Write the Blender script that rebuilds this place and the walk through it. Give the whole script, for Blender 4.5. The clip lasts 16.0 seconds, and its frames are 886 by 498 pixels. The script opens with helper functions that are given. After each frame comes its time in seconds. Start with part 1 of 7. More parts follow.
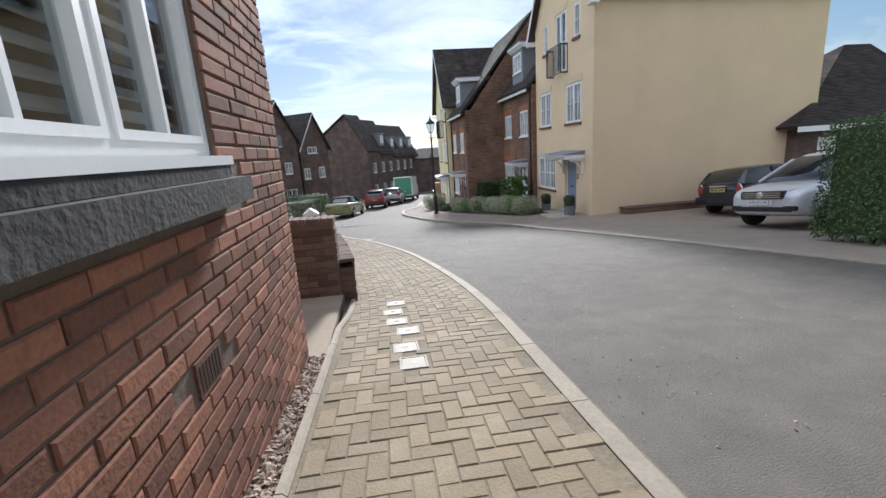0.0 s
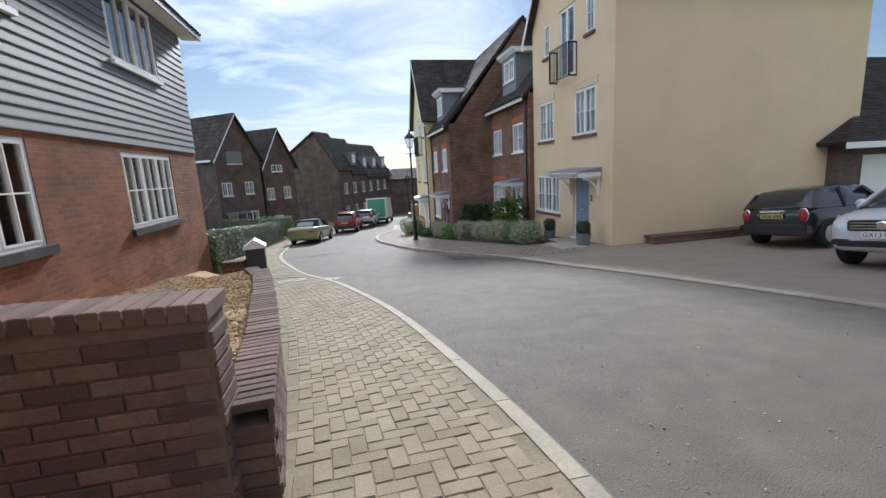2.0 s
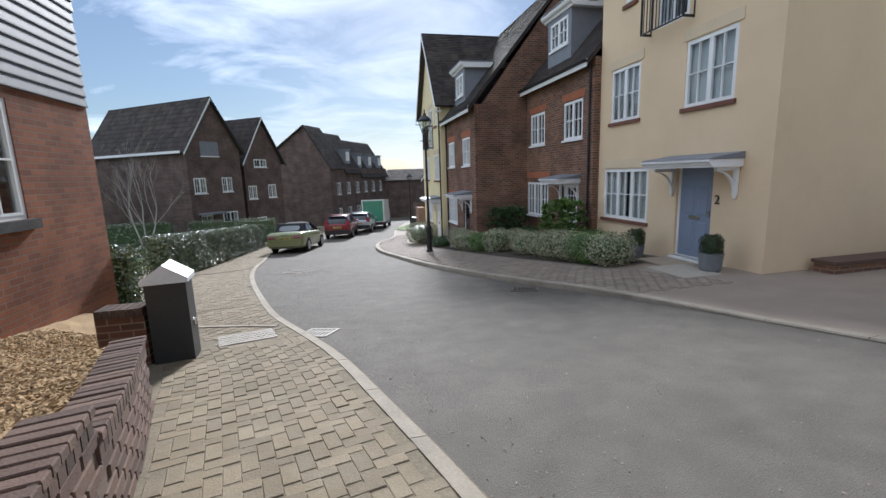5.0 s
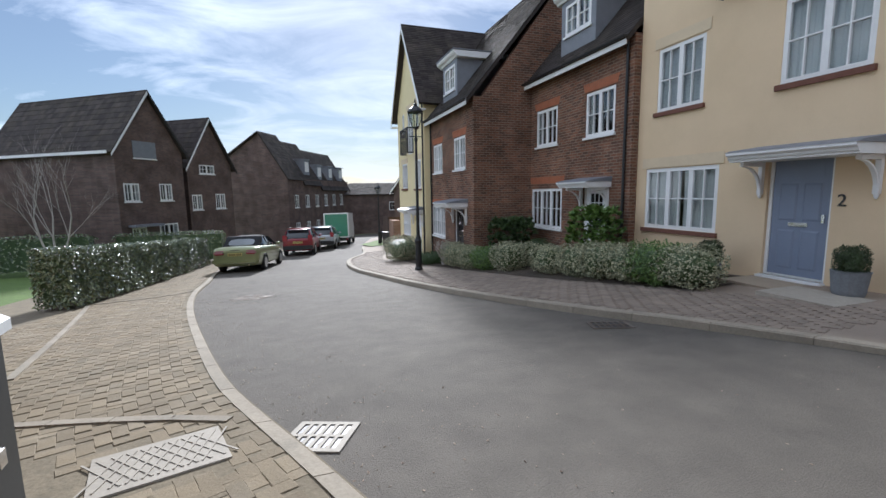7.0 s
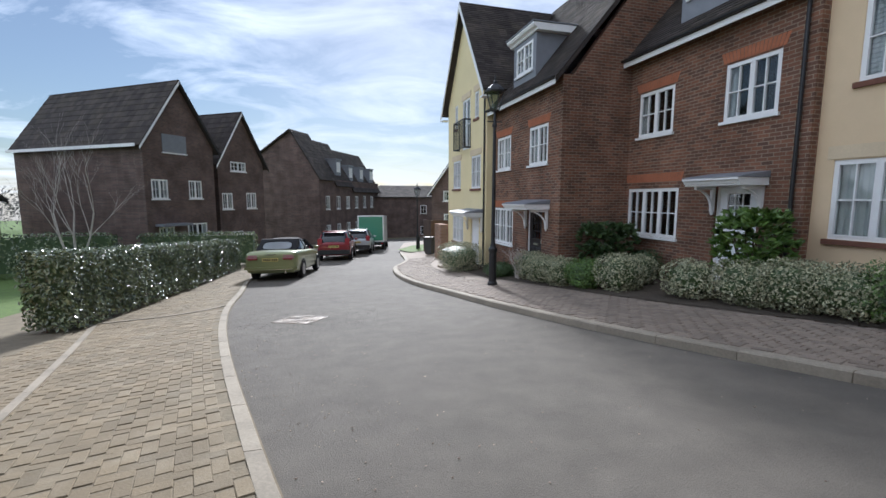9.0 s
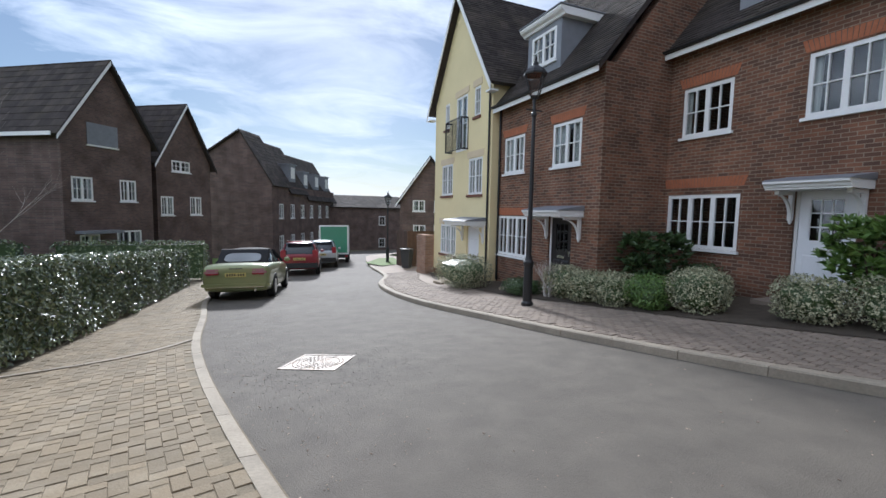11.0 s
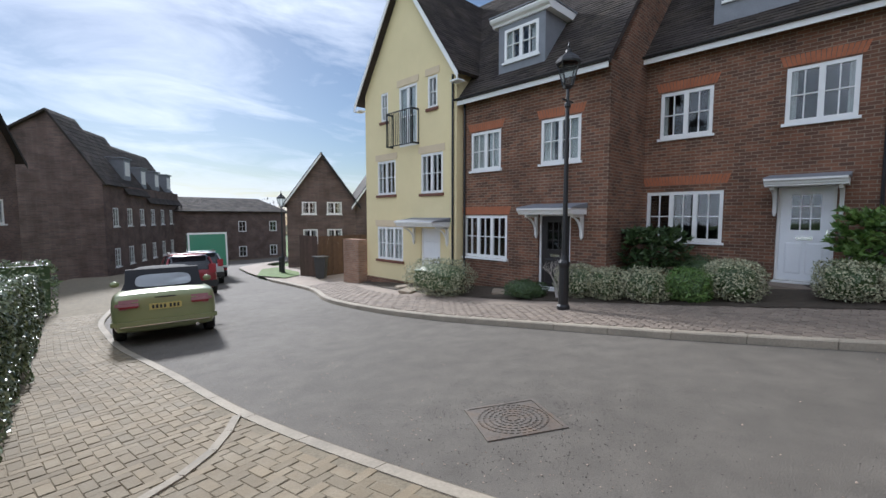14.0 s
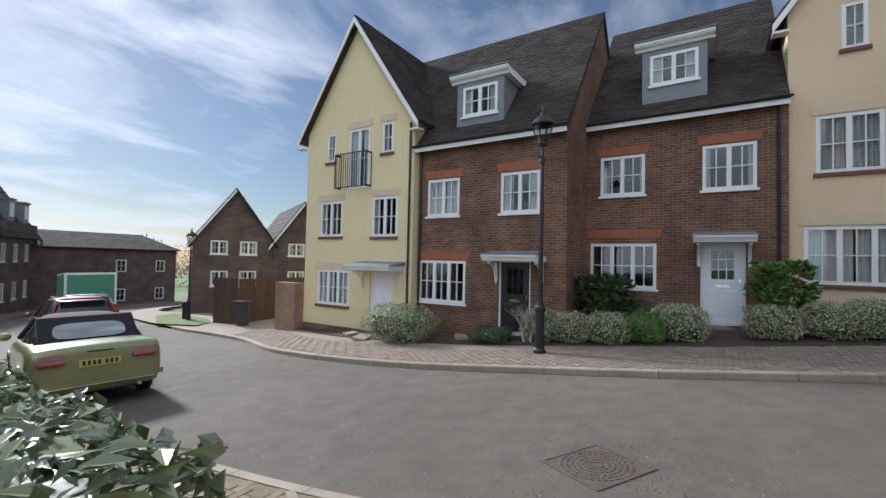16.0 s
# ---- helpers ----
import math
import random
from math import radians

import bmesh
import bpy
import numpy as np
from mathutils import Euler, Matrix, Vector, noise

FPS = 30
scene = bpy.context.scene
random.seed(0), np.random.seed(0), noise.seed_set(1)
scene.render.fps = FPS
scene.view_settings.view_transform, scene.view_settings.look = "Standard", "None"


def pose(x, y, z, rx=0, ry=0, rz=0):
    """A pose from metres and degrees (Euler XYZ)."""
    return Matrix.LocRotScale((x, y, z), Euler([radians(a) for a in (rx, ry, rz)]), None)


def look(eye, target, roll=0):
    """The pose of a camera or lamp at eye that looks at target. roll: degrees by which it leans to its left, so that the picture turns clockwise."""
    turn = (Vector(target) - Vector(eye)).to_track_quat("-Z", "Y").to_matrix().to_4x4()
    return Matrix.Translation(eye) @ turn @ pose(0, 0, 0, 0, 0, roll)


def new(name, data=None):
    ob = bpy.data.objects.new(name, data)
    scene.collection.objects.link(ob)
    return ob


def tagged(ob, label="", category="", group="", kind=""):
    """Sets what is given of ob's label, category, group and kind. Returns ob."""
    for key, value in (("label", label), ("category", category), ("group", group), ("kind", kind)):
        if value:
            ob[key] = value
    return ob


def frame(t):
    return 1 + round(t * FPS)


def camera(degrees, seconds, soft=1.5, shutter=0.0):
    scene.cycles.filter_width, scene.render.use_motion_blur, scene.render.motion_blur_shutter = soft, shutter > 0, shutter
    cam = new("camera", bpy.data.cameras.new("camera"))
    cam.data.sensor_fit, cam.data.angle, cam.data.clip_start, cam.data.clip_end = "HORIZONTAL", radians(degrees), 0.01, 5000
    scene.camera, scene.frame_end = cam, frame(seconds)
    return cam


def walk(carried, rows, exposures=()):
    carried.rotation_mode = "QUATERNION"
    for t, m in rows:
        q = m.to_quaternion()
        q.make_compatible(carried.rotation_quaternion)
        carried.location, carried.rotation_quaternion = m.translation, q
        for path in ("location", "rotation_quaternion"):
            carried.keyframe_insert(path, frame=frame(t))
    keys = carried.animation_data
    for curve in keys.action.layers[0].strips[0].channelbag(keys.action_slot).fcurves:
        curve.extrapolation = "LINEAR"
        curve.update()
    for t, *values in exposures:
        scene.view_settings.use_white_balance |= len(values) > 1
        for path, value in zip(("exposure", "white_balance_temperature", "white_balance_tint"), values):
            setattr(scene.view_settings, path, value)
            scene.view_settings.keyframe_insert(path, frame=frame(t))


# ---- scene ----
cam = camera(92.3, 16.0)
PATH = [
    (0, (-0.148, 0.507, 1.557), (0.102, 2.439, 1.104), -3.8),
    (0.5, (-0.208, 1.226, 1.543), (0.116, 3.156, 1.13), -3.8),
    (1, (-0.179, 1.992, 1.503), (0.204, 3.915, 1.111), -3.6),
    (1.5, (-0.155, 2.777, 1.443), (0.253, 4.699, 1.067), -3.4),
    (2, (-0.125, 3.59, 1.363), (0.262, 5.518, 1.001), -3.1),
    (2.5, (-0.112, 4.344, 1.244), (0.208, 6.288, 0.901), -2.9),
    (3, (-0.132, 5.131, 1.181), (0.118, 7.087, 0.845), -2.7),
    (3.5, (-0.143, 5.88, 1.162), (0.063, 7.839, 0.817), -2.3),
    (4, (-0.21, 6.645, 1.131), (0.015, 8.599, 0.771), -1.9),
    (4.5, (-0.268, 7.414, 1.048), (0.053, 9.355, 0.689), -1.8),
    (4.7, (-0.308, 7.735, 1.024), (0.059, 9.669, 0.67), -1.9),
    (6.8, (-0.84, 10.864, 0.527), (-0.193, 12.739, 0.266), -0.8),
    (7, (-0.891, 11.15, 0.51), (-0.255, 13.029, 0.249), -0.9),
    (7.5, (-0.985, 11.83, 0.453), (-0.405, 13.728, 0.203), -1.2),
    (8, (-1.173, 12.588, 0.425), (-0.686, 14.511, 0.175), -1.6),
    (10.3, (-2.212, 15.515, 0.112), (-1.558, 17.393, -0.097), 2.1),
    (10.5, (-2.327, 15.792, 0.078), (-1.66, 17.666, -0.128), 1.8),
    (11, (-2.662, 16.428, 0.063), (-1.871, 18.257, -0.107), 1.1),
    (11.5, (-2.927, 17.017, 0.036), (-2.075, 18.82, -0.125), 0.5),
    (12, (-3.379, 17.611, 0.005), (-2.517, 19.402, -0.213), -0.5),
    (12.5, (-3.783, 18.128, -0.02), (-2.892, 19.899, -0.285), -1.2),
    (13, (-4.286, 18.627, -0.011), (-3.275, 20.33, -0.287), -1.6),
    (13.5, (-4.646, 19.103, -0.022), (-3.463, 20.698, -0.264), -1.3),
    (14, (-5.053, 19.627, -0.033), (-3.665, 21.06, -0.185), 0.0),
    (14.5, (-5.275, 20.049, -0.027), (-3.741, 21.331, -0.083), 1.3),
    (15, (-5.568, 20.494, -0.042), (-3.924, 21.632, 0.004), 2.2),
    (15.5, (-5.797, 20.768, -0.045), (-4.115, 21.847, 0.033), 1.9),
    (16, (-6.089, 20.978, -0.044), (-4.402, 22.05, 0.017), 1.3),
]
walk(cam, [(t, look(eye, target, roll)) for t, eye, target, roll in PATH], [(0, 0.72, 5700, 12), (3, 0.55, 5620, 11.5), (8, 0.5, 5620, 12), (13, 0.5, 5580, 12), (16, 0.38, 5750, 13)])

# ---- world, sun, exposure ----
SUN_AZ, SUN_EL = radians(8.5), radians(27.0)   # to the right of +y, above the horizon
world = bpy.data.worlds.new("sky")
scene.world = world
world.use_nodes = True
wn, wl = world.node_tree.nodes, world.node_tree.links
wbg = wn["Background"]
sky = wn.new("ShaderNodeTexSky")
sky.sky_type = "NISHITA"
sky.sun_disc = False
sky.sun_elevation = SUN_EL
sky.sun_rotation = SUN_AZ
sky.dust_density = 0.3
sky.air_density = 1.2
sky.ozone_density = 3.0
wl.new(sky.outputs[0], wbg.inputs[0])
wbg.inputs[1].default_value = 0.05
# broken cloud: noise laid on a flat layer overhead, denser in streaks towards the horizon
tc = wn.new("ShaderNodeTexCoord")
sp = wn.new("ShaderNodeSeparateXYZ")
wl.new(tc.outputs["Generated"], sp.inputs[0])
up = wn.new("ShaderNodeMath")
up.operation = "MAXIMUM"
up.inputs[1].default_value = 0.0
wl.new(sp.outputs["Z"], up.inputs[0])
up2 = wn.new("ShaderNodeMath")
up2.operation = "ADD"
up2.inputs[1].default_value = 0.16
wl.new(up.outputs[0], up2.inputs[0])
plane = wn.new("ShaderNodeVectorMath")
plane.operation = "DIVIDE"
cmb = wn.new("ShaderNodeCombineXYZ")
for k in "XYZ":
    wl.new(up2.outputs[0], cmb.inputs[k])
wl.new(tc.outputs["Generated"], plane.inputs[0])
wl.new(cmb.outputs[0], plane.inputs[1])
shape = wn.new("ShaderNodeMapping")
shape.inputs["Scale"].default_value = (0.8, 1.25, 0.0)
shape.inputs["Location"].default_value = (3.1, 1.7, 0.0)
shape.inputs["Rotation"].default_value = (0, 0, radians(25))
wl.new(plane.outputs[0], shape.inputs[0])
cl = wn.new("ShaderNodeTexNoise")
cl.inputs["Scale"].default_value = 1.6
cl.inputs["Detail"].default_value = 9
cl.inputs["Roughness"].default_value = 0.58
cl.inputs["Distortion"].default_value = 0.6
wl.new(shape.outputs[0], cl.inputs["Vector"])
cover = wn.new("ShaderNodeMapRange")
cover.inputs["From Min"].default_value = 0.38
cover.inputs["From Max"].default_value = 0.66
cover.inputs["To Min"].default_value = 0.08
cover.inputs["To Max"].default_value = 0.8
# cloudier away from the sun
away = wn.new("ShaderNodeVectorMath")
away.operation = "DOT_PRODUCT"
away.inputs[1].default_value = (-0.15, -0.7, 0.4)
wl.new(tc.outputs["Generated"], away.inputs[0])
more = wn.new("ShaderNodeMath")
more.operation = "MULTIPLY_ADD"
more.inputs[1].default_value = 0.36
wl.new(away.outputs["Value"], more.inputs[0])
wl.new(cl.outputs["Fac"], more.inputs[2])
cbg = wn.new("ShaderNodeBackground")
cbg.inputs[0].default_value = (0.93, 0.96, 1.0, 1)
cbg.inputs[1].default_value = 1.1
mixw = wn.new("ShaderNodeMixShader")
wl.new(cover.outputs[0], mixw.inputs[0])
wl.new(wbg.outputs[0], mixw.inputs[1])
# thin bright veil round the sun
veil = wn.new("ShaderNodeMapRange")
veil.interpolation_type = "SMOOTHSTEP"
veil.inputs["From Min"].default_value = 0.8
veil.inputs["To Max"].default_value = 0.17
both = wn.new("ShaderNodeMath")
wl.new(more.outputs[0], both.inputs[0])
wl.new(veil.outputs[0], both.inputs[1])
haze = wn.new("ShaderNodeMapRange")
haze.interpolation_type = "SMOOTHSTEP"
haze.inputs["From Min"].default_value = 0.2
haze.inputs["From Max"].default_value = 0.0
haze.inputs["To Max"].default_value = 0.22
wl.new(up.outputs[0], haze.inputs["Value"])
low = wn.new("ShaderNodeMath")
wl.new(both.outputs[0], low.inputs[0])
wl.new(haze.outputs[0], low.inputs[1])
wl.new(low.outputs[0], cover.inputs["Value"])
# clouds scatter more light near the sun
toward = wn.new("ShaderNodeVectorMath")
toward.operation = "DOT_PRODUCT"
toward.inputs[1].default_value = (math.sin(SUN_AZ) * math.cos(SUN_EL), math.cos(SUN_AZ) * math.cos(SUN_EL), math.sin(SUN_EL))
wl.new(tc.outputs["Generated"], toward.inputs[0])
bright = wn.new("ShaderNodeMapRange")
bright.inputs["From Min"].default_value = 0.7
bright.inputs["To Min"].default_value = 0.5
bright.inputs["To Max"].default_value = 0.88
wl.new(toward.outputs["Value"], bright.inputs["Value"])
wl.new(toward.outputs["Value"], veil.inputs["Value"])
# and shine more in the open west
west = wn.new("ShaderNodeVectorMath")
west.operation = "DOT_PRODUCT"
west.inputs[1].default_value = (-0.9, 0.08, 0.43)
wl.new(tc.outputs["Generated"], west.inputs[0])
back = wn.new("ShaderNodeMapRange")
back.inputs["From Min"].default_value = 0.2
back.inputs["From Max"].default_value = 1.0
back.inputs["To Max"].default_value = 1.1
wl.new(west.outputs["Value"], back.inputs["Value"])
total = wn.new("ShaderNodeMath")
wl.new(bright.outputs[0], total.inputs[0])
wl.new(back.outputs[0], total.inputs[1])
wl.new(total.outputs[0], cbg.inputs[1])
wl.new(cbg.outputs[0], mixw.inputs[2])
wl.new(mixw.outputs[0], wn["World Output"].inputs[0])
sun = new("sun", bpy.data.lights.new("sun", "SUN"))
sun.data.energy = 4.3
sun.data.angle = radians(7.0)
sun.data.color = (1.0, 0.94, 0.84)
sun.matrix_world = look((0, 0, 30), (-math.sin(SUN_AZ) * math.cos(SUN_EL) * 10, -math.cos(SUN_AZ) * math.cos(SUN_EL) * 10, 30 - math.sin(SUN_EL) * 10))


# ---- materials ----
def mat(name, color, rough=0.8, metal=0.0, vary=0.15, scale=3.0, bump=0.0, bscale=40.0, island=0.0, rand=0.0, spec=0.5, second=None, second_scale=0.6, second_amount=0.5, coat=0.0):
    """A plain surface with fine grain, broader stains and relief, in metres."""
    m = bpy.data.materials.new(name)
    m.use_nodes = True
    n, l = m.node_tree.nodes, m.node_tree.links
    b = n["Principled BSDF"]
    b.inputs["Roughness"].default_value = rough
    b.inputs["Metallic"].default_value = metal
    b.inputs["Specular IOR Level"].default_value = spec
    b.inputs["Coat Weight"].default_value = coat
    geo = n.new("ShaderNodeNewGeometry")
    big = n.new("ShaderNodeTexNoise")
    big.inputs["Scale"].default_value = scale
    big.inputs["Detail"].default_value = 6
    l.new(geo.outputs["Position"], big.inputs["Vector"])
    fine = n.new("ShaderNodeTexNoise")
    fine.inputs["Scale"].default_value = bscale
    fine.inputs["Detail"].default_value = 4
    l.new(geo.outputs["Position"], fine.inputs["Vector"])
    val = n.new("ShaderNodeMath")
    val.operation = "ADD"
    l.new(big.outputs["Fac"], val.inputs[0])
    l.new(fine.outputs["Fac"], val.inputs[1])
    rng = n.new("ShaderNodeMapRange")
    rng.inputs["From Min"].default_value = 0.6
    rng.inputs["From Max"].default_value = 1.4
    rng.inputs["To Min"].default_value = 1 - vary
    rng.inputs["To Max"].default_value = 1 + vary
    l.new(val.outputs[0], rng.inputs["Value"])
    last = rng.outputs[0]
    for amount, source in ((island, "geo"), (rand, "ob")):
        if amount:
            src = geo.outputs["Random Per Island"] if source == "geo" else n.new("ShaderNodeObjectInfo").outputs["Random"]
            r2 = n.new("ShaderNodeMapRange")
            r2.inputs["To Min"].default_value = 1 - amount
            r2.inputs["To Max"].default_value = 1 + amount
            l.new(src, r2.inputs["Value"])
            mul = n.new("ShaderNodeMath")
            mul.operation = "MULTIPLY"
            l.new(last, mul.inputs[0])
            l.new(r2.outputs[0], mul.inputs[1])
            last = mul.outputs[0]
    base = n.new("ShaderNodeRGB")
    base.outputs[0].default_value = (*color, 1)
    colour = base.outputs[0]
    if second:
        s2 = n.new("ShaderNodeTexNoise")
        s2.inputs["Scale"].default_value = second_scale
        s2.inputs["Detail"].default_value = 8
        s2.inputs["Roughness"].default_value = 0.65
        l.new(geo.outputs["Position"], s2.inputs["Vector"])
        r3 = n.new("ShaderNodeMapRange")
        r3.inputs["From Min"].default_value = 0.45
        r3.inputs["From Max"].default_value = 0.68
        r3.inputs["To Max"].default_value = second_amount
        l.new(s2.outputs["Fac"], r3.inputs["Value"])
        mx = n.new("ShaderNodeMix")
        mx.data_type = "RGBA"
        l.new(r3.outputs[0], mx.inputs["Factor"])
        l.new(colour, mx.inputs["A"])
        mx.inputs["B"].default_value = (*second, 1)
        colour = mx.outputs["Result"]
    scl = n.new("ShaderNodeVectorMath")
    scl.operation = "SCALE"
    l.new(colour, scl.inputs[0])
    l.new(last, scl.inputs["Scale"])
    l.new(scl.outputs[0], b.inputs["Base Color"])
    if bump:
        bp = n.new("ShaderNodeBump")
        bp.inputs["Strength"].default_value = bump
        bp.inputs["Distance"].default_value = 0.01
        l.new(fine.outputs["Fac"], bp.inputs["Height"])
        l.new(bp.outputs[0], b.inputs["Normal"])
    return m


def brick_mat(name, c1, c2, mortar, axis="y", rows=0.075, width=0.225, bump=0.6):
    """Stretcher brickwork on upright faces; axis names the world direction along the wall."""
    m = bpy.data.materials.new(name)
    m.use_nodes = True
    n, l = m.node_tree.nodes, m.node_tree.links
    b = n["Principled BSDF"]
    b.inputs["Roughness"].default_value = 0.9
    b.inputs["Specular IOR Level"].default_value = 0.25
    geo = n.new("ShaderNodeNewGeometry")
    sep = n.new("ShaderNodeSeparateXYZ")
    l.new(geo.outputs["Position"], sep.inputs[0])
    com = n.new("ShaderNodeCombineXYZ")
    if axis == "xy":
        add = n.new("ShaderNodeMath")
        l.new(sep.outputs["X"], add.inputs[0])
        l.new(sep.outputs["Y"], add.inputs[1])
        l.new(add.outputs[0], com.inputs["X"])
    else:
        l.new(sep.outputs[axis.upper()], com.inputs["X"])
    l.new(sep.outputs["Z"], com.inputs["Y"])
    br = n.new("ShaderNodeTexBrick")
    br.inputs["Scale"].default_value = 1.0
    br.inputs["Brick Width"].default_value = width
    br.inputs["Row Height"].default_value = rows
    br.inputs["Mortar Size"].default_value = 0.008
    br.inputs["Mortar Smooth"].default_value = 0.2
    br.inputs["Color1"].default_value = (*c1, 1)
    br.inputs["Color2"].default_value = (*c2, 1)
    br.inputs["Mortar"].default_value = (*mortar, 1)
    l.new(com.outputs[0], br.inputs["Vector"])
    no = n.new("ShaderNodeTexNoise")
    no.inputs["Scale"].default_value = 1.3
    no.inputs["Detail"].default_value = 8
    l.new(geo.outputs["Position"], no.inputs["Vector"])
    rng = n.new("ShaderNodeMapRange")
    rng.inputs["From Min"].default_value = 0.3
    rng.inputs["From Max"].default_value = 0.7
    rng.inputs["To Min"].default_value = 0.7
    rng.inputs["To Max"].default_value = 1.3
    l.new(no.outputs["Fac"], rng.inputs["Value"])
    scl = n.new("ShaderNodeVectorMath")
    scl.operation = "SCALE"
    l.new(br.outputs["Color"], scl.inputs[0])
    l.new(rng.outputs[0], scl.inputs["Scale"])
    l.new(scl.outputs[0], b.inputs["Base Color"])
    fine = n.new("ShaderNodeTexNoise")
    fine.inputs["Scale"].default_value = 60
    l.new(geo.outputs["Position"], fine.inputs["Vector"])
    mix = n.new("ShaderNodeMath")
    mix.operation = "MULTIPLY_ADD"
    mix.inputs[1].default_value = -0.8
    l.new(br.outputs["Fac"], mix.inputs[0])
    l.new(fine.outputs["Fac"], mix.inputs[2])
    bp = n.new("ShaderNodeBump")
    bp.inputs["Strength"].default_value = bump
    bp.inputs["Distance"].default_value = 0.012
    l.new(mix.outputs[0], bp.inputs["Height"])
    l.new(bp.outputs[0], b.inputs["Normal"])
    return m


def glass_mat(name, tint=(0.02, 0.025, 0.03)):
    m = bpy.data.materials.new(name)
    m.use_nodes = True
    n, l = m.node_tree.nodes, m.node_tree.links
    out = n["Material Output"]
    n.remove(n["Principled BSDF"])
    lw = n.new("ShaderNodeLayerWeight")
    lw.inputs["Blend"].default_value = 0.5
    steep = n.new("ShaderNodeMath")
    steep.operation = "POWER"
    steep.inputs[1].default_value = 3.5
    l.new(lw.outputs["Facing"], steep.inputs[0])
    fr = n.new("ShaderNodeMath")
    fr.operation = "MULTIPLY_ADD"
    fr.inputs[1].default_value = 0.7
    fr.inputs[2].default_value = 0.06
    l.new(steep.outputs[0], fr.inputs[0])
    tr = n.new("ShaderNodeBsdfTransparent")
    tr.inputs[0].default_value = (0.8, 0.83, 0.83, 1)
    gl = n.new("ShaderNodeBsdfGlossy")
    gl.inputs["Roughness"].default_value = 0.02
    mx = n.new("ShaderNodeMixShader")
    l.new(fr.outputs[0], mx.inputs[0])
    l.new(tr.outputs[0], mx.inputs[1])
    l.new(gl.outputs[0], mx.inputs[2])
    l.new(mx.outputs[0], out.inputs[0])
    return m


M_ROAD = mat("asphalt", (0.118, 0.104, 0.086), 0.85, vary=0.27, scale=3.2, bump=0.7, bscale=110, spec=0.35, second=(0.165, 0.147, 0.123), second_scale=0.3, second_amount=0.55)
M_PAVE = mat("paving_block", (0.21, 0.163, 0.098), 0.85, vary=0.18, scale=2.0, bump=0.4, bscale=70, island=0.16, rand=0.16, second=(0.32, 0.28, 0.205), second_scale=3.0, second_amount=0.35)
M_PAVE2 = mat("paving_block_dark", (0.225, 0.18, 0.14), 0.85, vary=0.18, scale=2.0, bump=0.4, bscale=70, island=0.16, rand=0.16)
M_JOINT = mat("joint_sand", (0.2, 0.165, 0.11), 0.95, vary=0.3, scale=5.0, bump=0.5)
M_KERB = mat("kerb_concrete", (0.32, 0.275, 0.21), 0.85, vary=0.2, scale=2.5, bump=0.3, rand=0.08, island=0.08, second=(0.2, 0.18, 0.14), second_scale=2.0, second_amount=0.5)
M_GRASS = mat("lawn", (0.1, 0.16, 0.03), 0.9, vary=0.4, scale=4.0, bump=0.8, bscale=60)
M_SOIL = mat("soil", (0.06, 0.045, 0.03), 0.95, vary=0.4, scale=6.0, bump=0.8, bscale=50)
M_CREAM = mat("cream_render", (0.71, 0.55, 0.35), 0.85, vary=0.06, scale=1.0, bump=0.12, bscale=120, second=(0.63, 0.485, 0.30), second_scale=0.8, second_amount=0.5)
M_YELLOW = mat("yellow_render", (0.74, 0.63, 0.36), 0.85, vary=0.06, scale=1.0, bump=0.12, bscale=120, second=(0.66, 0.56, 0.31), second_scale=0.8, second_amount=0.4)
M_BRICK = brick_mat("brown_brick", (0.21, 0.1, 0.06), (0.105, 0.06, 0.044), (0.25, 0.195, 0.14), "xy")
# brown brick with its colour greyed to imitate haze over far houses
M_HAZEBRICK = brick_mat("hazed_brown_brick", (0.15, 0.1, 0.085), (0.1, 0.073, 0.066), (0.15, 0.12, 0.1), "xy")
M_REDBRICK = brick_mat("red_brick", (0.27, 0.1, 0.048), (0.17, 0.065, 0.036), (0.2, 0.135, 0.095), "xy")
M_RUBBED = mat("orange_brick", (0.38, 0.135, 0.065), 0.9, vary=0.2, scale=5, bump=0.3, island=0.15)
M_TILE = mat("roof_tile", (0.05, 0.041, 0.037), 0.9, vary=0.45, scale=1.6, bump=0.7, bscale=22, island=0.3, spec=0.3, second=(0.085, 0.07, 0.05), second_scale=1.1, second_amount=0.5)
M_WHITE = mat("white_paint", (0.8, 0.8, 0.78), 0.45, vary=0.04, scale=3.0)
M_GLASS = glass_mat("window_glass")
# near-black colour puts the gloom of unlit rooms behind the panes
M_DARK = mat("gloom_black", (0.03, 0.028, 0.027), 0.95, vary=0.2)
M_CURTAIN = mat("net_curtain", (0.8, 0.79, 0.76), 0.95, vary=0.06, scale=6)
M_BLACK = mat("black_iron", (0.012, 0.012, 0.013), 0.45, vary=0.3, scale=10)
M_LEAD = mat("lead_grey", (0.2, 0.21, 0.23), 0.6, vary=0.15, scale=5)
M_BROWNBRICKSILL = mat("brown_tile_sill", (0.16, 0.07, 0.045), 0.85, vary=0.2, scale=8, bump=0.3)
M_STONE = mat("grey_stone", (0.04, 0.038, 0.036), 0.9, vary=0.2, scale=4, bump=0.4, second=(0.1, 0.094, 0.085), second_scale=5, second_amount=0.6)
M_CLAD = mat("grey_board", (0.14, 0.147, 0.158), 0.6, vary=0.08, scale=3, bump=0.15, bscale=60, island=0.06)


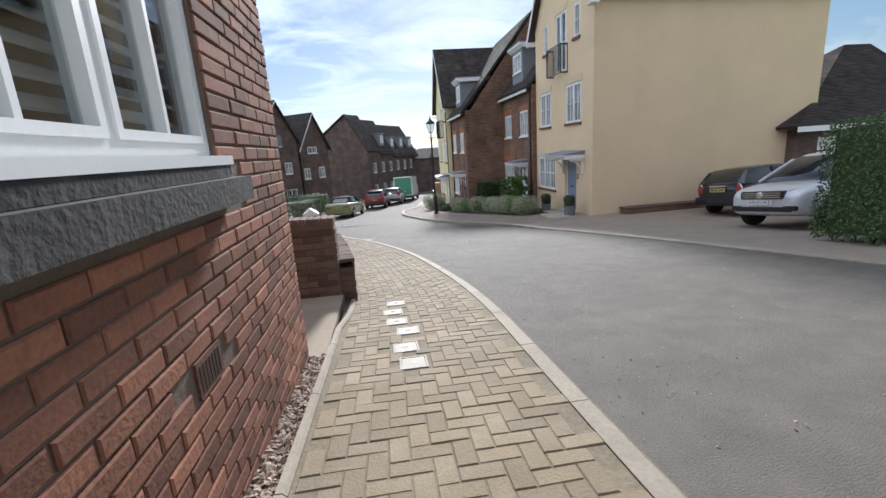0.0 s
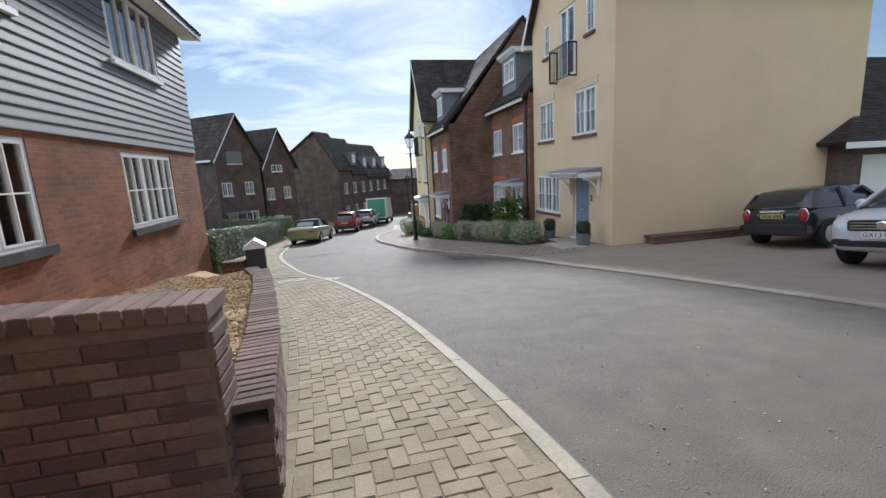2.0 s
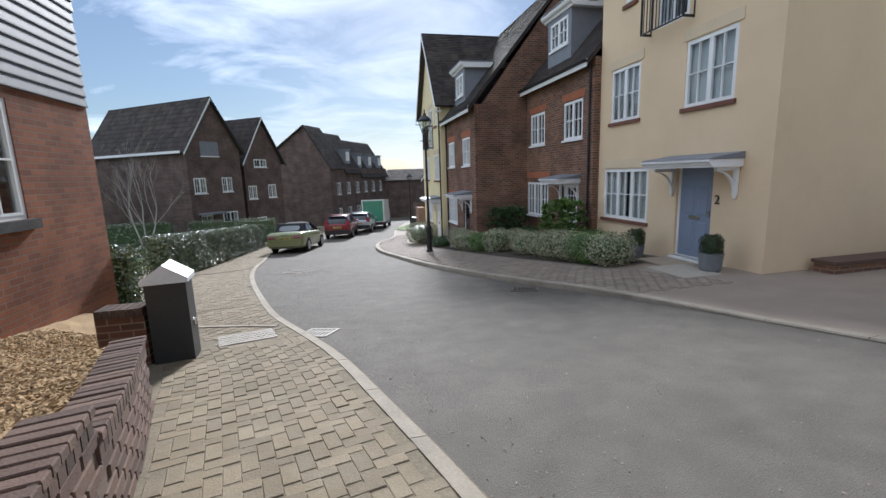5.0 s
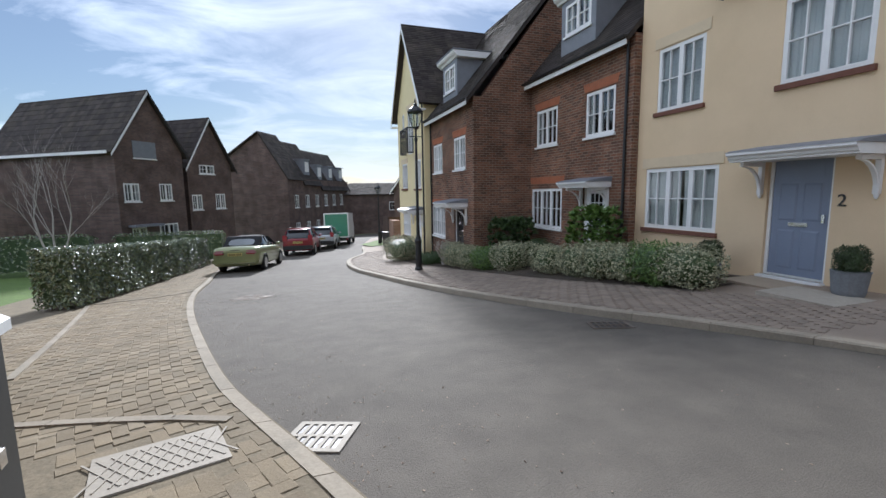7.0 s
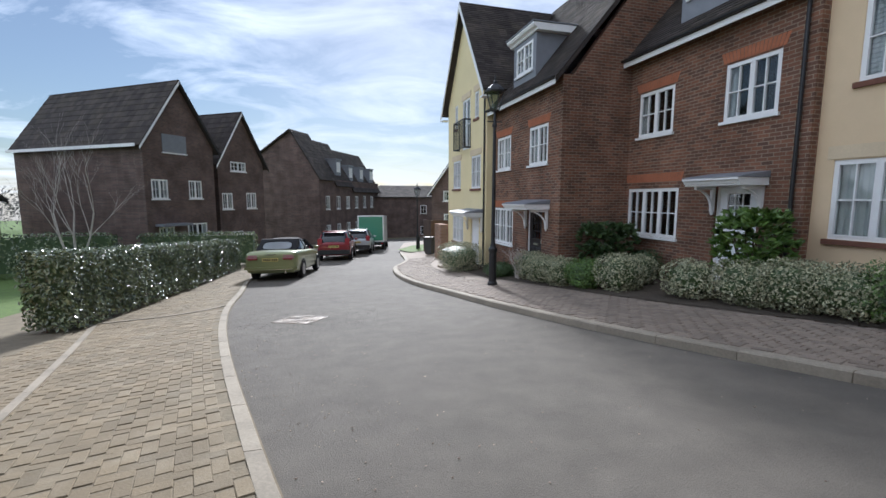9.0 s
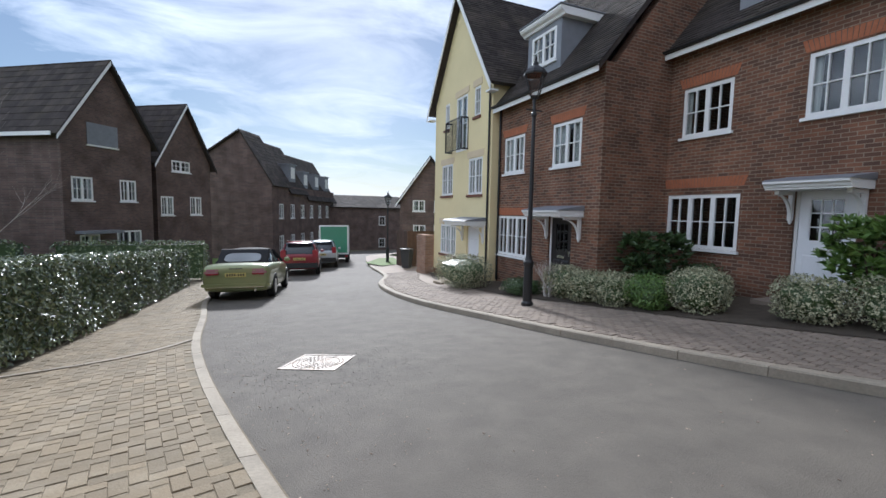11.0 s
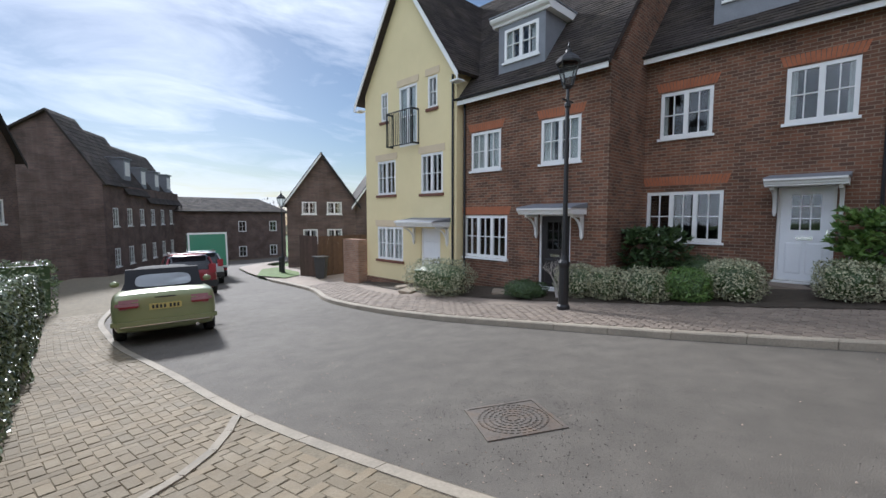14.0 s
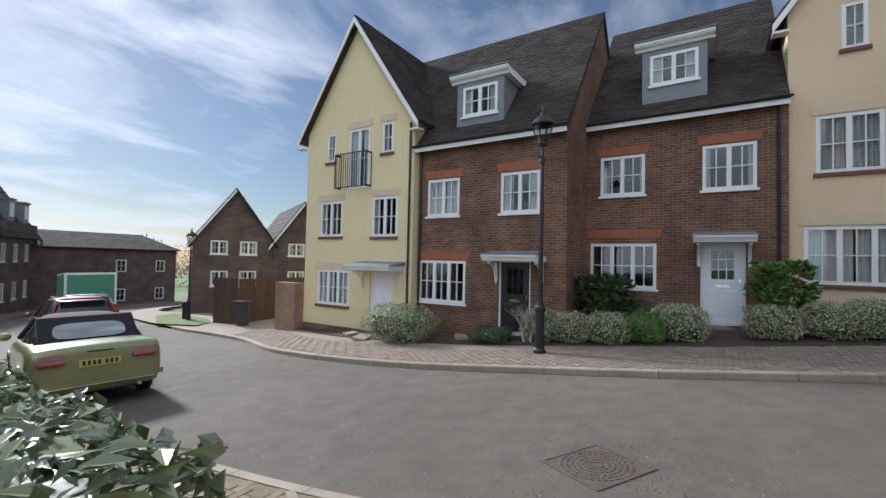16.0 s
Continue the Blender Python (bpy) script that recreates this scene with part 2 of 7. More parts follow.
# ---- geometry helpers ----
def link(name, bm, material, parent=None, label=""):
    me = bpy.data.meshes.new(name)
    bm.normal_update()
    bm.to_mesh(me)
    bm.free()
    for mm in (material if isinstance(material, (list, tuple)) else [material]):
        me.materials.append(mm)
    ob = new(name, me)
    if parent is not None:
        ob.parent = parent
    if label:
        ob["label"] = label
    return ob


def part(name, bm, material, parent, label=""):
    return link(name, bm, material, parent, label)


def empty(name, m, label, category, group="", kind=""):
    ob = new(name)
    ob.matrix_basis = m
    return tagged(ob, label, category, group, kind)


def box(bm, x0, x1, y0, y1, z0, z1, m=None):
    vs = [bm.verts.new(Vector(c) if m is None else m @ Vector(c)) for c in
          ((x0, y0, z0), (x1, y0, z0), (x1, y1, z0), (x0, y1, z0), (x0, y0, z1), (x1, y0, z1), (x1, y1, z1), (x0, y1, z1))]
    for f in ((3, 2, 1, 0), (4, 5, 6, 7), (0, 1, 5, 4), (1, 2, 6, 5), (2, 3, 7, 6), (3, 0, 4, 7)):
        bm.faces.new([vs[i] for i in f])
    return vs


def boxes(*rows):
    bm = bmesh.new()
    for r in rows:
        box(bm, *r)
    return bm


def prism(bm, poly, axis, a, b):
    """A flat outline pushed from a to b along x, y or z; poly holds the other two coordinates in order."""
    def put(p, v):
        return {"x": (v, p[0], p[1]), "y": (p[0], v, p[1]), "z": (p[0], p[1], v)}[axis]
    lo = [bm.verts.new(put(p, a)) for p in poly]
    hi = [bm.verts.new(put(p, b)) for p in poly]
    k = len(poly)
    bm.faces.new(lo[::-1])
    bm.faces.new(hi)
    for i in range(k):
        bm.faces.new((lo[i], lo[(i + 1) % k], hi[(i + 1) % k], hi[i]))
    bmesh.ops.recalc_face_normals(bm, faces=bm.faces)


def tube(bm, rings, sides=12):
    """A turned solid along z: rings of (radius, z)."""
    prev = None
    for r, z in rings:
        ring = [bm.verts.new((r * math.cos(2 * math.pi * i / sides), r * math.sin(2 * math.pi * i / sides), z)) for i in range(sides)]
        if prev:
            for i in range(sides):
                bm.faces.new((prev[i], prev[(i + 1) % sides], ring[(i + 1) % sides], ring[i]))
        else:
            bm.faces.new(ring[::-1])
        prev = ring
    bm.faces.new(prev)


# ---- the lie of the land ----
def z_road(y):
    ys = (-60, -5, 5.2, 24.0, 34.4, 47, 84, 400)
    zs = (5.0, 0.85, -0.16, -2.08, -2.82, -3.55, -5.4, -16.0)
    return float(np.mean([np.interp(y + d, ys, zs) for d in (-2.4, -1.2, 0, 1.2, 2.4)]))


LEFT_KERB = [(-40, 0.86), (2, 0.87), (4, 0.91), (5.1, 0.92), (6.1, 0.82), (6.9, 0.74), (7.75, 0.62), (8.75, 0.48), (9.75, 0.29), (10.9, -0.02), (11.9, -0.3), (13.1, -0.62), (13.6, -0.86), (14.3, -1.26), (14.8, -1.43), (15.8, -1.75), (17, -2.07),
             (18.9, -2.58), (20.9, -3.04), (22, -3.26), (24.05, -3.58), (25.5, -3.63), (27, -3.74), (29, -3.97), (33, -3.9), (38, -2.9), (45, -1.0), (54, 0.6), (60, 3.4), (64, 7), (65.5, 16), (68, 40), (110, 90)]
RIGHT_KERB = [(-40, 8.0), (-3, 6.6), (4.7, 5.52), (5.7, 5.38), (7.7, 5.15), (9.7, 4.82), (11.3, 4.5), (14.2, 3.8), (15.4, 3.22), (16.6, 2.86), (18.3, 2.32), (19.8, 2.0), (22, 1.62),
              (23.8, 1.4), (26.2, 0.95), (28.5, 0.85), (31.2, 1.15), (33.8, 2.2), (36.0, 2.6), (39.6, 3.0), (46, 4.2), (52, 5.6), (56, 9), (58, 16), (60, 34), (68, 60), (110, 110)]


def smooth_line(line, y):
    ys, xs = zip(*line)
    return float(np.mean([np.interp(y + d, ys, xs) for d in (-0.9, -0.45, 0, 0.45, 0.9)]))


def left_edge(y):
    return smooth_line(LEFT_KERB, y)


def right_edge(y):
    return smooth_line(RIGHT_KERB, y)


def z_left(y):
    return z_road(y) + 0.05


def right_step(y):
    return float(np.interp(y, (12.0, 15.0), (0.03, 0.11)))


def z_right(x, y):
    return z_road(y) + right_step(y) + float(np.interp(y, (7.0, 12.0, 16.5), (-0.035, -0.02, 0.035))) * max(0.0, min(x, 10.0) - right_edge(y))


def strip(name, xa, xb, zf, y0, y1, step, material, cols=2):
    bm = bmesh.new()
    rows = []
    y = y0
    while y <= y1 + 1e-6:
        a, b = xa(y), xb(y)
        rows.append([bm.verts.new((a + (b - a) * i / cols, y, zf(a + (b - a) * i / cols, y))) for i in range(cols + 1)])
        y += step
    for p, q in zip(rows, rows[1:]):
        for i in range(cols):
            bm.faces.new((p[i], p[i + 1], q[i + 1], q[i]))
    return link(name, bm, material)


def sheet():
    bm = bmesh.new()
    xs = [-300, -120, -60, -30, -15, 0, 5, 15, 30, 60, 120, 300]
    ys = [-60, -40, -20] + [i * 2.0 for i in range(-5, 45)] + [100, 130, 180, 260, 400]
    vs = [[bm.verts.new((x, y, z_road(y) - (0.35 if x > 3 and y < 34 else 0.07))) for x in xs] for y in ys]
    for p, q in zip(vs, vs[1:]):
        for i in range(len(xs) - 1):
            bm.faces.new((p[i], p[i + 1], q[i + 1], q[i]))
    return tagged(link("ground", bm, M_GRASS), "green lawn and open ground round the houses", "ground", kind="structure")


sheet()
road = tagged(strip("road", left_edge, right_edge, lambda x, y: z_road(y), -40, 110, 0.5, M_ROAD, 6), "worn grey asphalt road running downhill", "road", kind="structure")
bed_l = tagged(strip("pavement_left", lambda y: left_edge(y) - (1.6 if y < 5.5 else 2.3 if y < 13.4 else 4.2), left_edge, lambda x, y: z_left(y) - 0.006, -40, 110, 0.5, M_JOINT), "block-paved footway beside the road", "pavement", kind="structure")
bed_r = tagged(strip("pavement_right", right_edge, lambda y: 17.0 if y < 14.5 else max(7.2, right_edge(y) + 2), lambda x, y: z_right(x, y) - 0.012, -40, 110, 0.5, M_PAVE2, 24), "block-paved footway and drive", "pavement", kind="structure")


# ---- building helpers; local frame: u along the front (to the viewer's right when facing it), -v towards the viewer, z up ----
def lattice(u0, u1, z0, z1, holes, va, vb):
    """One solid plate from va to vb with rectangular holes right through it."""
    us = sorted({u0, u1, *[o[0] for o in holes], *[o[1] for o in holes]})
    zs = sorted({z0, z1, *[o[2] for o in holes], *[o[3] for o in holes]})
    bm = bmesh.new()
    grid = {}

    def vert(i, j, k):
        if (i, j, k) not in grid:
            grid[i, j, k] = bm.verts.new((us[i], (va, vb)[k], zs[j]))
        return grid[i, j, k]

    solid = {(i, j) for i in range(len(us) - 1) for j in range(len(zs) - 1)
             if not any(o[0] - 1e-6 <= us[i] and us[i + 1] <= o[1] + 1e-6 and o[2] - 1e-6 <= zs[j] and zs[j + 1] <= o[3] + 1e-6 for o in holes)}
    for i, j in solid:
        a = (i, j), (i + 1, j), (i + 1, j + 1), (i, j + 1)
        bm.faces.new([vert(*p, 0) for p in a])
        bm.faces.new([vert(*p, 1) for p in a][::-1])
        for (di, dj), (p, q) in {(0, -1): (0, 1), (1, 0): (1, 2), (0, 1): (2, 3), (-1, 0): (3, 0)}.items():
            if (i + di, j + dj) not in solid:
                bm.faces.new((vert(*a[q], 0), vert(*a[p], 0), vert(*a[p], 1), vert(*a[q], 1)))
    return bm


def wall(parent, material, u0, u1, z0, z1, openings=(), v=0.0, thick=0.3, name="wall", gable=None):
    """A wall with openings right through it; its outer face lies at v."""
    w = part(name, lattice(u0, u1, z0, z1, openings, v, v + thick), material, parent)
    if gable:
        bm = bmesh.new()
        prism(bm, [(u0, z1), (u1, z1), gable], "y", v, v + thick)
        part("gable", bm, material, parent)
    return w


def window(parent, u0, u1, z0, z1, lights=2, cols=2, rows=2, v=0.0, deep=0.05, sill=None, curtain=0.0, blind=False):
    """A white casement window set into an opening: lights side by side, each a sash with glazing bars and a pane."""
    f = 0.05
    y0, y1 = v + deep - 0.035, v + deep + 0.035
    w = (u1 - u0 - 2 * f) / lights
    cells = [(u0 + f + w * i + (0.022 if i else 0), u0 + f + w * (i + 1) - (0.022 if i < lights - 1 else 0)) for i in range(lights)]
    win = part("window", lattice(u0, u1, z0, z1, [(a, b, z0 + f, z1 - f) for a, b in cells], y0, y1), M_WHITE, parent)
    for a, b in cells:
        e = 0.03
        us = [a + e + (b - a - 2 * e) * c / cols for c in range(cols + 1)]
        zs = [z0 + f + e + (z1 - z0 - 2 * f - 2 * e) * r / rows for r in range(rows + 1)]
        g = 0.011
        holes = [(us[c] + (g if c else 0), us[c + 1] - (g if c < cols - 1 else 0), zs[r] + (g if r else 0), zs[r + 1] - (g if r < rows - 1 else 0))
                 for c in range(cols) for r in range(rows)]
        part("sash", lattice(a, b, z0 + f, z1 - f, holes, y0 - 0.008, y1 - 0.012), M_WHITE, win)
        pane = part("pane", boxes((a, b, v + deep - 0.004, v + deep + 0.004, z0 + f, z1 - f)), M_GLASS, win)
        pane.visible_shadow = False
    if curtain:
        n = max(8, int((u1 - u0) * 16))
        for side in (0, 1):
            a, b = (u0 + 0.02, u0 + (u1 - u0) * curtain / 2) if side == 0 else (u1 - (u1 - u0) * curtain / 2, u1 - 0.02)
            cb = bmesh.new()
            cols_v = []
            for i in range(n + 1):
                p = (a + (b - a) * i / n, v + deep + 0.075 + 0.02 * math.sin(i * 1.9))
                cols_v.append((cb.verts.new((p[0], p[1], z0 + 0.01)), cb.verts.new((p[0], p[1], z1 - 0.01))))
            for p, q in zip(cols_v, cols_v[1:]):
                cb.faces.new((p[0], q[0], q[1], p[1]))
            part("curtain", cb, M_CURTAIN, win)
    if blind:
        n = int((z1 - z0 - 0.1) / 0.075)
        for i in range(n):
            z = z0 + 0.07 + i * 0.075
            cb = bmesh.new()
            box(cb, u0 + 0.06, u1 - 0.06, -0.032, 0.032, -0.005, 0.005, Matrix.Translation((0, v + deep + 0.085, z)) @ Matrix.Rotation(radians(42), 4, "X"))
            part("slat", cb, M_SHUTTER, win)
    if sill:
        mm, over, hgt, out = sill
        part("sill", boxes((u0 - over, u1 + over, v - out, v + deep - 0.036, z0 - hgt, z0 - 0.002)), mm, win)
    return win


def roof_slab(parent, pts, thick=0.12, name="roof", material=None):
    """A sloping slab from four corners, in order."""
    bm = bmesh.new()
    top = [bm.verts.new(p) for p in pts]
    n = (Vector(pts[1]) - Vector(pts[0])).cross(Vector(pts[3]) - Vector(pts[0])).normalized()
    if n.z < 0:
        n = -n
    low = [bm.verts.new(Vector(p) - n * thick) for p in pts]
    k = len(pts)
    bm.faces.new(top)
    bm.faces.new(low[::-1])
    for i in range(k):
        bm.faces.new((top[i], low[i], low[(i + 1) % k], top[(i + 1) % k]))
    bmesh.ops.recalc_face_normals(bm, faces=bm.faces)
    return part(name, bm, material or M_TILE, parent)


def facing_road(x, y):
    """Local frame of a front that looks along -x: u runs along -y from y."""
    return Matrix(((0, 1, 0, x), (-1, 0, 0, y), (0, 0, 1, 0), (0, 0, 0, 1)))


SILL_BROWN = (M_BROWNBRICKSILL, 0.05, 0.09, 0.06)
SILL_WHITE = (M_WHITE, 0.05, 0.06, 0.06)


def canopy(parent, u0, u1, z, v=0.0, out=0.7):
    """A moulded door canopy with a lead top on two curved brackets."""
    bm = bmesh.new()
    o = v - out
    prism(bm, [(o, z - 0.13), (v - 0.002, z - 0.13), (v - 0.002, z + 0.02), (o - 0.09, z + 0.02), (o - 0.09, z - 0.02), (o - 0.05, z - 0.05), (o - 0.03, z - 0.09), (o, z - 0.1)], "x", u0, u1)
    top = part("canopy", bm, M_WHITE, parent, "white moulded wooden door canopy")
    bm = bmesh.new()
    prism(bm, [(o - 0.1, z + 0.022), (v - 0.003, z + 0.022), (v - 0.003, z + 0.15), (v - 0.2, z + 0.12), (o + 0.02, z + 0.06)], "x", u0 - 0.02, u1 + 0.02)
    part("canopy_roof", bm, M_LEAD, top, "dull grey lead sheet")
    reach = min(out, 0.62) - 0.1
    for u in (u0 + 0.07, u1 - 0.14):
        br = part("bracket", boxes((u, u + 0.07, v - 0.075, v - 0.003, z - 0.68, z - 0.132)), M_WHITE, top)
        part("arm", boxes((u, u + 0.07, v - reach, v - 0.077, z - 0.2, z - 0.132)), M_WHITE, br)
        bm = bmesh.new()
        n = 7
        turn = [i / n * math.pi / 2 for i in range(n + 1)]
        inner = [(v - 0.076 - (reach - 0.12) * (1 - math.cos(t)), z - 0.56 + 0.359 * math.sin(t)) for t in turn]
        outer = [(v - 0.076 - (reach - 0.06) * (1 - math.cos(t)), z - 0.64 + 0.439 * math.sin(t)) for t in reversed(turn)]
        prism(bm, inner + outer, "x", u + 0.008, u + 0.062)
        part("strut", bm, M_WHITE, br)
        bm = bmesh.new()
        tube(bm, [(0.012, -0.07), (0.03, -0.04), (0.034, 0.0)], 8)
        bmesh.ops.translate(bm, verts=bm.verts, vec=(u + 0.035, v - 0.039, z - 0.681))
        part("drop_finial", bm, M_WHITE, br)


def shell(parent, u0, u1, depth, z0, z1, material, v=0.0, sides=(1, 1), side_gable=None):
    """Side and back walls of a house, and added inner faces some way behind the front, near-black to stand for unlit
    rooms.
    """
    for k, u in enumerate((u0, u1 - 0.3)):
        if sides[k]:
            bm = bmesh.new()
            outline = [(v + 0.302, z0), (v + depth, z0), (v + depth, z1)] + ([(v + (depth + 0.3) / 2, side_gable)] if side_gable else []) + [(v + 0.302, z1)]
            prism(bm, outline, "x", u, u + 0.3)
            part("wall", bm, material, parent)
    part("wall", boxes((u0 + 0.302, u1 - 0.302, v + depth - 0.3, v + depth, z0, z1)), material, parent)
    part("gloom_wall", boxes((u0 + 0.32, u1 - 0.32, v + 2.2, v + 2.25, z0, z1)), M_DARK, parent)
    part("gloom_ceiling", boxes((u0 + 0.32, u1 - 0.32, v + 0.31, v + 2.19, z1 - 0.05, z1)), M_DARK, parent)


def gutter(parent, u0, u1, z, v):
    """White fascia board with a dark half-round gutter."""
    part("fascia", boxes((u0, u1, v - 0.03, v, z - 0.2, z)), M_WHITE, parent)
    bm = bmesh.new()
    arc = [(v - 0.085 + 0.05 * math.cos(a), z - 0.02 + 0.05 * math.sin(a)) for a in [math.pi + i * math.pi / 6 for i in range(7)]]
    prism(bm, arc, "x", u0 - 0.05, u1 + 0.05)
    part("gutter", bm, M_BLACK, parent)


def drainpipe(parent, u, z0, z1, v=0.0):
    bm = bmesh.new()
    tube(bm, [(0.034, z0), (0.034, z1)], 8)
    bmesh.ops.translate(bm, verts=bm.verts, vec=(u, v - 0.05, 0))
    part("drainpipe", bm, M_BLACK, parent, "dark brown plastic drainpipe")


def soldier_arch(parent, u0, u1, z, v=0.0, high=0.225):
    """A flat arch of upright orange bricks over an opening, splayed at the ends."""
    arch = part("arch", boxes((u0 - 0.04, u1 + 0.04, v - 0.003, v + 0.05, z + 0.001, z + high - 0.004)), M_MORTAR, parent)
    n = max(4, round((u1 - u0 + 0.16) / 0.075))
    for i in range(n):
        k = (i + 0.5) / n - 0.5
        a, b = u0 - 0.06 + (u1 - u0 + 0.12) * i / n + 0.004, u0 - 0.06 + (u1 - u0 + 0.12) * (i + 1) / n - 0.004
        bm = bmesh.new()
        sh = k * 0.16
        prism(bm, [(a, z + 0.004), (b, z + 0.004), (b + sh, z + high), (a + sh, z + high)], "y", v - 0.008, v + 0.04)
        part("brick", bm, M_RUBBED, arch)


def panel_door(parent, u0, u1, z0, z1, material, v=0.0, glazed=False, label="", plate=True):
    """A front door in a white frame, with raised panels, letter plate and handle."""
    f = 0.055
    fr = part("door_frame", lattice(u0, u1, z0, z1, [(u0 + f, u1 - f, z0 + 0.03, z1 - f)], v + 0.06, v + 0.14), M_WHITE, parent)
    a, b, c, d = u0 + f + 0.003, u1 - f - 0.003, z0 + 0.034, z1 - f - 0.003
    w, h = b - a, d - c
    if glazed:
        hole = (a + 0.2 * w, b - 0.2 * w, c + 0.53 * h, d - 0.08 * h)
        leaf = part("door", lattice(a, b, c, d, [hole], v + 0.08, v + 0.125), material, parent, label)
        us = [hole[0] + (hole[1] - hole[0]) * i / 3 for i in range(4)]
        zs = [hole[2] + (hole[3] - hole[2]) * i / 3 for i in range(4)]
        g = 0.012
        part("glazing_grille", lattice(*hole, [(us[i] + g, us[i + 1] - g, zs[j] + g, zs[j + 1] - g) for i in range(3) for j in range(3)], v + 0.09, v + 0.115), material, leaf)
        part("pane", boxes((*hole[:2], v + 0.1, v + 0.106, *hole[2:])), M_GLASS, leaf)
        panels = [(a + 0.12 * w, a + 0.46 * w, c + 0.06 * h, c + 0.4 * h), (a + 0.54 * w, a + 0.88 * w, c + 0.06 * h, c + 0.4 * h)]
    else:
        leaf = part("door", boxes((a, b, v + 0.08, v + 0.125, c, d)), material, parent, label)
        panels = [(a + k * w, a + (k + 0.32) * w, c + lo * h, c + hi * h) for k in (0.13, 0.55) for lo, hi in ((0.06, 0.4), (0.48, 0.8))]
        part("fan_panel", boxes((a + 0.13 * w, b - 0.13 * w, v + 0.072, v + 0.0795, c + 0.85 * h, c + 0.95 * h)), material, leaf)
    for p in panels:
        bm = bmesh.new()
        x0, x1, q0, q1 = p
        o = [bm.verts.new((x, v + 0.0795, z)) for x, z in ((x0, q0), (x1, q0), (x1, q1), (x0, q1))]
        i = [bm.verts.new((x, v + 0.066, z)) for x, z in ((x0 + 0.03, q0 + 0.03), (x1 - 0.03, q0 + 0.03), (x1 - 0.03, q1 - 0.03), (x0 + 0.03, q1 - 0.03))]
        bm.faces.new(i)
        for k in range(4):
            bm.faces.new((o[k], o[(k + 1) % 4], i[(k + 1) % 4], i[k]))
        part("panel", bm, material, leaf)
    if plate:
        part("letter_plate", boxes((a + 0.33 * w, b - 0.33 * w, v + 0.06, v + 0.0785, c + 0.43 * h, c + 0.465 * h)), M_CHROME, leaf, "bright chrome letter plate")
    part("handle", boxes((b - 0.1 * w, b - 0.05 * w, v + 0.04, v + 0.0785, c + 0.47 * h, c + 0.54 * h)), M_CHROME, leaf, "chrome lever handle")
    part("threshold", boxes((u0 - 0.02, u1 + 0.02, v - 0.12, v + 0.059, z0 - 0.06, z0 + 0.0)), M_WHITE, fr)


def dormer(parent, u0, u1, z0, z1, v, foot):
    """A flat-topped dormer window with lead cheeks and a white cornice."""
    d = part("dormer", lattice(u0 - 0.2, u1 + 0.2, foot, z1 + 0.14, [(u0, u1, z0, z1)], v, v + 0.08), M_LEAD, parent, "lead-clad dormer with a white cornice")
    for u in (u0 - 0.2, u1 + 0.16):
        part("cheek", boxes((u, u + 0.04, v + 0.082, v + 2.6, foot, z1 + 0.14)), M_LEAD, d)
    bm = bmesh.new()
    prism(bm, [(v + 2.6, z1 + 0.142), (v - 0.05, z1 + 0.142), (v - 0.08, z1 + 0.2), (v - 0.16, z1 + 0.24), (v - 0.2, z1 + 0.3), (v - 0.2, z1 + 0.34), (v + 2.6, z1 + 0.36)], "x", u0 - 0.38, u1 + 0.38)
    part("cornice", bm, M_WHITE, d, "white moulded cornice")
    part("dormer_roof", boxes((u0 - 0.4, u1 + 0.4, v - 0.22, v + 2.6, z1 + 0.362, z1 + 0.39)), M_LEAD, d)
    # added plate, coloured near-black as the gloom inside the dormer
    part("gloom_backing", boxes((u0 - 0.15, u1 + 0.15, v + 0.7, v + 0.74, foot, z1 + 0.13)), M_DARK, d)
    w = window(parent, u0, u1, z0, z1, lights=2, cols=2, rows=2, v=v, deep=0.03, sill=SILL_WHITE, curtain=0.5)


def stone_head(parent, u0, u1, z, v=0.0):
    """A plain rendered lintel band over a window."""
    part("lintel", boxes((u0 - 0.1, u1 + 0.1, v - 0.018, v - 0.001, z + 0.02, z + 0.24)), M_LINTEL, parent, "pale stone lintel")


def balconet(parent, u0, u1, z0, z1, v=0.0, out=0.3):
    """A small iron railing across a tall window."""
    b = part("balcony", lattice(u0, u1, z0, z1, [(u0 + 0.02, u1 - 0.02, z0 + 0.03, z1 - 0.03)], v - out, v - out + 0.025), M_BLACK, parent, "black iron railing")
    n = int((u1 - u0) / 0.1)
    for i in range(1, n):
        u = u0 + (u1 - u0) * i / n
        part("bar", boxes((u - 0.008, u + 0.008, v - out + 0.004, v - out + 0.02, z0 + 0.03, z1 - 0.03)), M_BLACK, b)
    for u in (u0, u1 - 0.02):
        part("side_rail", lattice(0, 1, 0, 1, [(0.08, 0.92, 0.05, 0.95)], 0, 1), M_BLACK, b).matrix_local = Matrix(((0, 0.02, 0, u), (out - 0.03, 0, 0, v - out + 0.026), (0, 0, z1 - z0, z0), (0, 0, 0, 1)))


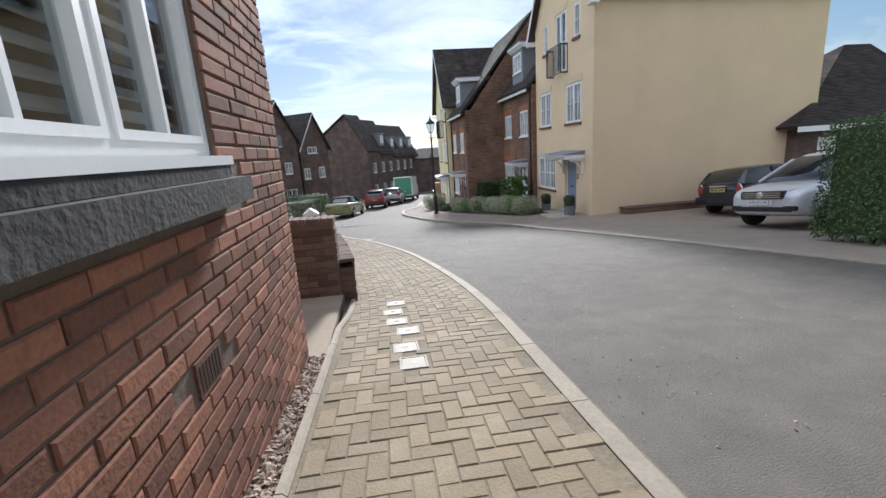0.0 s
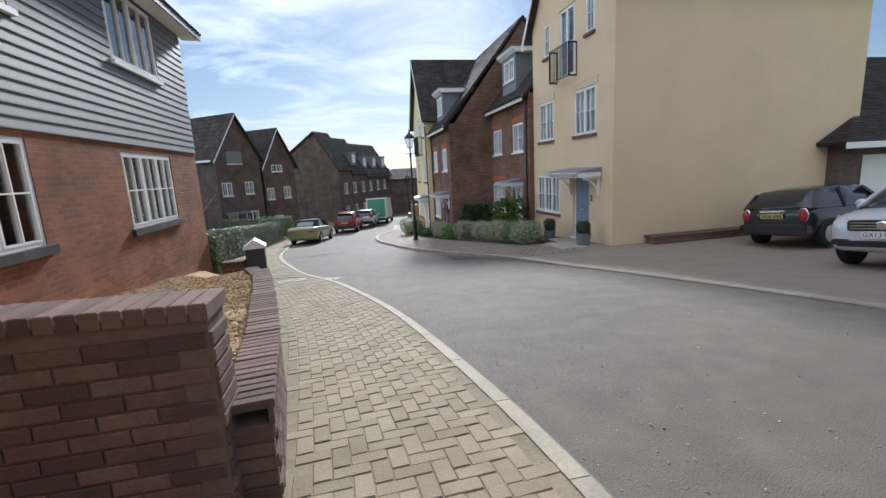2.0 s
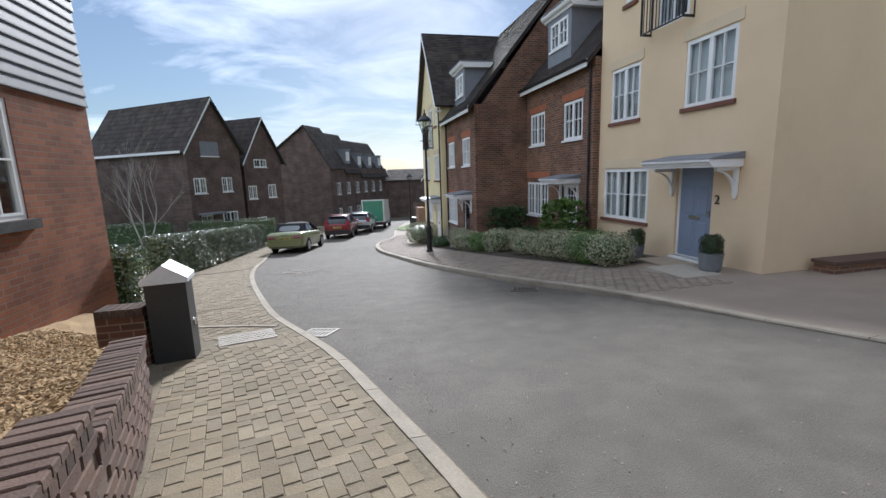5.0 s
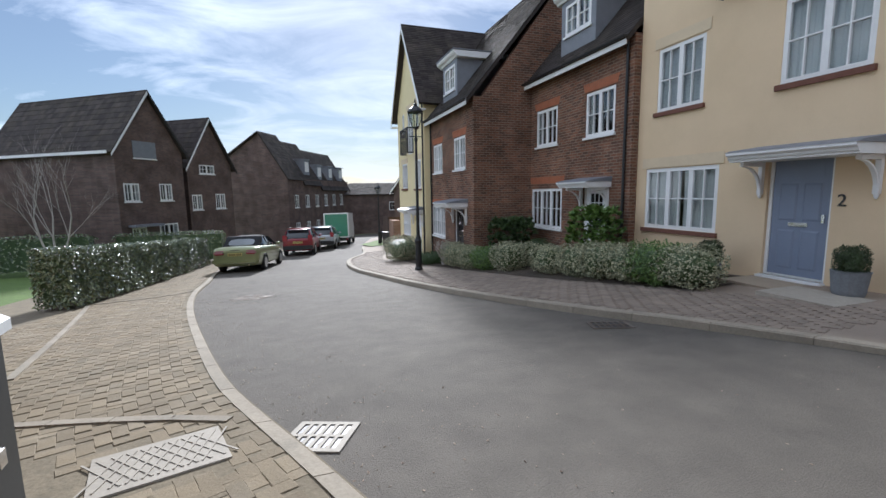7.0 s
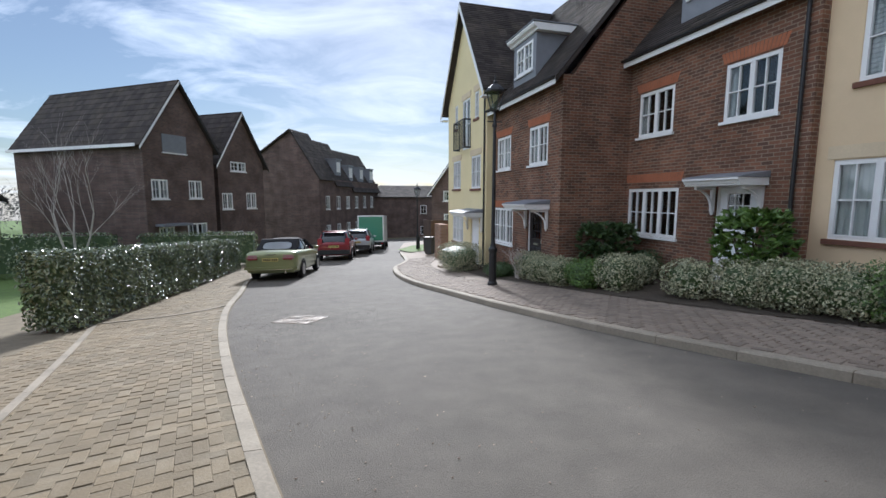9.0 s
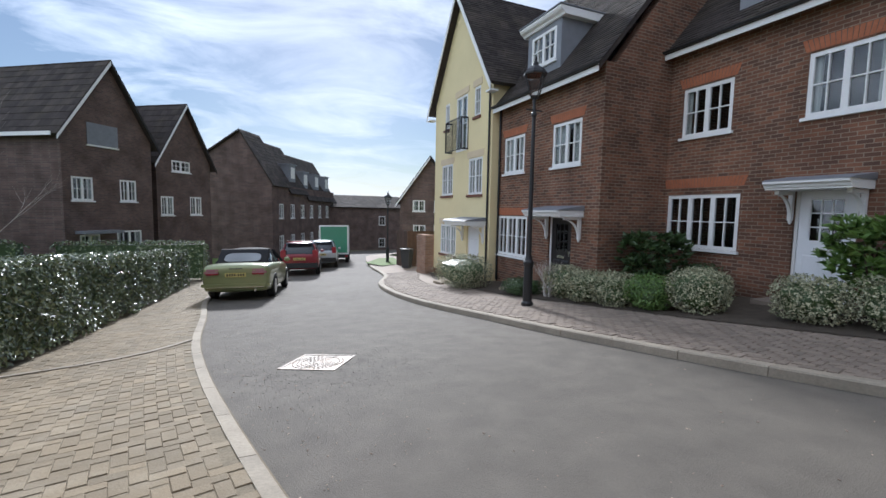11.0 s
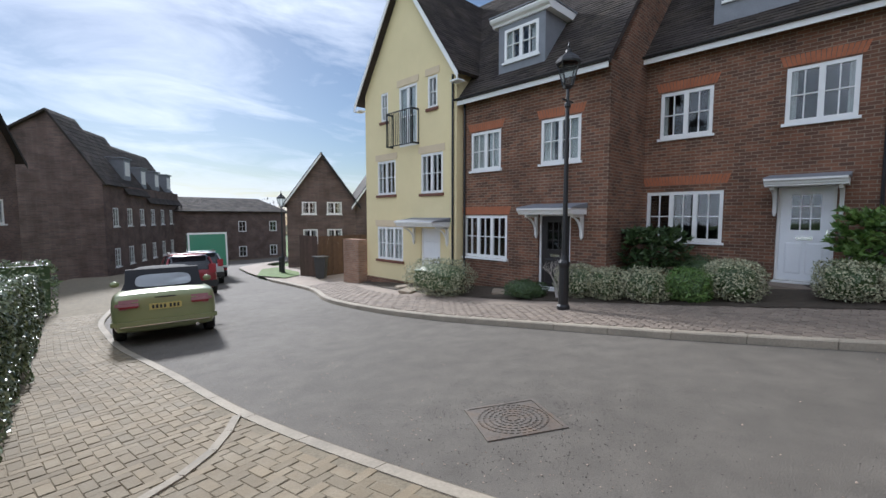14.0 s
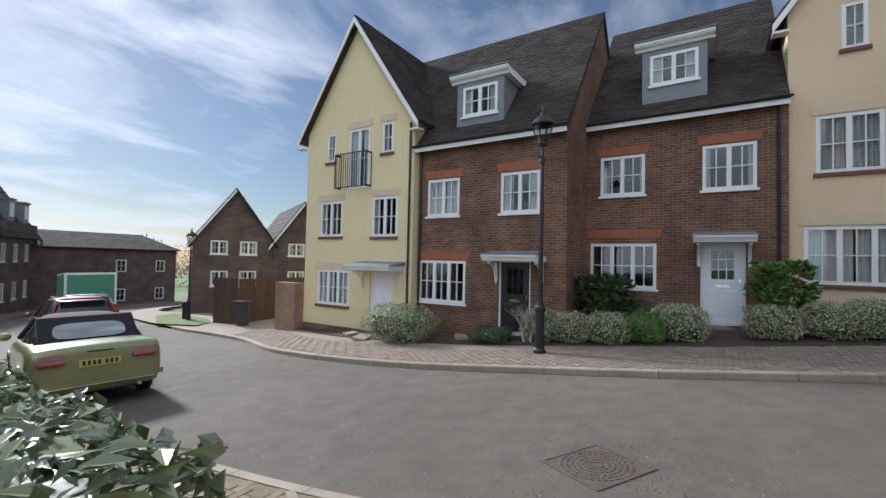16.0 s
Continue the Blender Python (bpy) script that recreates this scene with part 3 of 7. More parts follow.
def tiled_roof(parent, a, b, c, d, rows=0.115, thick=0.1):
    """A pitched slab a-b (eaves) to d-c (ridge) with lapped courses of plain tiles, as stepped strips."""
    a, b, c, d = (Vector(p) for p in (a, b, c, d))
    roof_slab(parent, [a, b, c, d], thick)
    n = (b - a).cross(d - a).normalized()
    if n.z < 0:
        n = -n
    length = (d - a).length
    k = int(length / rows)
    bm = bmesh.new()
    for i in range(k):
        s0, s1 = i / k, (i + 1) / k
        p = [a.lerp(d, s0) + n * 0.02, b.lerp(c, s0) + n * 0.02, b.lerp(c, s1) + n * 0.004, a.lerp(d, s1) + n * 0.004, a.lerp(d, s0) + n * 0.002, b.lerp(c, s0) + n * 0.002]
        m = max(1, int((p[1] - p[0]).length / 0.33))
        for j in range(m):
            t0, t1 = j / m, (j + 1) / m
            jig = n * random.uniform(-0.004, 0.006)
            q = [bm.verts.new(v) for v in (p[0].lerp(p[1], t0) + jig, p[0].lerp(p[1], t1) + jig, p[3].lerp(p[2], t1), p[3].lerp(p[2], t0), p[4].lerp(p[5], t0), p[4].lerp(p[5], t1))]
            bm.faces.new((q[0], q[1], q[2], q[3]))
            bm.faces.new((q[4], q[5], q[1], q[0]))
    courses = part("tiles", bm, M_TILE, parent)
    courses["kind"] = "stuff"


M_SHUTTER = mat("grey_shutter", (0.55, 0.53, 0.51), 0.7, vary=0.1)
M_MORTAR = mat("mortar", (0.15, 0.11, 0.08), 0.95, vary=0.2, scale=6, bump=0.4)
M_CHROME = mat("chrome", (0.75, 0.75, 0.75), 0.18, 1.0, vary=0.05)
M_LINTEL = mat("pale_stone", (0.64, 0.52, 0.35), 0.9, vary=0.08, scale=3, bump=0.2)
M_BLUEDOOR = mat("blue_grey_paint", (0.2, 0.235, 0.31), 0.5, vary=0.05)
M_DARKDOOR = mat("dark_paint", (0.02, 0.017, 0.017), 0.35, vary=0.1)
M_WHITEDOOR = mat("white_door_paint", (0.78, 0.79, 0.8), 0.4, vary=0.03)


def gabled(e, W, depth, ze, za, v=-0.28, over=0.32):
    """Two roof slopes over a gable, with white bargeboards."""
    fall = (za - ze) / (W / 2)
    for side in (0, 1):
        ue = -over if side == 0 else W + over
        zz = ze - over * fall
        tiled_roof(e, (ue, v, zz + 0.14), (ue, depth, zz + 0.14), (W / 2, depth, za + 0.14), (W / 2, v, za + 0.14))
        bm = bmesh.new()
        prism(bm, [(ue, zz - 0.12), (ue, zz + 0.08), (W / 2, za + 0.08), (W / 2, za - 0.14)], "y", v - 0.03, v)
        part("bargeboard", bm, M_WHITE, e)
        part("eaves_box", boxes((min(ue, ue + (0.33 if side == 0 else -0.33)), max(ue, ue + (0.33 if side == 0 else -0.33)), v, 0.0, zz - 0.13, zz - 0.08)), M_WHITE, e)


# cream house
D, W = 19.47, 19.47 - 14.24
cream = empty("house", facing_road(6.88, D), "cream rendered three-storey gabled town house with a blue-grey front door", "house")
ops = [(D - 19.18, D - 17.35, -0.36, 0.98), (D - 16.42, D - 15.45, -1.0, 1.02), (D - 18.96, D - 17.8, 2.21, 3.56), (D - 16.36, D - 15.12, 2.21, 3.56),
       (D - 18.5, D - 18.05, 5.03, 6.1), (D - 17.3, D - 16.35, 4.1, 6.15), (D - 15.72, D - 15.25, 5.03, 6.1)]
wall(cream, M_CREAM, 0, W, -2.2, 6.2, ops, gable=(W / 2, 9.9))
shell(cream, 0, W, 8.4, -2.2, 6.2, M_CREAM)
for i, o in enumerate(ops):
    if i != 1:
        window(cream, *o, lights=(3, 0, 2, 2, 1, 2, 1)[i], cols=2 if i != 5 else 1, rows=2, sill=SILL_BROWN if i != 5 else None, curtain=(0.95, 0, 0.98, 0.98, 0.3, 0.4, 0.3)[i], blind=i == 2)
    if i in (0, 2, 3, 5):
        stone_head(cream, o[0], o[1], o[3])
gabled(cream, W, 8.4, 6.2, 9.9)
canopy(cream, D - 16.62, D - 14.8, 1.08)
panel_door(cream, *ops[1], M_BLUEDOOR, label="blue-grey panelled front door")
balconet(cream, D - 17.5, D - 16.2, 4.0, 5.0)
num = bpy.data.curves.new("number", "FONT")
num.body, num.size, num.extrude = "2", 0.26, 0.008
num_ob = new("number_text", num)
num_mesh = bpy.data.meshes.new_from_object(num_ob)
bpy.data.objects.remove(num_ob)
num_mesh.materials.append(M_DARKDOOR)
num_part = new("house_number", num_mesh)
num_part.parent = cream
num_part.matrix_local = Matrix.Translation((D - 15.38, -0.012, 0.22)) @ Matrix.Rotation(radians(90), 4, "X")

# brown brick house with the white door
D, W = 24.16, 24.16 - 19.472
b2 = empty("house", facing_road(6.69, D), "brown brick town house with a white half-glazed front door", "house")
ops = [(D - 24.0, D - 22.27, -0.65, 0.59), (D - 21.26, D - 20.3, -1.42, 0.66), (D - 23.74, D - 22.57, 1.94, 3.07), (D - 21.22, D - 20.08, 1.94, 3.1)]
wall(b2, M_BRICK, 0, W, -2.4, 4.1, ops)
shell(b2, 0, W, 7.4, -2.4, 4.1, M_BRICK, side_gable=8.4)
for i, o in enumerate(ops):
    if i != 1:
        window(b2, *o, lights=3 if i == 0 else 2, sill=SILL_WHITE, curtain=(0, 0, 0.25, 0.3)[i])
        soldier_arch(b2, o[0], o[1], o[3] + (0.16 if i == 0 else 0.03))
tiled_roof(b2, (0, -0.3, 3.95), (W, -0.3, 3.95), (W, 3.85, 8.6), (0, 3.85, 8.6))
tiled_roof(b2, (0, 8.0, 3.95), (W, 8.0, 3.95), (W, 3.85, 8.6), (0, 3.85, 8.6), rows=0.5)
gutter(b2, 0, W, 4.02, -0.26)
drainpipe(b2, D - 19.66, -1.6, 3.95)
canopy(b2, D - 21.4, D - 20.12, 0.72)
panel_door(b2, *ops[1], M_WHITEDOOR, glazed=True, label="white panelled front door with nine small panes")
dormer(b2, D - 22.48, D - 21.32, 4.97, 5.82, 0.16, 4.4)

# brown brick house with the dark door
D, W = 28.68, 28.68 - 24.1
b1 = empty("house", facing_road(4.58, D), "brown brick town house with a dark front door", "house")
ops = [(D - 28.62, D - 26.98, -1.24, 0.0), (D - 25.95, D - 25.02, -1.9, 0.04), (D - 28.35, D - 27.23, 1.32, 2.44), (D - 25.92, D - 24.8, 1.32, 2.44)]
wall(b1, M_BRICK, 0, W, -3.0, 3.55, ops)
shell(b1, 0, W, 7.4, -3.0, 3.55, M_BRICK, side_gable=8.2)
for i, o in enumerate(ops):
    if i != 1:
        window(b1, *o, lights=3 if i == 0 else 2, sill=SILL_WHITE, curtain=(0, 0, 0.9, 0.6)[i])
        soldier_arch(b1, o[0], o[1], o[3] + 0.03)
tiled_roof(b1, (0, -0.3, 3.4), (W + 0.06, -0.3, 3.4), (W + 0.06, 3.85, 8.4), (0, 3.85, 8.4))
tiled_roof(b1, (0, 8.0, 3.4), (W + 0.06, 8.0, 3.4), (W + 0.06, 3.85, 8.4), (0, 3.85, 8.4), rows=0.5)
tiled_roof(b1, (-2.7, 0.3, 4.12), (-0.02, 0.3, 4.12), (-0.02, 3.85, 8.4), (-2.7, 3.85, 8.4))
gutter(b1, 0, W + 0.06, 3.47, -0.26)
drainpipe(b1, 0.1, -2.1, 3.4)
canopy(b1, D - 26.1, D - 24.6, 0.15)
panel_door(b1, *ops[1], M_DARKDOOR, glazed=True, label="dark panelled front door")
dormer(b1, D - 27.27, D - 26.15, 4.25, 5.13, 0.17, 3.85)

# pale yellow gabled house
D, W = 33.5, 33.5 - 28.684
yh = empty("house", facing_road(4.29, D), "pale yellow rendered gabled town house with a white front door", "house")
ops = [(D - 32.8, D - 31.28, -1.6, -0.4), (D - 30.35, D - 29.4, -2.35, -0.42), (D - 32.75, D - 31.67, 0.75, 1.97), (D - 30.32, D - 29.28, 0.72, 2.0),
       (D - 32.5, D - 32.08, 3.35, 4.36), (D - 31.45, D - 30.5, 2.35, 4.36), (D - 29.98, D - 29.52, 3.4, 4.4)]
wall(yh, M_YELLOW, 0, W, -2.3, 4.5, ops, gable=(W / 2, 8.0))
wall(yh, M_BRICK, 0, W, -3.4, -2.302, [(ops[1][0], ops[1][1], -2.35, -2.302)], v=-0.02, name="plinth")
shell(yh, 0, W, 8.0, -3.4, 4.5, M_YELLOW)
for i, o in enumerate(ops):
    if i != 1:
        window(yh, *o, lights=(3, 0, 2, 2, 1, 2, 1)[i], cols=2 if i != 5 else 1, sill=SILL_BROWN if i != 5 else None, curtain=(0.95, 0, 0.3, 0.3, 0.3, 0.8, 0.3)[i])
    if i in (0, 2, 3, 5, 6):
        stone_head(yh, o[0], o[1], o[3])
gabled(yh, W, 8.0, 4.5, 8.0)
canopy(yh, D - 30.75, D - 28.95, -0.22)
panel_door(yh, *ops[1], M_WHITEDOOR, label="white panelled front door")
balconet(yh, D - 31.8, D - 30.4, 2.35, 3.5)
drainpipe(yh, W - 0.12, -2.3, 4.2)

# first house, close beside the footway: front looks along +x
def facing_plus_x(x, y):
    return Matrix(((0, -1, 0, x), (1, 0, 0, y), (0, 0, 1, 0), (0, 0, 0, 1)))

h0 = empty("house", facing_plus_x(-0.85, -6.0), "red brick house with white casement windows close to the footway", "house")
ops = [(5.9, 8.52, 1.595, 3.0)]
wall(h0, M_MORTAR, 0, 9.72, -0.6, 5.2, ops, v=0.008)
shell(h0, 0, 9.72, 7, -0.6, 5.2, M_REDBRICK)
window(h0, *ops[0], lights=4, cols=2, rows=1, deep=0.06, blind=True, sill=(M_WHITE, 0.05, 0.04, 0.05))
part("stone_sill", boxes((5.6, 8.62, -0.1, 0.062, 1.395, 1.5)), M_STONE, h0, "weathered grey stone sill with dark stains")
part("sill_bed", boxes((5.7, 8.54, -0.045, 0.05, 1.502, 1.553)), M_STONE, h0)
tiled_roof(h0, (-0.2, -0.4, 5.1), (9.9, -0.4, 5.1), (9.9, 3.5, 8.2), (-0.2, 3.5, 8.2), rows=0.4)
tiled_roof(h0, (-0.2, 7.4, 5.1), (9.9, 7.4, 5.1), (9.9, 3.5, 8.2), (-0.2, 3.5, 8.2), rows=0.5)

# boarded house
lh = empty("house", facing_plus_x(-4.0, 6.3), "red brick house with a grey weatherboarded upper floor", "house")
ops = [(1.55, 3.58, 0.7, 2.03), (5.8, 7.85, 0.63, 1.98)]
up = [(2.2, 3.75, 3.55, 4.85), (6.05, 7.9, 3.55, 4.85)]
wall(lh, M_REDBRICK, 0, 9.45, -1.6, 2.14, ops)
wall(lh, M_DARK, 0, 9.45, 2.144, 5.2, up, v=0.02, name="upper_wall")
shell(lh, 0, 9.45, 7, -1.6, 5.2, M_REDBRICK, side_gable=8.2)
for o in ops:
    window(lh, *o, lights=3, sill=(M_STONE, 0.1, 0.12, 0.07))
for o in up:
    window(lh, *o, lights=2, rows=1, sill=(M_WHITE, 0.06, 0.08, 0.06), v=-0.03)
for k in range(21):
    z = 2.12 + k * 0.146
    for u0, u1 in ([(-0.05, 9.45)] if not any(o[2] - 0.16 < z < o[3] for o in up) else [(-0.05, up[0][0]), (up[0][1], up[1][0]), (up[1][1], 9.5)]):
        bm = bmesh.new()
        prism(bm, [(0.018, z), (-0.03, z), (-0.03, z + 0.016), (-0.011, z + 0.165), (0.018, z + 0.165)], "x", u0, u1)
        part("board", bm, M_CLAD, lh)
for k in range(21):
    z = 2.12 + k * 0.146
    bm = bmesh.new()
    prism(bm, [(9.452, z), (9.5, z), (9.5, z + 0.016), (9.481, z + 0.165), (9.452, z + 0.165)], "y", 0.02, 7.0)
    part("board", bm, M_CLAD, lh)
tiled_roof(lh, (-0.2, -0.45, 5.05), (9.85, -0.45, 5.05), (9.85, 3.5, 8.3), (-0.2, 3.5, 8.3), rows=0.3)
tiled_roof(lh, (-0.2, 7.4, 5.05), (9.85, 7.4, 5.05), (9.85, 3.5, 8.3), (-0.2, 3.5, 8.3), rows=0.5)
part("fascia", boxes((-0.2, 9.85, -0.43, -0.40, 4.9, 5.06)), M_BLACK, lh)
part("soffit", boxes((-0.2, 9.85, -0.40, 0.0, 4.92, 4.95)), M_WHITE, lh)


# houses further down the road
def far_house(x, y, ang, w, depth, z0, ze, za, wins, label, side_wins=(), name="house"):
    e = empty(name, pose(x, y, 0, 0, 0, ang), label, "house")
    wall(e, M_HAZEBRICK, 0, w, z0, ze, wins, gable=(w / 2, za))
    shell(e, 0, w, depth, z0, ze, M_HAZEBRICK)
    for o in wins:
        window(e, *o, lights=2, cols=2, rows=2, sill=SILL_WHITE, curtain=0.4)
    fall = (za - ze) / (w / 2)
    for ue in (-0.3, w + 0.3):
        tiled_roof(e, (ue, -0.25, ze - 0.3 * fall + 0.12), (ue, depth, ze - 0.3 * fall + 0.12), (w / 2, depth, za + 0.12), (w / 2, -0.25, za + 0.12), rows=0.4)
        bm = bmesh.new()
        zz = ze - 0.3 * fall
        prism(bm, [(ue, zz - 0.1), (ue, zz + 0.06), (w / 2, za + 0.06), (w / 2, za - 0.12)], "y", -0.28, -0.25)
        part("bargeboard", bm, M_WHITE if ue < 0 else M_DARK, e)
    return e


hf = far_house(-10.16, 39.1, 55, 4.3, 10.4, -4.4, 3.3, 6.55, [(0.35, 1.28, 0.29, 1.32), (2.54, 3.4, 0.31, 1.33), (1.12, 2.5, 2.76, 3.3), (2.3, 3.6, -2.5, -1.09), (0.6, 1.5, -2.6, -1.2)], "dark red brick gabled house with white windows")
part("panel", boxes((1.1, 2.52, -0.03, -0.002, 2.78, 3.72)), M_LEAD, hf, "grey boarded panel in the gable")
part("porch_roof", boxes((0.4, 2.15, -0.6, -0.002, -1.15, -1.02)), M_LEAD, hf, "flat grey porch roof")
part("fascia", boxes((-0.36, -0.33, 0.0, 10.4, 2.9, 3.06)), M_WHITE, hf)
far_house(-7.6, 43.2, 55, 3.85, 8, -4.4, 2.7, 5.75, [(0.23, 1.06, -0.36, 0.66), (2.22, 3.1, -0.35, 0.7), (1.0, 2.3, 2.05, 2.66), (0.8, 1.8, -3.0, -1.8)], "dark red brick gabled house with a small attic window")
far_house(-19.7, 33.5, 45, 6.0, 8, -4.4, 0.45, 3.5, [(0.8, 1.8, -1.6, -0.4), (3.6, 4.6, -1.6, -0.4)], "low brown brick house with a tiled roof past the lawn")
far_house(6.7, 46, -27, 4.3, 9, -5.2, 0.95, 3.95, [(0.9, 1.8, 0.12, 0.92), (2.45, 3.4, 0.12, 0.92), (0.95, 1.85, -1.75, -0.85), (2.45, 3.4, -1.75, -0.85)], "brown brick gabled house beyond the yard fence")
far_house(10.55, 44.04, -27, 3.6, 9, -5.2, 0.95, 3.5, [(0.9, 1.9, 0.1, 0.9), (0.9, 1.9, -1.75, -0.85)], "brown brick house with a lower gable")

# long terrace along the left of the road: gable end, ridge in falling steps, dormers
row = empty("terrace_house", pose(-1.66, 53.94, 0, 0, 0, -28), "long brown brick terrace with white sash windows and dormers", "house")
bm = bmesh.new()
prism(bm, [(-8.5, -6.4), (0, -6.4), (0, 2.1), (-2.6, 6.35), (-8.5, 2.6)], "y", 0.0, 0.3)
part("end_wall", bm, M_HAZEBRICK, row)
wins = [(0.9 + 2.2 * i, 1.75 + 2.2 * i, zz, zz + 1.25) for i in range(6) for zz in (-0.7, -3.4)]
front = new("front")
front.matrix_basis = (Matrix(((0, -1, 0, 0), (1, 0, 0, 0.302), (0, 0, 1, 0), (0, 0, 0, 1))))
front.parent = row
wall(front, M_HAZEBRICK, 0, 14.5, -6.4, 2.1, wins, v=0.0)
for o in wins:
    window(front, *o, lights=1, cols=2, rows=3, sill=SILL_WHITE, curtain=0.5)
part("back_wall", boxes((-8.5, -8.2, 0.302, 14.8, -6.4, 1.6)), M_HAZEBRICK, row)
part("far_end_wall", boxes((-8.198, -0.31, 14.5, 14.8, -6.4, 1.6)), M_HAZEBRICK, row)
# added near-black sheet that stands for the terrace's unlit rooms
part("gloom_wall", boxes((-2.2, -2.15, 0.5, 14.5, -6.4, 2.0)), M_DARK, row)
for ya, yb, zr in ((-0.25, 3.0, 6.48), (3.02, 7.0, 6.0), (7.02, 15.1, 5.5)):
    ze = zr - 4.5
    tiled_roof(row, (0.3, ya, ze), (0.3, yb, ze), (-2.6, yb, zr), (-2.6, ya, zr), rows=0.35)
    tiled_roof(row, (-8.7, ya, zr - 3.85), (-8.7, yb, zr - 3.85), (-2.6, yb, zr), (-2.6, ya, zr), rows=0.5)
    if yb < 15:
        bm = bmesh.new()
        prism(bm, [(0.2, ze), (-2.6, zr - 0.13), (-8.5, zr - 3.85)], "y", yb - 0.08, yb - 0.01)
        part("gable", bm, M_HAZEBRICK, row)
for i in range(4):
    y, zd = 4.6 + i * 2.9, 2.6 - (0.4 if i > 0 else 0)
    dm = part("dormer", boxes((-1.9, -0.3, y - 0.55, y + 0.55, zd, zd + 1.5)), M_LEAD, row, "lead-clad dormer")
    part("pane", boxes((-0.299, -0.29, y - 0.4, y + 0.4, zd + 0.3, zd + 1.3)), M_CURTAIN, dm)
    part("dormer_roof", boxes((-2.0, -0.2, y - 0.65, y + 0.65, zd + 1.502, zd + 1.6)), M_LEAD, dm)

# building across the far end of the road
end = empty("house", pose(5.4, 66, 0), "low dark brick building closing the end of the road", "house")
ewins = [(5.0 + 3.2 * i, 5.8 + 3.2 * i, zz, zz + 1.1) for i in range(2) for zz in (-1.6, -4.2)]
wall(end, M_HAZEBRICK, -1.5, 10, -7.5, 0.6, ewins)
shell(end, -1.5, 10, 8, -7.5, 0.6, M_HAZEBRICK)
for o in ewins:
    window(end, *o, lights=1, cols=2, rows=2)
tiled_roof(end, (-1.8, -0.3, 0.5), (10.3, -0.3, 0.5), (8.5, 4, 2.0), (0.5, 4, 2.0), rows=0.4)
tiled_roof(end, (-1.8, 8.3, 0.5), (10.3, 8.3, 0.5), (8.5, 4, 2.0), (0.5, 4, 2.0), rows=0.5)
tiled_roof(end, (-1.8, -0.3, 0.5), (-1.8, 8.3, 0.5), (0.5, 4, 2.0), (0.5, 4, 2.0), rows=0.5)
tiled_roof(end, (10.3, -0.3, 0.5), (10.3, 8.3, 0.5), (8.5, 4, 2.0), (8.5, 4, 2.0), rows=0.5)

# garage at the back of the drive
gar = empty("garage", pose(14.2, 13.9, 0), "brick garage with a white up-and-over door and tiled roof", "garage")
wall(gar, M_HAZEBRICK, 0, 6.5, -1.6, 1.6, [(0.9, 3.4, -1.6, 1.15), (3.9, 6.2, -1.6, 1.15)])
for u0, u1 in ((0.9, 3.4), (3.9, 6.2)):
    d = part("door", boxes((u0, u1, 0.1, 0.14, -1.6, 1.15)), M_WHITE, gar, "white garage door")
    for k in range(5):
        part("panel", boxes((u0 + 0.05, u1 - 0.05, 0.085, 0.0985, -1.55 + k * 0.53, -1.07 + k * 0.53)), M_WHITE, d)
part("wall", boxes((0, 0.3, 0.302, 0.34, -1.6, 1.6)), M_HAZEBRICK, gar)
part("wall", boxes((6.2, 6.5, 0.302, 6, -1.6, 1.6)), M_HAZEBRICK, gar)
tiled_roof(gar, (-0.5, -0.5, 1.55), (7.0, -0.5, 1.55), (6.2, 3, 4.7), (5.0, 3, 4.7))
tiled_roof(gar, (-0.5, -0.5, 1.55), (-0.5, 6.5, 1.55), (5.0, 3, 4.7), (5.0, 3, 4.7))
tiled_roof(gar, (7.0, -0.5, 1.55), (7.0, 6.5, 1.55), (6.2, 3, 4.7), (6.2, 3, 4.7), rows=0.5)
part("fascia", boxes((-0.5, 7.0, -0.53, -0.5, 1.36, 1.54)), M_WHITE, gar)


# ---- street furniture and garden walls ----
M_SLAB = mat("concrete_slab", (0.33, 0.27, 0.2), 0.9, vary=0.15, scale=3, bump=0.3, rand=0.08)
M_COVER = mat("cover_plate", (0.36, 0.32, 0.26), 0.7, 0.0, vary=0.15, scale=8, bump=0.2)
M_RUST = mat("cast_iron", (0.16, 0.14, 0.12), 0.6, 0.5, vary=0.25, scale=9, bump=0.3, second=(0.2, 0.13, 0.08), second_scale=6)
M_BARK = mat("bark_chip", (0.4, 0.275, 0.14), 0.95, vary=0.25, scale=6, bump=0.5, island=0.28)
M_GRAVEL = mat("gravel", (0.34, 0.26, 0.2), 0.9, vary=0.2, scale=20, bump=0.3, island=0.4)
M_BRICKP = mat("wall_brick", (0.105, 0.067, 0.049), 0.9, vary=0.25, scale=8, bump=0.5, bscale=90, rand=0.35, island=0.35, second=(0.09, 0.05, 0.04), second_scale=3, second_amount=0.6)
M_BRICKR = mat("house_brick", (0.19, 0.082, 0.047), 0.9, vary=0.3, scale=5, bump=0.28, bscale=60, rand=0.4, island=0.4, second=(0.13, 0.06, 0.04), second_scale=1.2, second_amount=0.75)
M_LID = mat("pale_lid", (0.7, 0.72, 0.72), 0.5, vary=0.1)
M_FENCE = mat("fence_board", (0.075, 0.045, 0.03), 0.9, vary=0.3, scale=5, bump=0.3, rand=0.15)
M_CABINET = mat("dark_cabinet", (0.035, 0.036, 0.036), 0.5, vary=0.2)
M_PALEBRICK = brick_mat("pale_brick", (0.33, 0.2, 0.13), (0.26, 0.15, 0.1), (0.3, 0.25, 0.2), "xy")


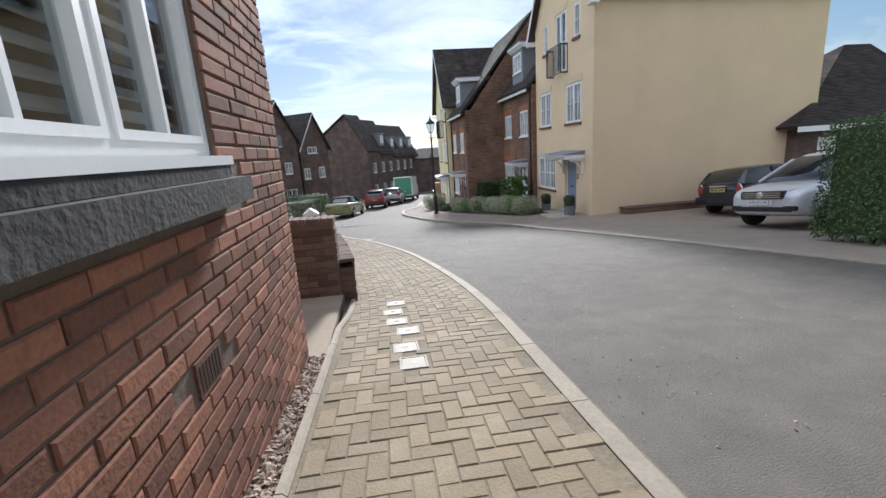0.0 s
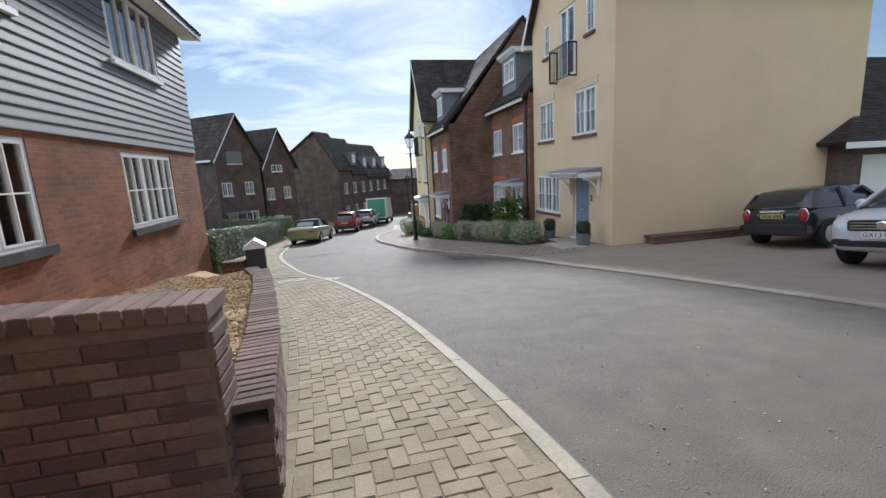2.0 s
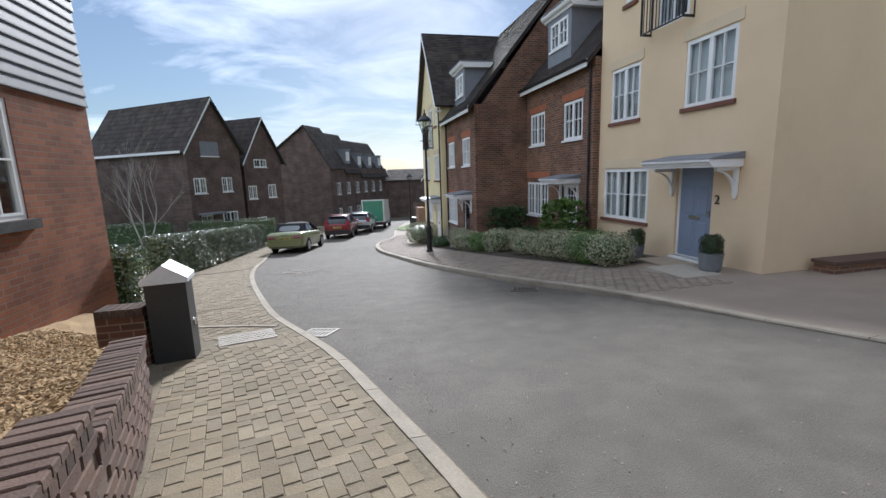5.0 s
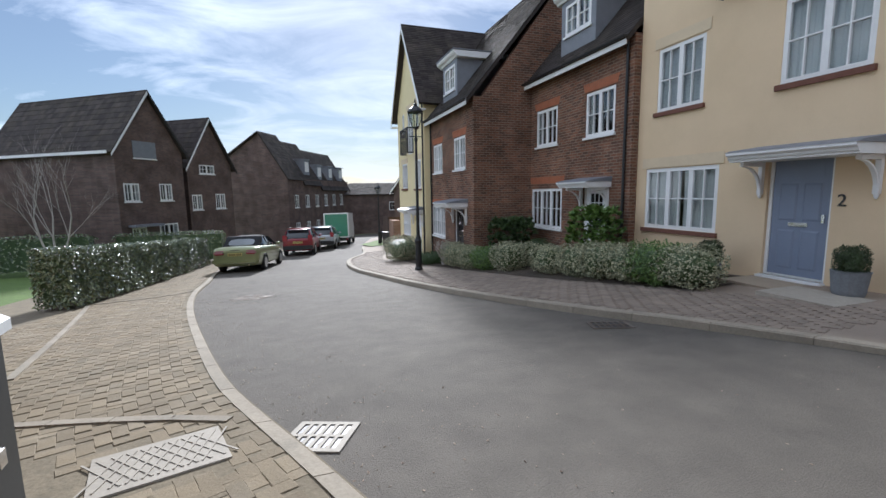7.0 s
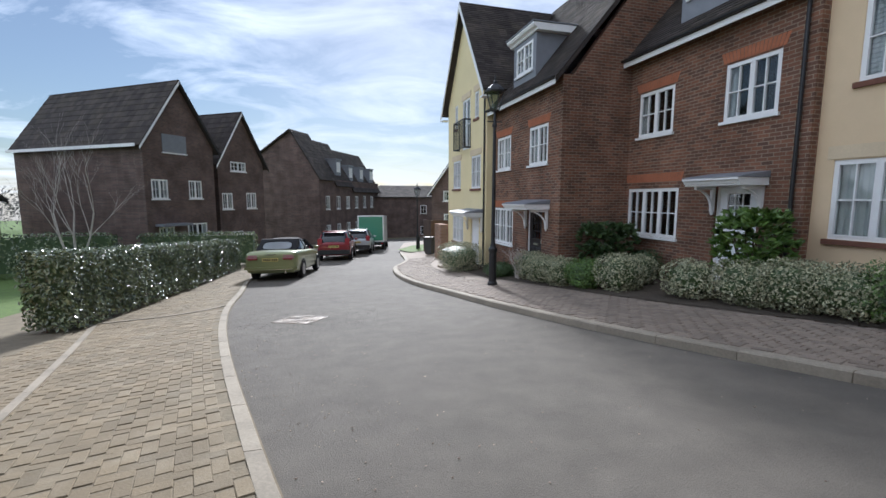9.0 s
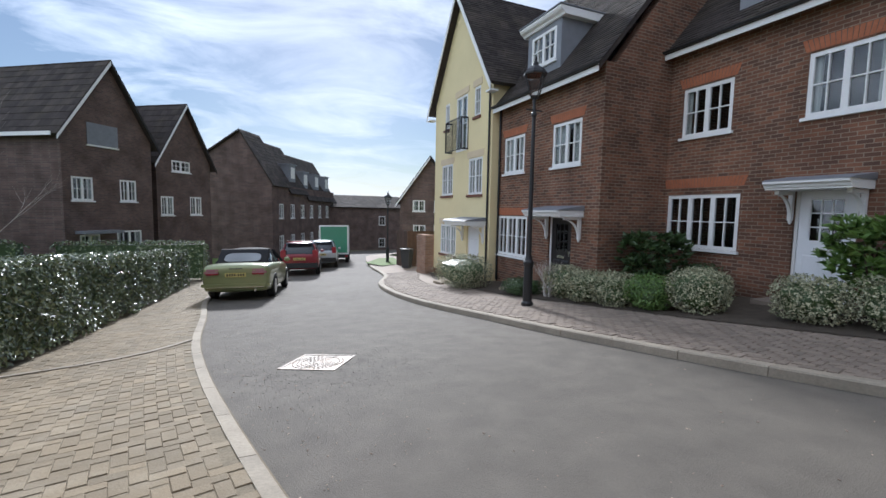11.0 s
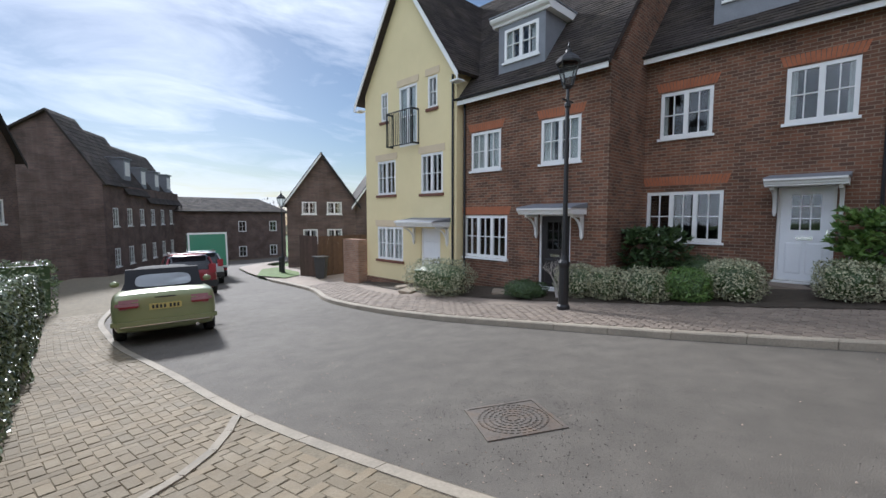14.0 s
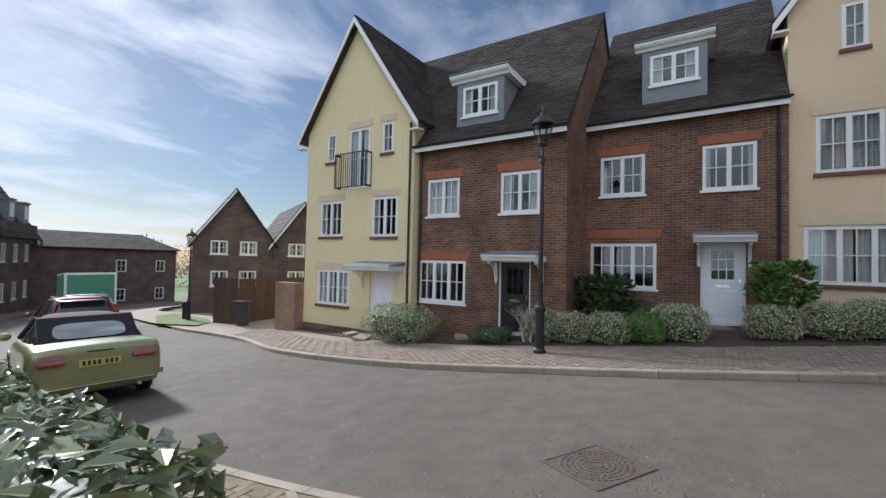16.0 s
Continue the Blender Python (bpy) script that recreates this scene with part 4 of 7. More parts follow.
def slope_pose(x, y, z, turn=0.0, lie=True):
    """A pose whose own y axis follows the fall of the road."""
    fall = math.degrees(math.atan2(z_road(y + 0.5) - z_road(y - 0.5), 1.0)) if lie else 0
    return Matrix.Translation((x, y, z)) @ Matrix.Rotation(radians(fall), 4, "X") @ Matrix.Rotation(turn, 4, "Z")


def low_face(y):
    """Outer face of the low wall, in x."""
    return float(np.interp(y, (5.4, 6.8, 8.2, 9.5, 10.1, 10.9, 11.85, 13.2, 14), (-0.56, -0.76, -1.03, -1.31, -1.45, -1.68, -2.0, -2.45, -2.7)))


STEPS = [(5.5, 8.12, 0.375, 0.25), (8.12, 10.1, 0.185, 0.09), (10.1, 11.85, -0.05, -0.2)]


def low_top(y):
    """Top of the wall: three stretches that fall with the road, a step between each."""
    a, b, p, q = next((r for r in STEPS if y < r[1]), STEPS[-1])
    return p + (q - p) * (min(y, 11.85) - a) / (b - a)


def brick_block(name, size):
    """A brick with slightly worn edges, centred on its back face."""
    bm = bmesh.new()
    x, y, z = (s / 2 for s in size)
    e = 0.006
    lo = [bm.verts.new((sx * x, y, sz * z)) for sx, sz in ((-1, -1), (1, -1), (1, 1), (-1, 1))]
    mid = [bm.verts.new((sx * x, -y + e, sz * z)) for sx, sz in ((-1, -1), (1, -1), (1, 1), (-1, 1))]
    top = [bm.verts.new((sx * (x - e), -y, sz * (z - e))) for sx, sz in ((-1, -1), (1, -1), (1, 1), (-1, 1))]
    bm.faces.new(top)
    for a, b in ((lo, mid), (mid, top)):
        for i in range(4):
            bm.faces.new((a[i], a[(i + 1) % 4], b[(i + 1) % 4], b[i]))
    me = bpy.data.meshes.new(name)
    bm.normal_update()
    bm.to_mesh(me)
    bm.free()
    return me


def low_wall():
    """Knee-high retaining wall that bends with the footway and steps down the hill, with bricks on edge along its top."""
    w = empty("garden_wall", pose(0, 0, 0), "low brown brick retaining wall with a brick-on-edge coping, stepping downhill", "wall", kind="")
    me = brick_block("coping_brick", (0.066, 0.04, 0.235))
    me.materials.append(M_BRICKP)
    side = brick_block("brick", (0.215, 0.02, 0.065))
    side.materials.append(M_BRICKP)
    for y0, y1, za, zb in STEPS:
        fall = math.atan2(zb - za, y1 - y0)
        bm = bmesh.new()
        n = 6
        ys = [y0 + (y1 - y0) * i / n for i in range(n + 1)]
        rings = []
        for y in ys:
            xo = low_face(y) - 0.012
            zf = z_left(y) - 0.3
            top = za + (zb - za) * (y - y0) / (y1 - y0)
            rings.append([bm.verts.new(p) for p in ((xo, y, zf), (xo, y, top - 0.112), (xo - 0.205, y, top - 0.112), (xo - 0.205, y, zf))])
        for a, b in zip(rings, rings[1:]):
            for i in range(4):
                bm.faces.new((a[i], a[(i + 1) % 4], b[(i + 1) % 4], b[i]))
        bm.faces.new(rings[0][::-1])
        bm.faces.new(rings[-1])
        bmesh.ops.recalc_face_normals(bm, faces=bm.faces)
        part("wall_core", bm, M_MORTAR, w)
        tilt = Matrix.Rotation(fall, 4, "X")
        y = y0 + 0.04
        while y < y1 - 0.02:
            top = za + (zb - za) * (y - y0) / (y1 - y0)
            ang = math.atan2(low_face(y + 0.2) - low_face(y - 0.2), 0.4)
            ob = new("coping_brick", me)
            ob.parent = w
            # long side across the wall, face upwards
            ob.matrix_local = Matrix.Translation((low_face(y) - 0.105, y, top - 0.02 + random.uniform(-0.004, 0.004))) @ Matrix.Rotation(-ang + random.uniform(-0.02, 0.02), 4, "Z") @ tilt @ Matrix(((0, 0, 1, 0), (1, 0, 0, 0), (0, -1, 0, 0), (0, 0, 0, 1)))
            ends = new("coping_end", me_end)
            ends.parent = w
            ends.matrix_local = Matrix.Translation((low_face(y) - 0.007, y, top - 0.058)) @ Matrix.Rotation(-ang, 4, "Z") @ tilt
            y += 0.0755
        drop, course = 0.152, 0
        while za - drop > z_left(y0) - 0.06:
            y = y0 + 0.11 + (0.1125 if course % 2 else 0)
            while y < y1 - 0.05:
                z = za + (zb - za) * (y - y0) / (y1 - y0) - drop
                if z > z_left(y) - 0.03:
                    ang = math.atan2(low_face(y + 0.1) - low_face(y - 0.1), 0.2)
                    ob = new("brick", side)
                    ob.parent = w
                    ob.matrix_local = Matrix.Translation((low_face(y) - 0.009, y, z)) @ Matrix.Rotation(-ang, 4, "Z") @ tilt @ Matrix.Rotation(radians(90), 4, "Z")
                y += 0.225
            drop += 0.075
            course += 1
    # end of the wall beside the forecourt
    z = STEPS[0][2] - 0.152
    while z > z_left(5.5) - 0.1:
        ob = new("brick", side)
        ob.parent = w
        ob.matrix_local = Matrix.Translation((low_face(5.5) - 0.115, 5.496, z))
        z -= 0.075
    return w


end_bm = bmesh.new()
box(end_bm, -0.012, 0.012, -0.033, 0.033, -0.055, 0.052)
me_end = bpy.data.meshes.new("coping_end")
end_bm.to_mesh(me_end)
end_bm.free()
me_end.materials.append(M_BRICKP)
low_wall()


def cross_wall():
    """Waist-high wall across the slope beside the steps; its top rises towards the house."""
    w = empty("garden_wall", pose(0, 0, 0), "waist-high dark brick wall with a sloping brick coping beside the house steps", "wall")
    bm = bmesh.new()
    prism(bm, [(-3.98, -0.6), (-0.76, -0.6), (-0.76, 0.82), (-1.66, 0.84), (-2.3, 1.24), (-3.98, 1.29)], "y", 5.42, 5.64)
    part("wall_core", bm, M_MORTAR, w)
    face = brick_block("brick", (0.215, 0.02, 0.065))
    face.materials.append(M_BRICKP)
    for c in range(26):
        z = -0.32 + c * 0.075
        for i in range(15):
            x = -0.88 - i * 0.225 - (0.1125 if c % 2 else 0)
            if z < np.interp(-x, (0.8, 1.66, 2.3, 3.98), (0.8, 0.81, 1.19, 1.24)) - 0.03:
                ob = new("brick", face)
                ob.parent = w
                ob.matrix_local = Matrix.Translation((x, 5.416, z))
        for y, xx in ((5.53, -0.756),):
            if z < 0.78:
                ob = new("brick", face)
                ob.parent = w
                ob.matrix_local = Matrix.Translation((xx, y, z)) @ Matrix.Rotation(radians(90), 4, "Z")
    cop = brick_block("coping_brick", (0.068, 0.07, 0.26))
    cop.materials.append(M_BRICKP)
    x = -0.78
    while x > -3.9:
        z = float(np.interp(-x, (0.8, 1.66, 2.3, 3.98), (0.855, 0.875, 1.275, 1.325)))
        sl = math.atan2(float(np.interp(-x + 0.05, (0.8, 1.66, 2.3, 3.98), (0.855, 0.875, 1.275, 1.325))) - z, -0.05)
        ob = new("coping_brick", cop)
        ob.parent = w
        ob.matrix_local = Matrix.Translation((x, 5.53, z)) @ Matrix.Rotation(-math.atan2(math.sin(sl), -math.cos(sl)) * -1 if sl else 0, 4, "Y") @ Matrix(((1, 0, 0, 0), (0, 0, 1, 0), (0, -1, 0, 0), (0, 0, 0, 1)))
        x -= 0.077


cross_wall()

# paved forecourt between the first house and the cross wall, one low step up
court = tagged(link("forecourt", boxes((-4.0, -0.72, 3.7, 5.41, -0.5, -0.03))  , M_MORTAR), "paved forecourt of buff concrete slabs before the steps", "forecourt", kind="structure")
for i in range(5):
    for j in range(3):
        x1 = -0.73 - i * 0.63
        y0 = 3.72 + j * 0.63
        bm = bmesh.new()
        box(bm, x1 - 0.615, x1, y0, min(y0 + 0.615, 5.4), -0.04, 0.0 - 0.012 * j)
        part("slab", bm, M_SLAB, court)
steps = empty("steps", pose(0, 0, 0), "buff concrete doorstep beside the brick wall", "steps")
part("step", boxes((-4.0, -2.05, 3.75, 5.4, 0.0, 0.17)), M_SLAB, steps)
part("step", boxes((-4.0, -2.4, 3.75, 5.4, 0.172, 0.34)), M_SLAB, steps)


def pebbles(name, count, area, zf, size, material, label, category, up=0.0):
    """Loose chips scattered on the ground: one piece of stuff."""
    bm = bmesh.new()
    rng = random.Random(7)
    for _ in range(count):
        x, y = area(rng)
        s = size * rng.uniform(0.5, 1.4)
        m = Matrix.Translation((x, y, zf(x, y) + up + rng.uniform(-0.3, 0.6) * s)) @ Euler((rng.uniform(-0.6, 0.6), rng.uniform(-0.6, 0.6), rng.uniform(0, 6.3))).to_matrix().to_4x4()
        a, b, c = s * rng.uniform(0.7, 1.3), s * rng.uniform(0.4, 0.8), s * rng.uniform(0.2, 0.45)
        vs = [bm.verts.new(m @ Vector(p)) for p in ((a, 0, 0), (0, b, 0), (-a, 0, 0), (0, -b, 0), (0, 0, c), (0, 0, -c))]
        for i in range(4):
            bm.faces.new((vs[i], vs[(i + 1) % 4], vs[4]))
            bm.faces.new((vs[(i + 1) % 4], vs[i], vs[5]))
    return tagged(link(name, bm, material), label, category, kind="stuff")


# gravel strip at the foot of the first house
link("gravel_bed", boxes((-0.845, -0.7, -3, 3.7, -0.5, 0.02)), M_SOIL)
bpy.data.objects["gravel_bed"]["kind"] = "structure"
gb = bpy.data.objects["gravel_bed"]
bm = bmesh.new()
rows = [[bm.verts.new((x, y, z_left(y) - 0.02)) for x in (-0.86, -0.68)] for y in [i * 0.5 for i in range(-6, 8)]]
for p, q in zip(rows, rows[1:]):
    bm.faces.new((p[0], p[1], q[1], q[0]))
gb.data.clear_geometry()
bm.to_mesh(gb.data)
bm.free()
tagged(gb, "strip of soil under loose gravel", "gravel", kind="structure")
pebbles("gravel", 2200, lambda r: (r.uniform(-0.85, -0.7), r.uniform(0.8, 3.75)), lambda x, y: z_left(y) - 0.015, 0.022, M_GRAVEL, "loose brown gravel along the house wall", "gravel")

# bark bed behind the low wall
def bed_z(x, y):
    edge = low_face(y) - 0.22
    near = low_top(y) - 0.07 if y < 11.85 else float(np.interp(y, (11.85, 12.9, 15.0), (-0.27, -0.86, -1.1)))
    return near + (float(np.interp(y, (6, 10.2, 12.1, 15.2), (0.16, -0.2, -0.45, -0.66))) - near) * min(1, max(0, (edge - x) / 1.4))


bm = bmesh.new()
rows = []
y = 5.65
while y < 15.0:
    e = low_face(y) - 0.215
    rows.append([bm.verts.new((e + (-4.0 - e) * i / 8, y, bed_z(e + (-4.0 - e) * i / 8, y) + random.uniform(-0.015, 0.015))) for i in range(9)])
    y += 0.2
for p, q in zip(rows, rows[1:]):
    for i in range(8):
        bm.faces.new((p[i], q[i], q[i + 1], p[i + 1]))
tagged(link("planting_bed", bm, M_BARK), "bed covered in pale bark chips", "garden bed", kind="structure")
pebbles("bark_chips", 30000, lambda r: (lambda yy: (low_face(yy) - 0.23 - r.random() * (3.75 + low_face(yy)), yy))(r.uniform(5.7, 14.0)), bed_z, 0.022, M_BARK, "scattered pale bark chips", "bark", up=0.005)
cov = tagged(link("inspection_cover", boxes((-0.3, 0.3, -0.22, 0.22, -0.02, 0.035)), M_STONE), "flat grey slab lying on the bark bed", "cover")
cov.matrix_basis = pose(-3.1, 10.24, bed_z(-3.1, 10.24) + 0.02, -4, 0, 12)
rw = empty("garden_wall", pose(0, 0, 0), "short brick return wall closing the bark bed", "wall")
part("wall_core", boxes((-2.975, -2.52, 13.1, 13.32, -1.2, -0.38)), M_BRICK, rw)
for i in range(6):
    part("coping_brick", boxes((-2.587 - i * 0.075, -2.522 - i * 0.075, 13.08, 13.34, -0.378, -0.29)), M_BRICKP, rw)

# dark utility cabinet with a pale pitched lid
cab = empty("utility_cabinet", slope_pose(-2.3, 13.25, z_left(13.25), 0.14, False), "black utility cabinet with a pale pitched lid beside the footway", "cabinet")
part("body", boxes((-0.19, 0.19, -0.17, 0.17, -0.1, 0.88)), M_CABINET, cab)
bm = bmesh.new()
prism(bm, [(-0.22, 0.882), (0.22, 0.882), (0.22, 0.93), (0.0, 1.08), (-0.22, 0.93)], "y", -0.2, 0.2)
part("lid", bm, M_LID, cab, "pale grey pitched lid")
part("lock", boxes((0.19, 0.205, -0.03, 0.03, 0.35, 0.42)), M_CHROME, cab, "steel lock")


def small_cover(x, y, w, d, ang):
    c = empty("service_cover", slope_pose(x, y, z_left(y) - 0.003, ang), "small pale steel service cover set in the paving", "cover", "service covers in the footway")
    part("rim", lattice_flat(-w / 2, w / 2, -d / 2, d / 2, [(-w / 2 + 0.012, w / 2 - 0.012, -d / 2 + 0.012, d / 2 - 0.012)], -0.02, 0.006), M_COVER, c)
    part("plate", boxes((-w / 2 + 0.015, w / 2 - 0.015, -d / 2 + 0.015, d / 2 - 0.015, -0.02, 0.003)), M_COVER, c)
    # flat black tab on the plate, painted as shade in the opening
    part("keyhole_shade", boxes((-0.022, 0.022, -0.012, 0.012, 0.0031, 0.005)), M_BLACK, c, "black tab standing for shade in the key hole")


def lattice_flat(x0, x1, y0, y1, holes, z0, z1):
    """A flat plate with holes, lying down."""
    bm = lattice(x0, x1, y0, y1, holes, z0, z1)
    for v in bm.verts:
        v.co = Vector((v.co.x, v.co.z, v.co.y))
    bmesh.ops.reverse_faces(bm, faces=bm.faces)
    return bm


for x, y, a in ((-0.05, 3.34, 0.0), (-0.09, 3.68, 0.03), (-0.05, 4.1, -0.02), (-0.14, 4.42, 0.0), (-0.17, 4.78, 0.02), (-0.13, 5.14, 0.0)):
    small_cover(x, y, 0.2, 0.22, a)


def gully(x, y, turn, zf, w=0.42, d=0.4, iron=None):
    """A road drain: an iron frame with a grating of slots over a flat black plate painted as the shade below."""
    g = empty("road_drain", slope_pose(x, y, zf + 0.004, turn), "iron road drain grating beside the kerb", "drain", "road drains")
    holes = [(-w / 2 + 0.03 + i * (w - 0.06) / 6 + 0.012, -w / 2 + 0.03 + (i + 1) * (w - 0.06) / 6 - 0.012, a, b) for i in range(6) for a, b in ((-d / 2 + 0.04, -0.015), (0.015, d / 2 - 0.04))]
    part("grating", lattice_flat(-w / 2, w / 2, -d / 2, d / 2, holes, -0.002, 0.008), iron or M_COVER, g)
    # thin black plate stands for the darkness under the grating
    part("pit_shade", boxes((-w / 2 + 0.02, w / 2 - 0.02, -d / 2 + 0.02, d / 2 - 0.02, -0.0019, 0.0005)), M_BLACK, g)


gully(-0.84, 13.85, -0.45, z_road(13.85))
gully(2.82, 15.48, -0.42, z_road(15.48), 0.5, 0.4, M_RUST)


def manhole(x, y, turn, zf, s=0.72):
    """A square iron manhole cover with rings of raised studs."""
    m = empty("manhole_cover", slope_pose(x, y, zf + 0.004, turn), "square cast iron manhole cover with a ring pattern in the road", "manhole")
    part("frame", lattice_flat(-s / 2, s / 2, -s / 2, s / 2, [(-s / 2 + 0.03, s / 2 - 0.03, -s / 2 + 0.03, s / 2 - 0.03)], -0.02, 0.006), M_RUST, m)
    part("plate", boxes((-s / 2 + 0.032, s / 2 - 0.032, -s / 2 + 0.032, s / 2 - 0.032, -0.02, 0.0)), M_RUST, m)
    stud = boxes((-0.016, 0.016, -0.009, 0.009, 0, 0.006))
    me = bpy.data.meshes.new("stud")
    stud.to_mesh(me)
    stud.free()
    me.materials.append(M_RUST)
    for k, r in enumerate((0.06, 0.11, 0.16, 0.21, 0.26, 0.31)):
        n = 8 + 6 * k
        for i in range(n):
            a = 2 * math.pi * i / n + k * 0.2
            ob = new("stud", me)
            ob.parent = m
            ob.matrix_local = Matrix.Translation((r * math.cos(a), r * math.sin(a), 0.0)) @ Matrix.Rotation(a + math.pi / 2, 4, "Z")


manhole(-2.0, 21.87, -0.55, z_road(21.87))

# lattice-patterned cover by the cabinet
lc = empty("inspection_cover", slope_pose(-1.72, 13.85, z_left(13.85) + 0.004, 0.3), "pale iron inspection cover with a diamond lattice", "cover")
part("plate", boxes((-0.33, 0.33, -0.26, 0.26, -0.02, 0.002)), M_COVER, lc)
for i in range(9):
    for sgn in (1, -1):
        bm = bmesh.new()
        u = -0.28 + i * 0.07
        box(bm, -0.22, 0.22, -0.006, 0.006, 0.0021, 0.007, Matrix.Translation((u, 0, 0.0005 * (sgn > 0))) @ Matrix.Rotation(radians(65 * sgn), 4, "Z"))
        part("rib", bm, M_COVER, lc)


def street_lamp(x, y, z, high):
    """A black Victorian-style lamp: fluted foot, tapering column, ladder bar and glazed lantern."""
    e = empty("street_lamp", pose(x, y, z), "black heritage street lamp with a glazed lantern", "street lamp", "street lamps")
    bm = bmesh.new()
    tube(bm, [(0.13, -0.1), (0.13, 0.06), (0.1, 0.1), (0.095, 0.85), (0.115, 0.9), (0.115, 0.95), (0.08, 1.0), (0.06, 1.1)], 12)
    part("base", bm, M_BLACK, e)
    bm = bmesh.new()
    tube(bm, [(0.055, 1.1), (0.05, 1.5), (0.038, high - 1.15), (0.06, high - 1.12), (0.06, high - 1.07), (0.035, high - 1.03), (0.03, high - 0.78)], 12)
    part("column", bm, M_BLACK, e)
    part("ladder_bar", boxes((-0.2, 0.2, -0.012, 0.012, high - 1.02, high - 0.995)), M_BLACK, e)
    bm = bmesh.new()
    tube(bm, [(0.03, high - 0.78), (0.1, high - 0.76), (0.12, high - 0.72)], 4)
    part("cradle", bm, M_BLACK, e)
    lan = bmesh.new()
    tube(lan, [(0.105, high - 0.715), (0.225, high - 0.3)], 4)
    lantern = part("lantern", lan, M_LANTERN, e, "clear glazed lantern")
    for i in range(4):
        a = math.pi / 2 * i
        bm = bmesh.new()
        p, q = Vector((0.11 * math.cos(a), 0.11 * math.sin(a), high - 0.72)), Vector((0.235 * math.cos(a), 0.235 * math.sin(a), high - 0.3))
        box(bm, -0.01, 0.01, -0.01, 0.01, 0, (q - p).length, Matrix.Translation(p) @ (q - p).to_track_quat("Z", "Y").to_matrix().to_4x4())
        part("lantern_bar", bm, M_BLACK, e)
    bm = bmesh.new()
    tube(bm, [(0.245, high - 0.3), (0.25, high - 0.27), (0.2, high - 0.2), (0.1, high - 0.12), (0.06, high - 0.1), (0.06, high - 0.04), (0.02, high - 0.01), (0.03, high + 0.03), (0.005, high + 0.12)], 8)
    part("cap", bm, M_BLACK, e)


M_LANTERN = glass_mat("lantern_glass")
street_lamp(2.66, 24.07, z_right(2.66, 24.07), 5.15)
street_lamp(4.7, 42.2, z_road(42.2) + 0.1, 4.4)

# bollard and verge beyond the yellow house
bm = bmesh.new()
tube(bm, [(0.09, -0.1), (0.09, 0.7), (0.11, 0.72), (0.11, 0.85), (0.05, 0.92)], 10)
bo = tagged(link("bollard", bm, M_BLACK), "short black bollard on the grass verge", "bollard")
bo.location = (5.0, 43.2, z_road(43.2) + 0.1)
bm = bmesh.new()
outline = [(3.3, 42.2), (3.55, 39.3), (4.6, 40.0), (6.2, 43.5), (7.2, 48.0), (5.4, 47.0)]
vs = [bm.verts.new((x, y, z_road(y) + 0.17)) for x, y in outline]
bm.faces.new(vs)
bmesh.ops.recalc_face_normals(bm, faces=bm.faces)
tagged(link("verge", bm, M_GRASS), "small triangle of mown grass", "grass", kind="structure")

# yard fence and brick pier by the yellow house
fe = empty("fence", pose(0, 0, 0), "dark brown close-boarded yard fence", "fence")
n = 26
for i in range(n):
    x = 4.6 + i * 0.13
    part("board", boxes((x, x + 0.125, 38.0 + (0.015 if i % 2 else 0), 38.02 + (0.015 if i % 2 else 0), -3.4, -0.95)), M_FENCE, fe)
for i in range(14):
    y = 38.03 + i * 0.13
    part("board", boxes((4.56, 4.58, y, y + 0.125, -3.4, -0.95)), M_FENCE, fe)
yw = tagged(link("garden_wall", boxes((3.9, 4.3, 33.52, 34.6, -3.2, -0.92)), M_PALEBRICK), "pale brick garden wall beside the yellow house", "wall")
bn = empty("wheelie_bin", pose(4.3, 37.2, z_right(4.3, 37.2)), "dark wheelie bin by the fence", "bin")
bm = bmesh.new()
tube(bm, [(0.26, 0.02), (0.36, 0.95)], 4)
part("body", bm, M_CABINET, bn)
part("lid", boxes((-0.3, 0.3, -0.3, 0.33, 0.952, 1.0)), M_CABINET, bn)


def pot(x, y, s=1.0):
    """A grey square planter with a clipped ball of box."""
    p = empty("planter", pose(x, y, z_right(x, y)), "grey planter with a clipped box ball beside the front door", "plant pot", "planters by the blue-grey door")
    bm = bmesh.new()
    tube(bm, [(0.17 * s, -0.03), (0.2 * s, 0.05), (0.23 * s, 0.34 * s), (0.24 * s, 0.36 * s), (0.21 * s, 0.36 * s)], 14)
    part("pot", bm, M_POT, p)
    return p


M_POT = mat("zinc_pot", (0.17, 0.18, 0.19), 0.7, vary=0.2, scale=8)
pots = [pot(6.3, 16.95, 0.85), pot(6.35, 14.85, 0.95)]
# door mats, thresholds and stones before the doors
tagged(link("doorstep", boxes((6.0, 6.86, 15.3, 16.5, -1.5, -1.04)), M_SLAB), "pale concrete step before the front door", "step")
tagged(link("paving_slab", boxes((5.45, 6.3, 14.5, 15.5, -1.3, z_right(5.9, 15.0) + 0.02)), M_COVER), "pale stone slab before the door", "slab")
tagged(link("doorstep", boxes((5.9, 6.67, 20.1, 21.45, -2.0, -1.46)), M_PAVE2), "brown brick step before the front door", "step")
tagged(link("doorstep", boxes((3.9, 4.56, 24.9, 26.1, -2.6, -1.95)), M_PAVE2), "brown brick step before the front door", "step")
tagged(link("doorstep", boxes((3.4, 4.25, 29.3, 30.5, -3.0, -2.41)), M_SLAB), "pale concrete step before the front door", "step")
# low brick kerb wall along the side of the cream house
kw = empty("garden_wall", pose(0, 0, 0), "low brick edging wall along the cream gable", "wall")
part("wall_core", boxes((7.85, 13.6, 13.75, 14.1, -1.5, -0.8)), M_BRICK, kw)
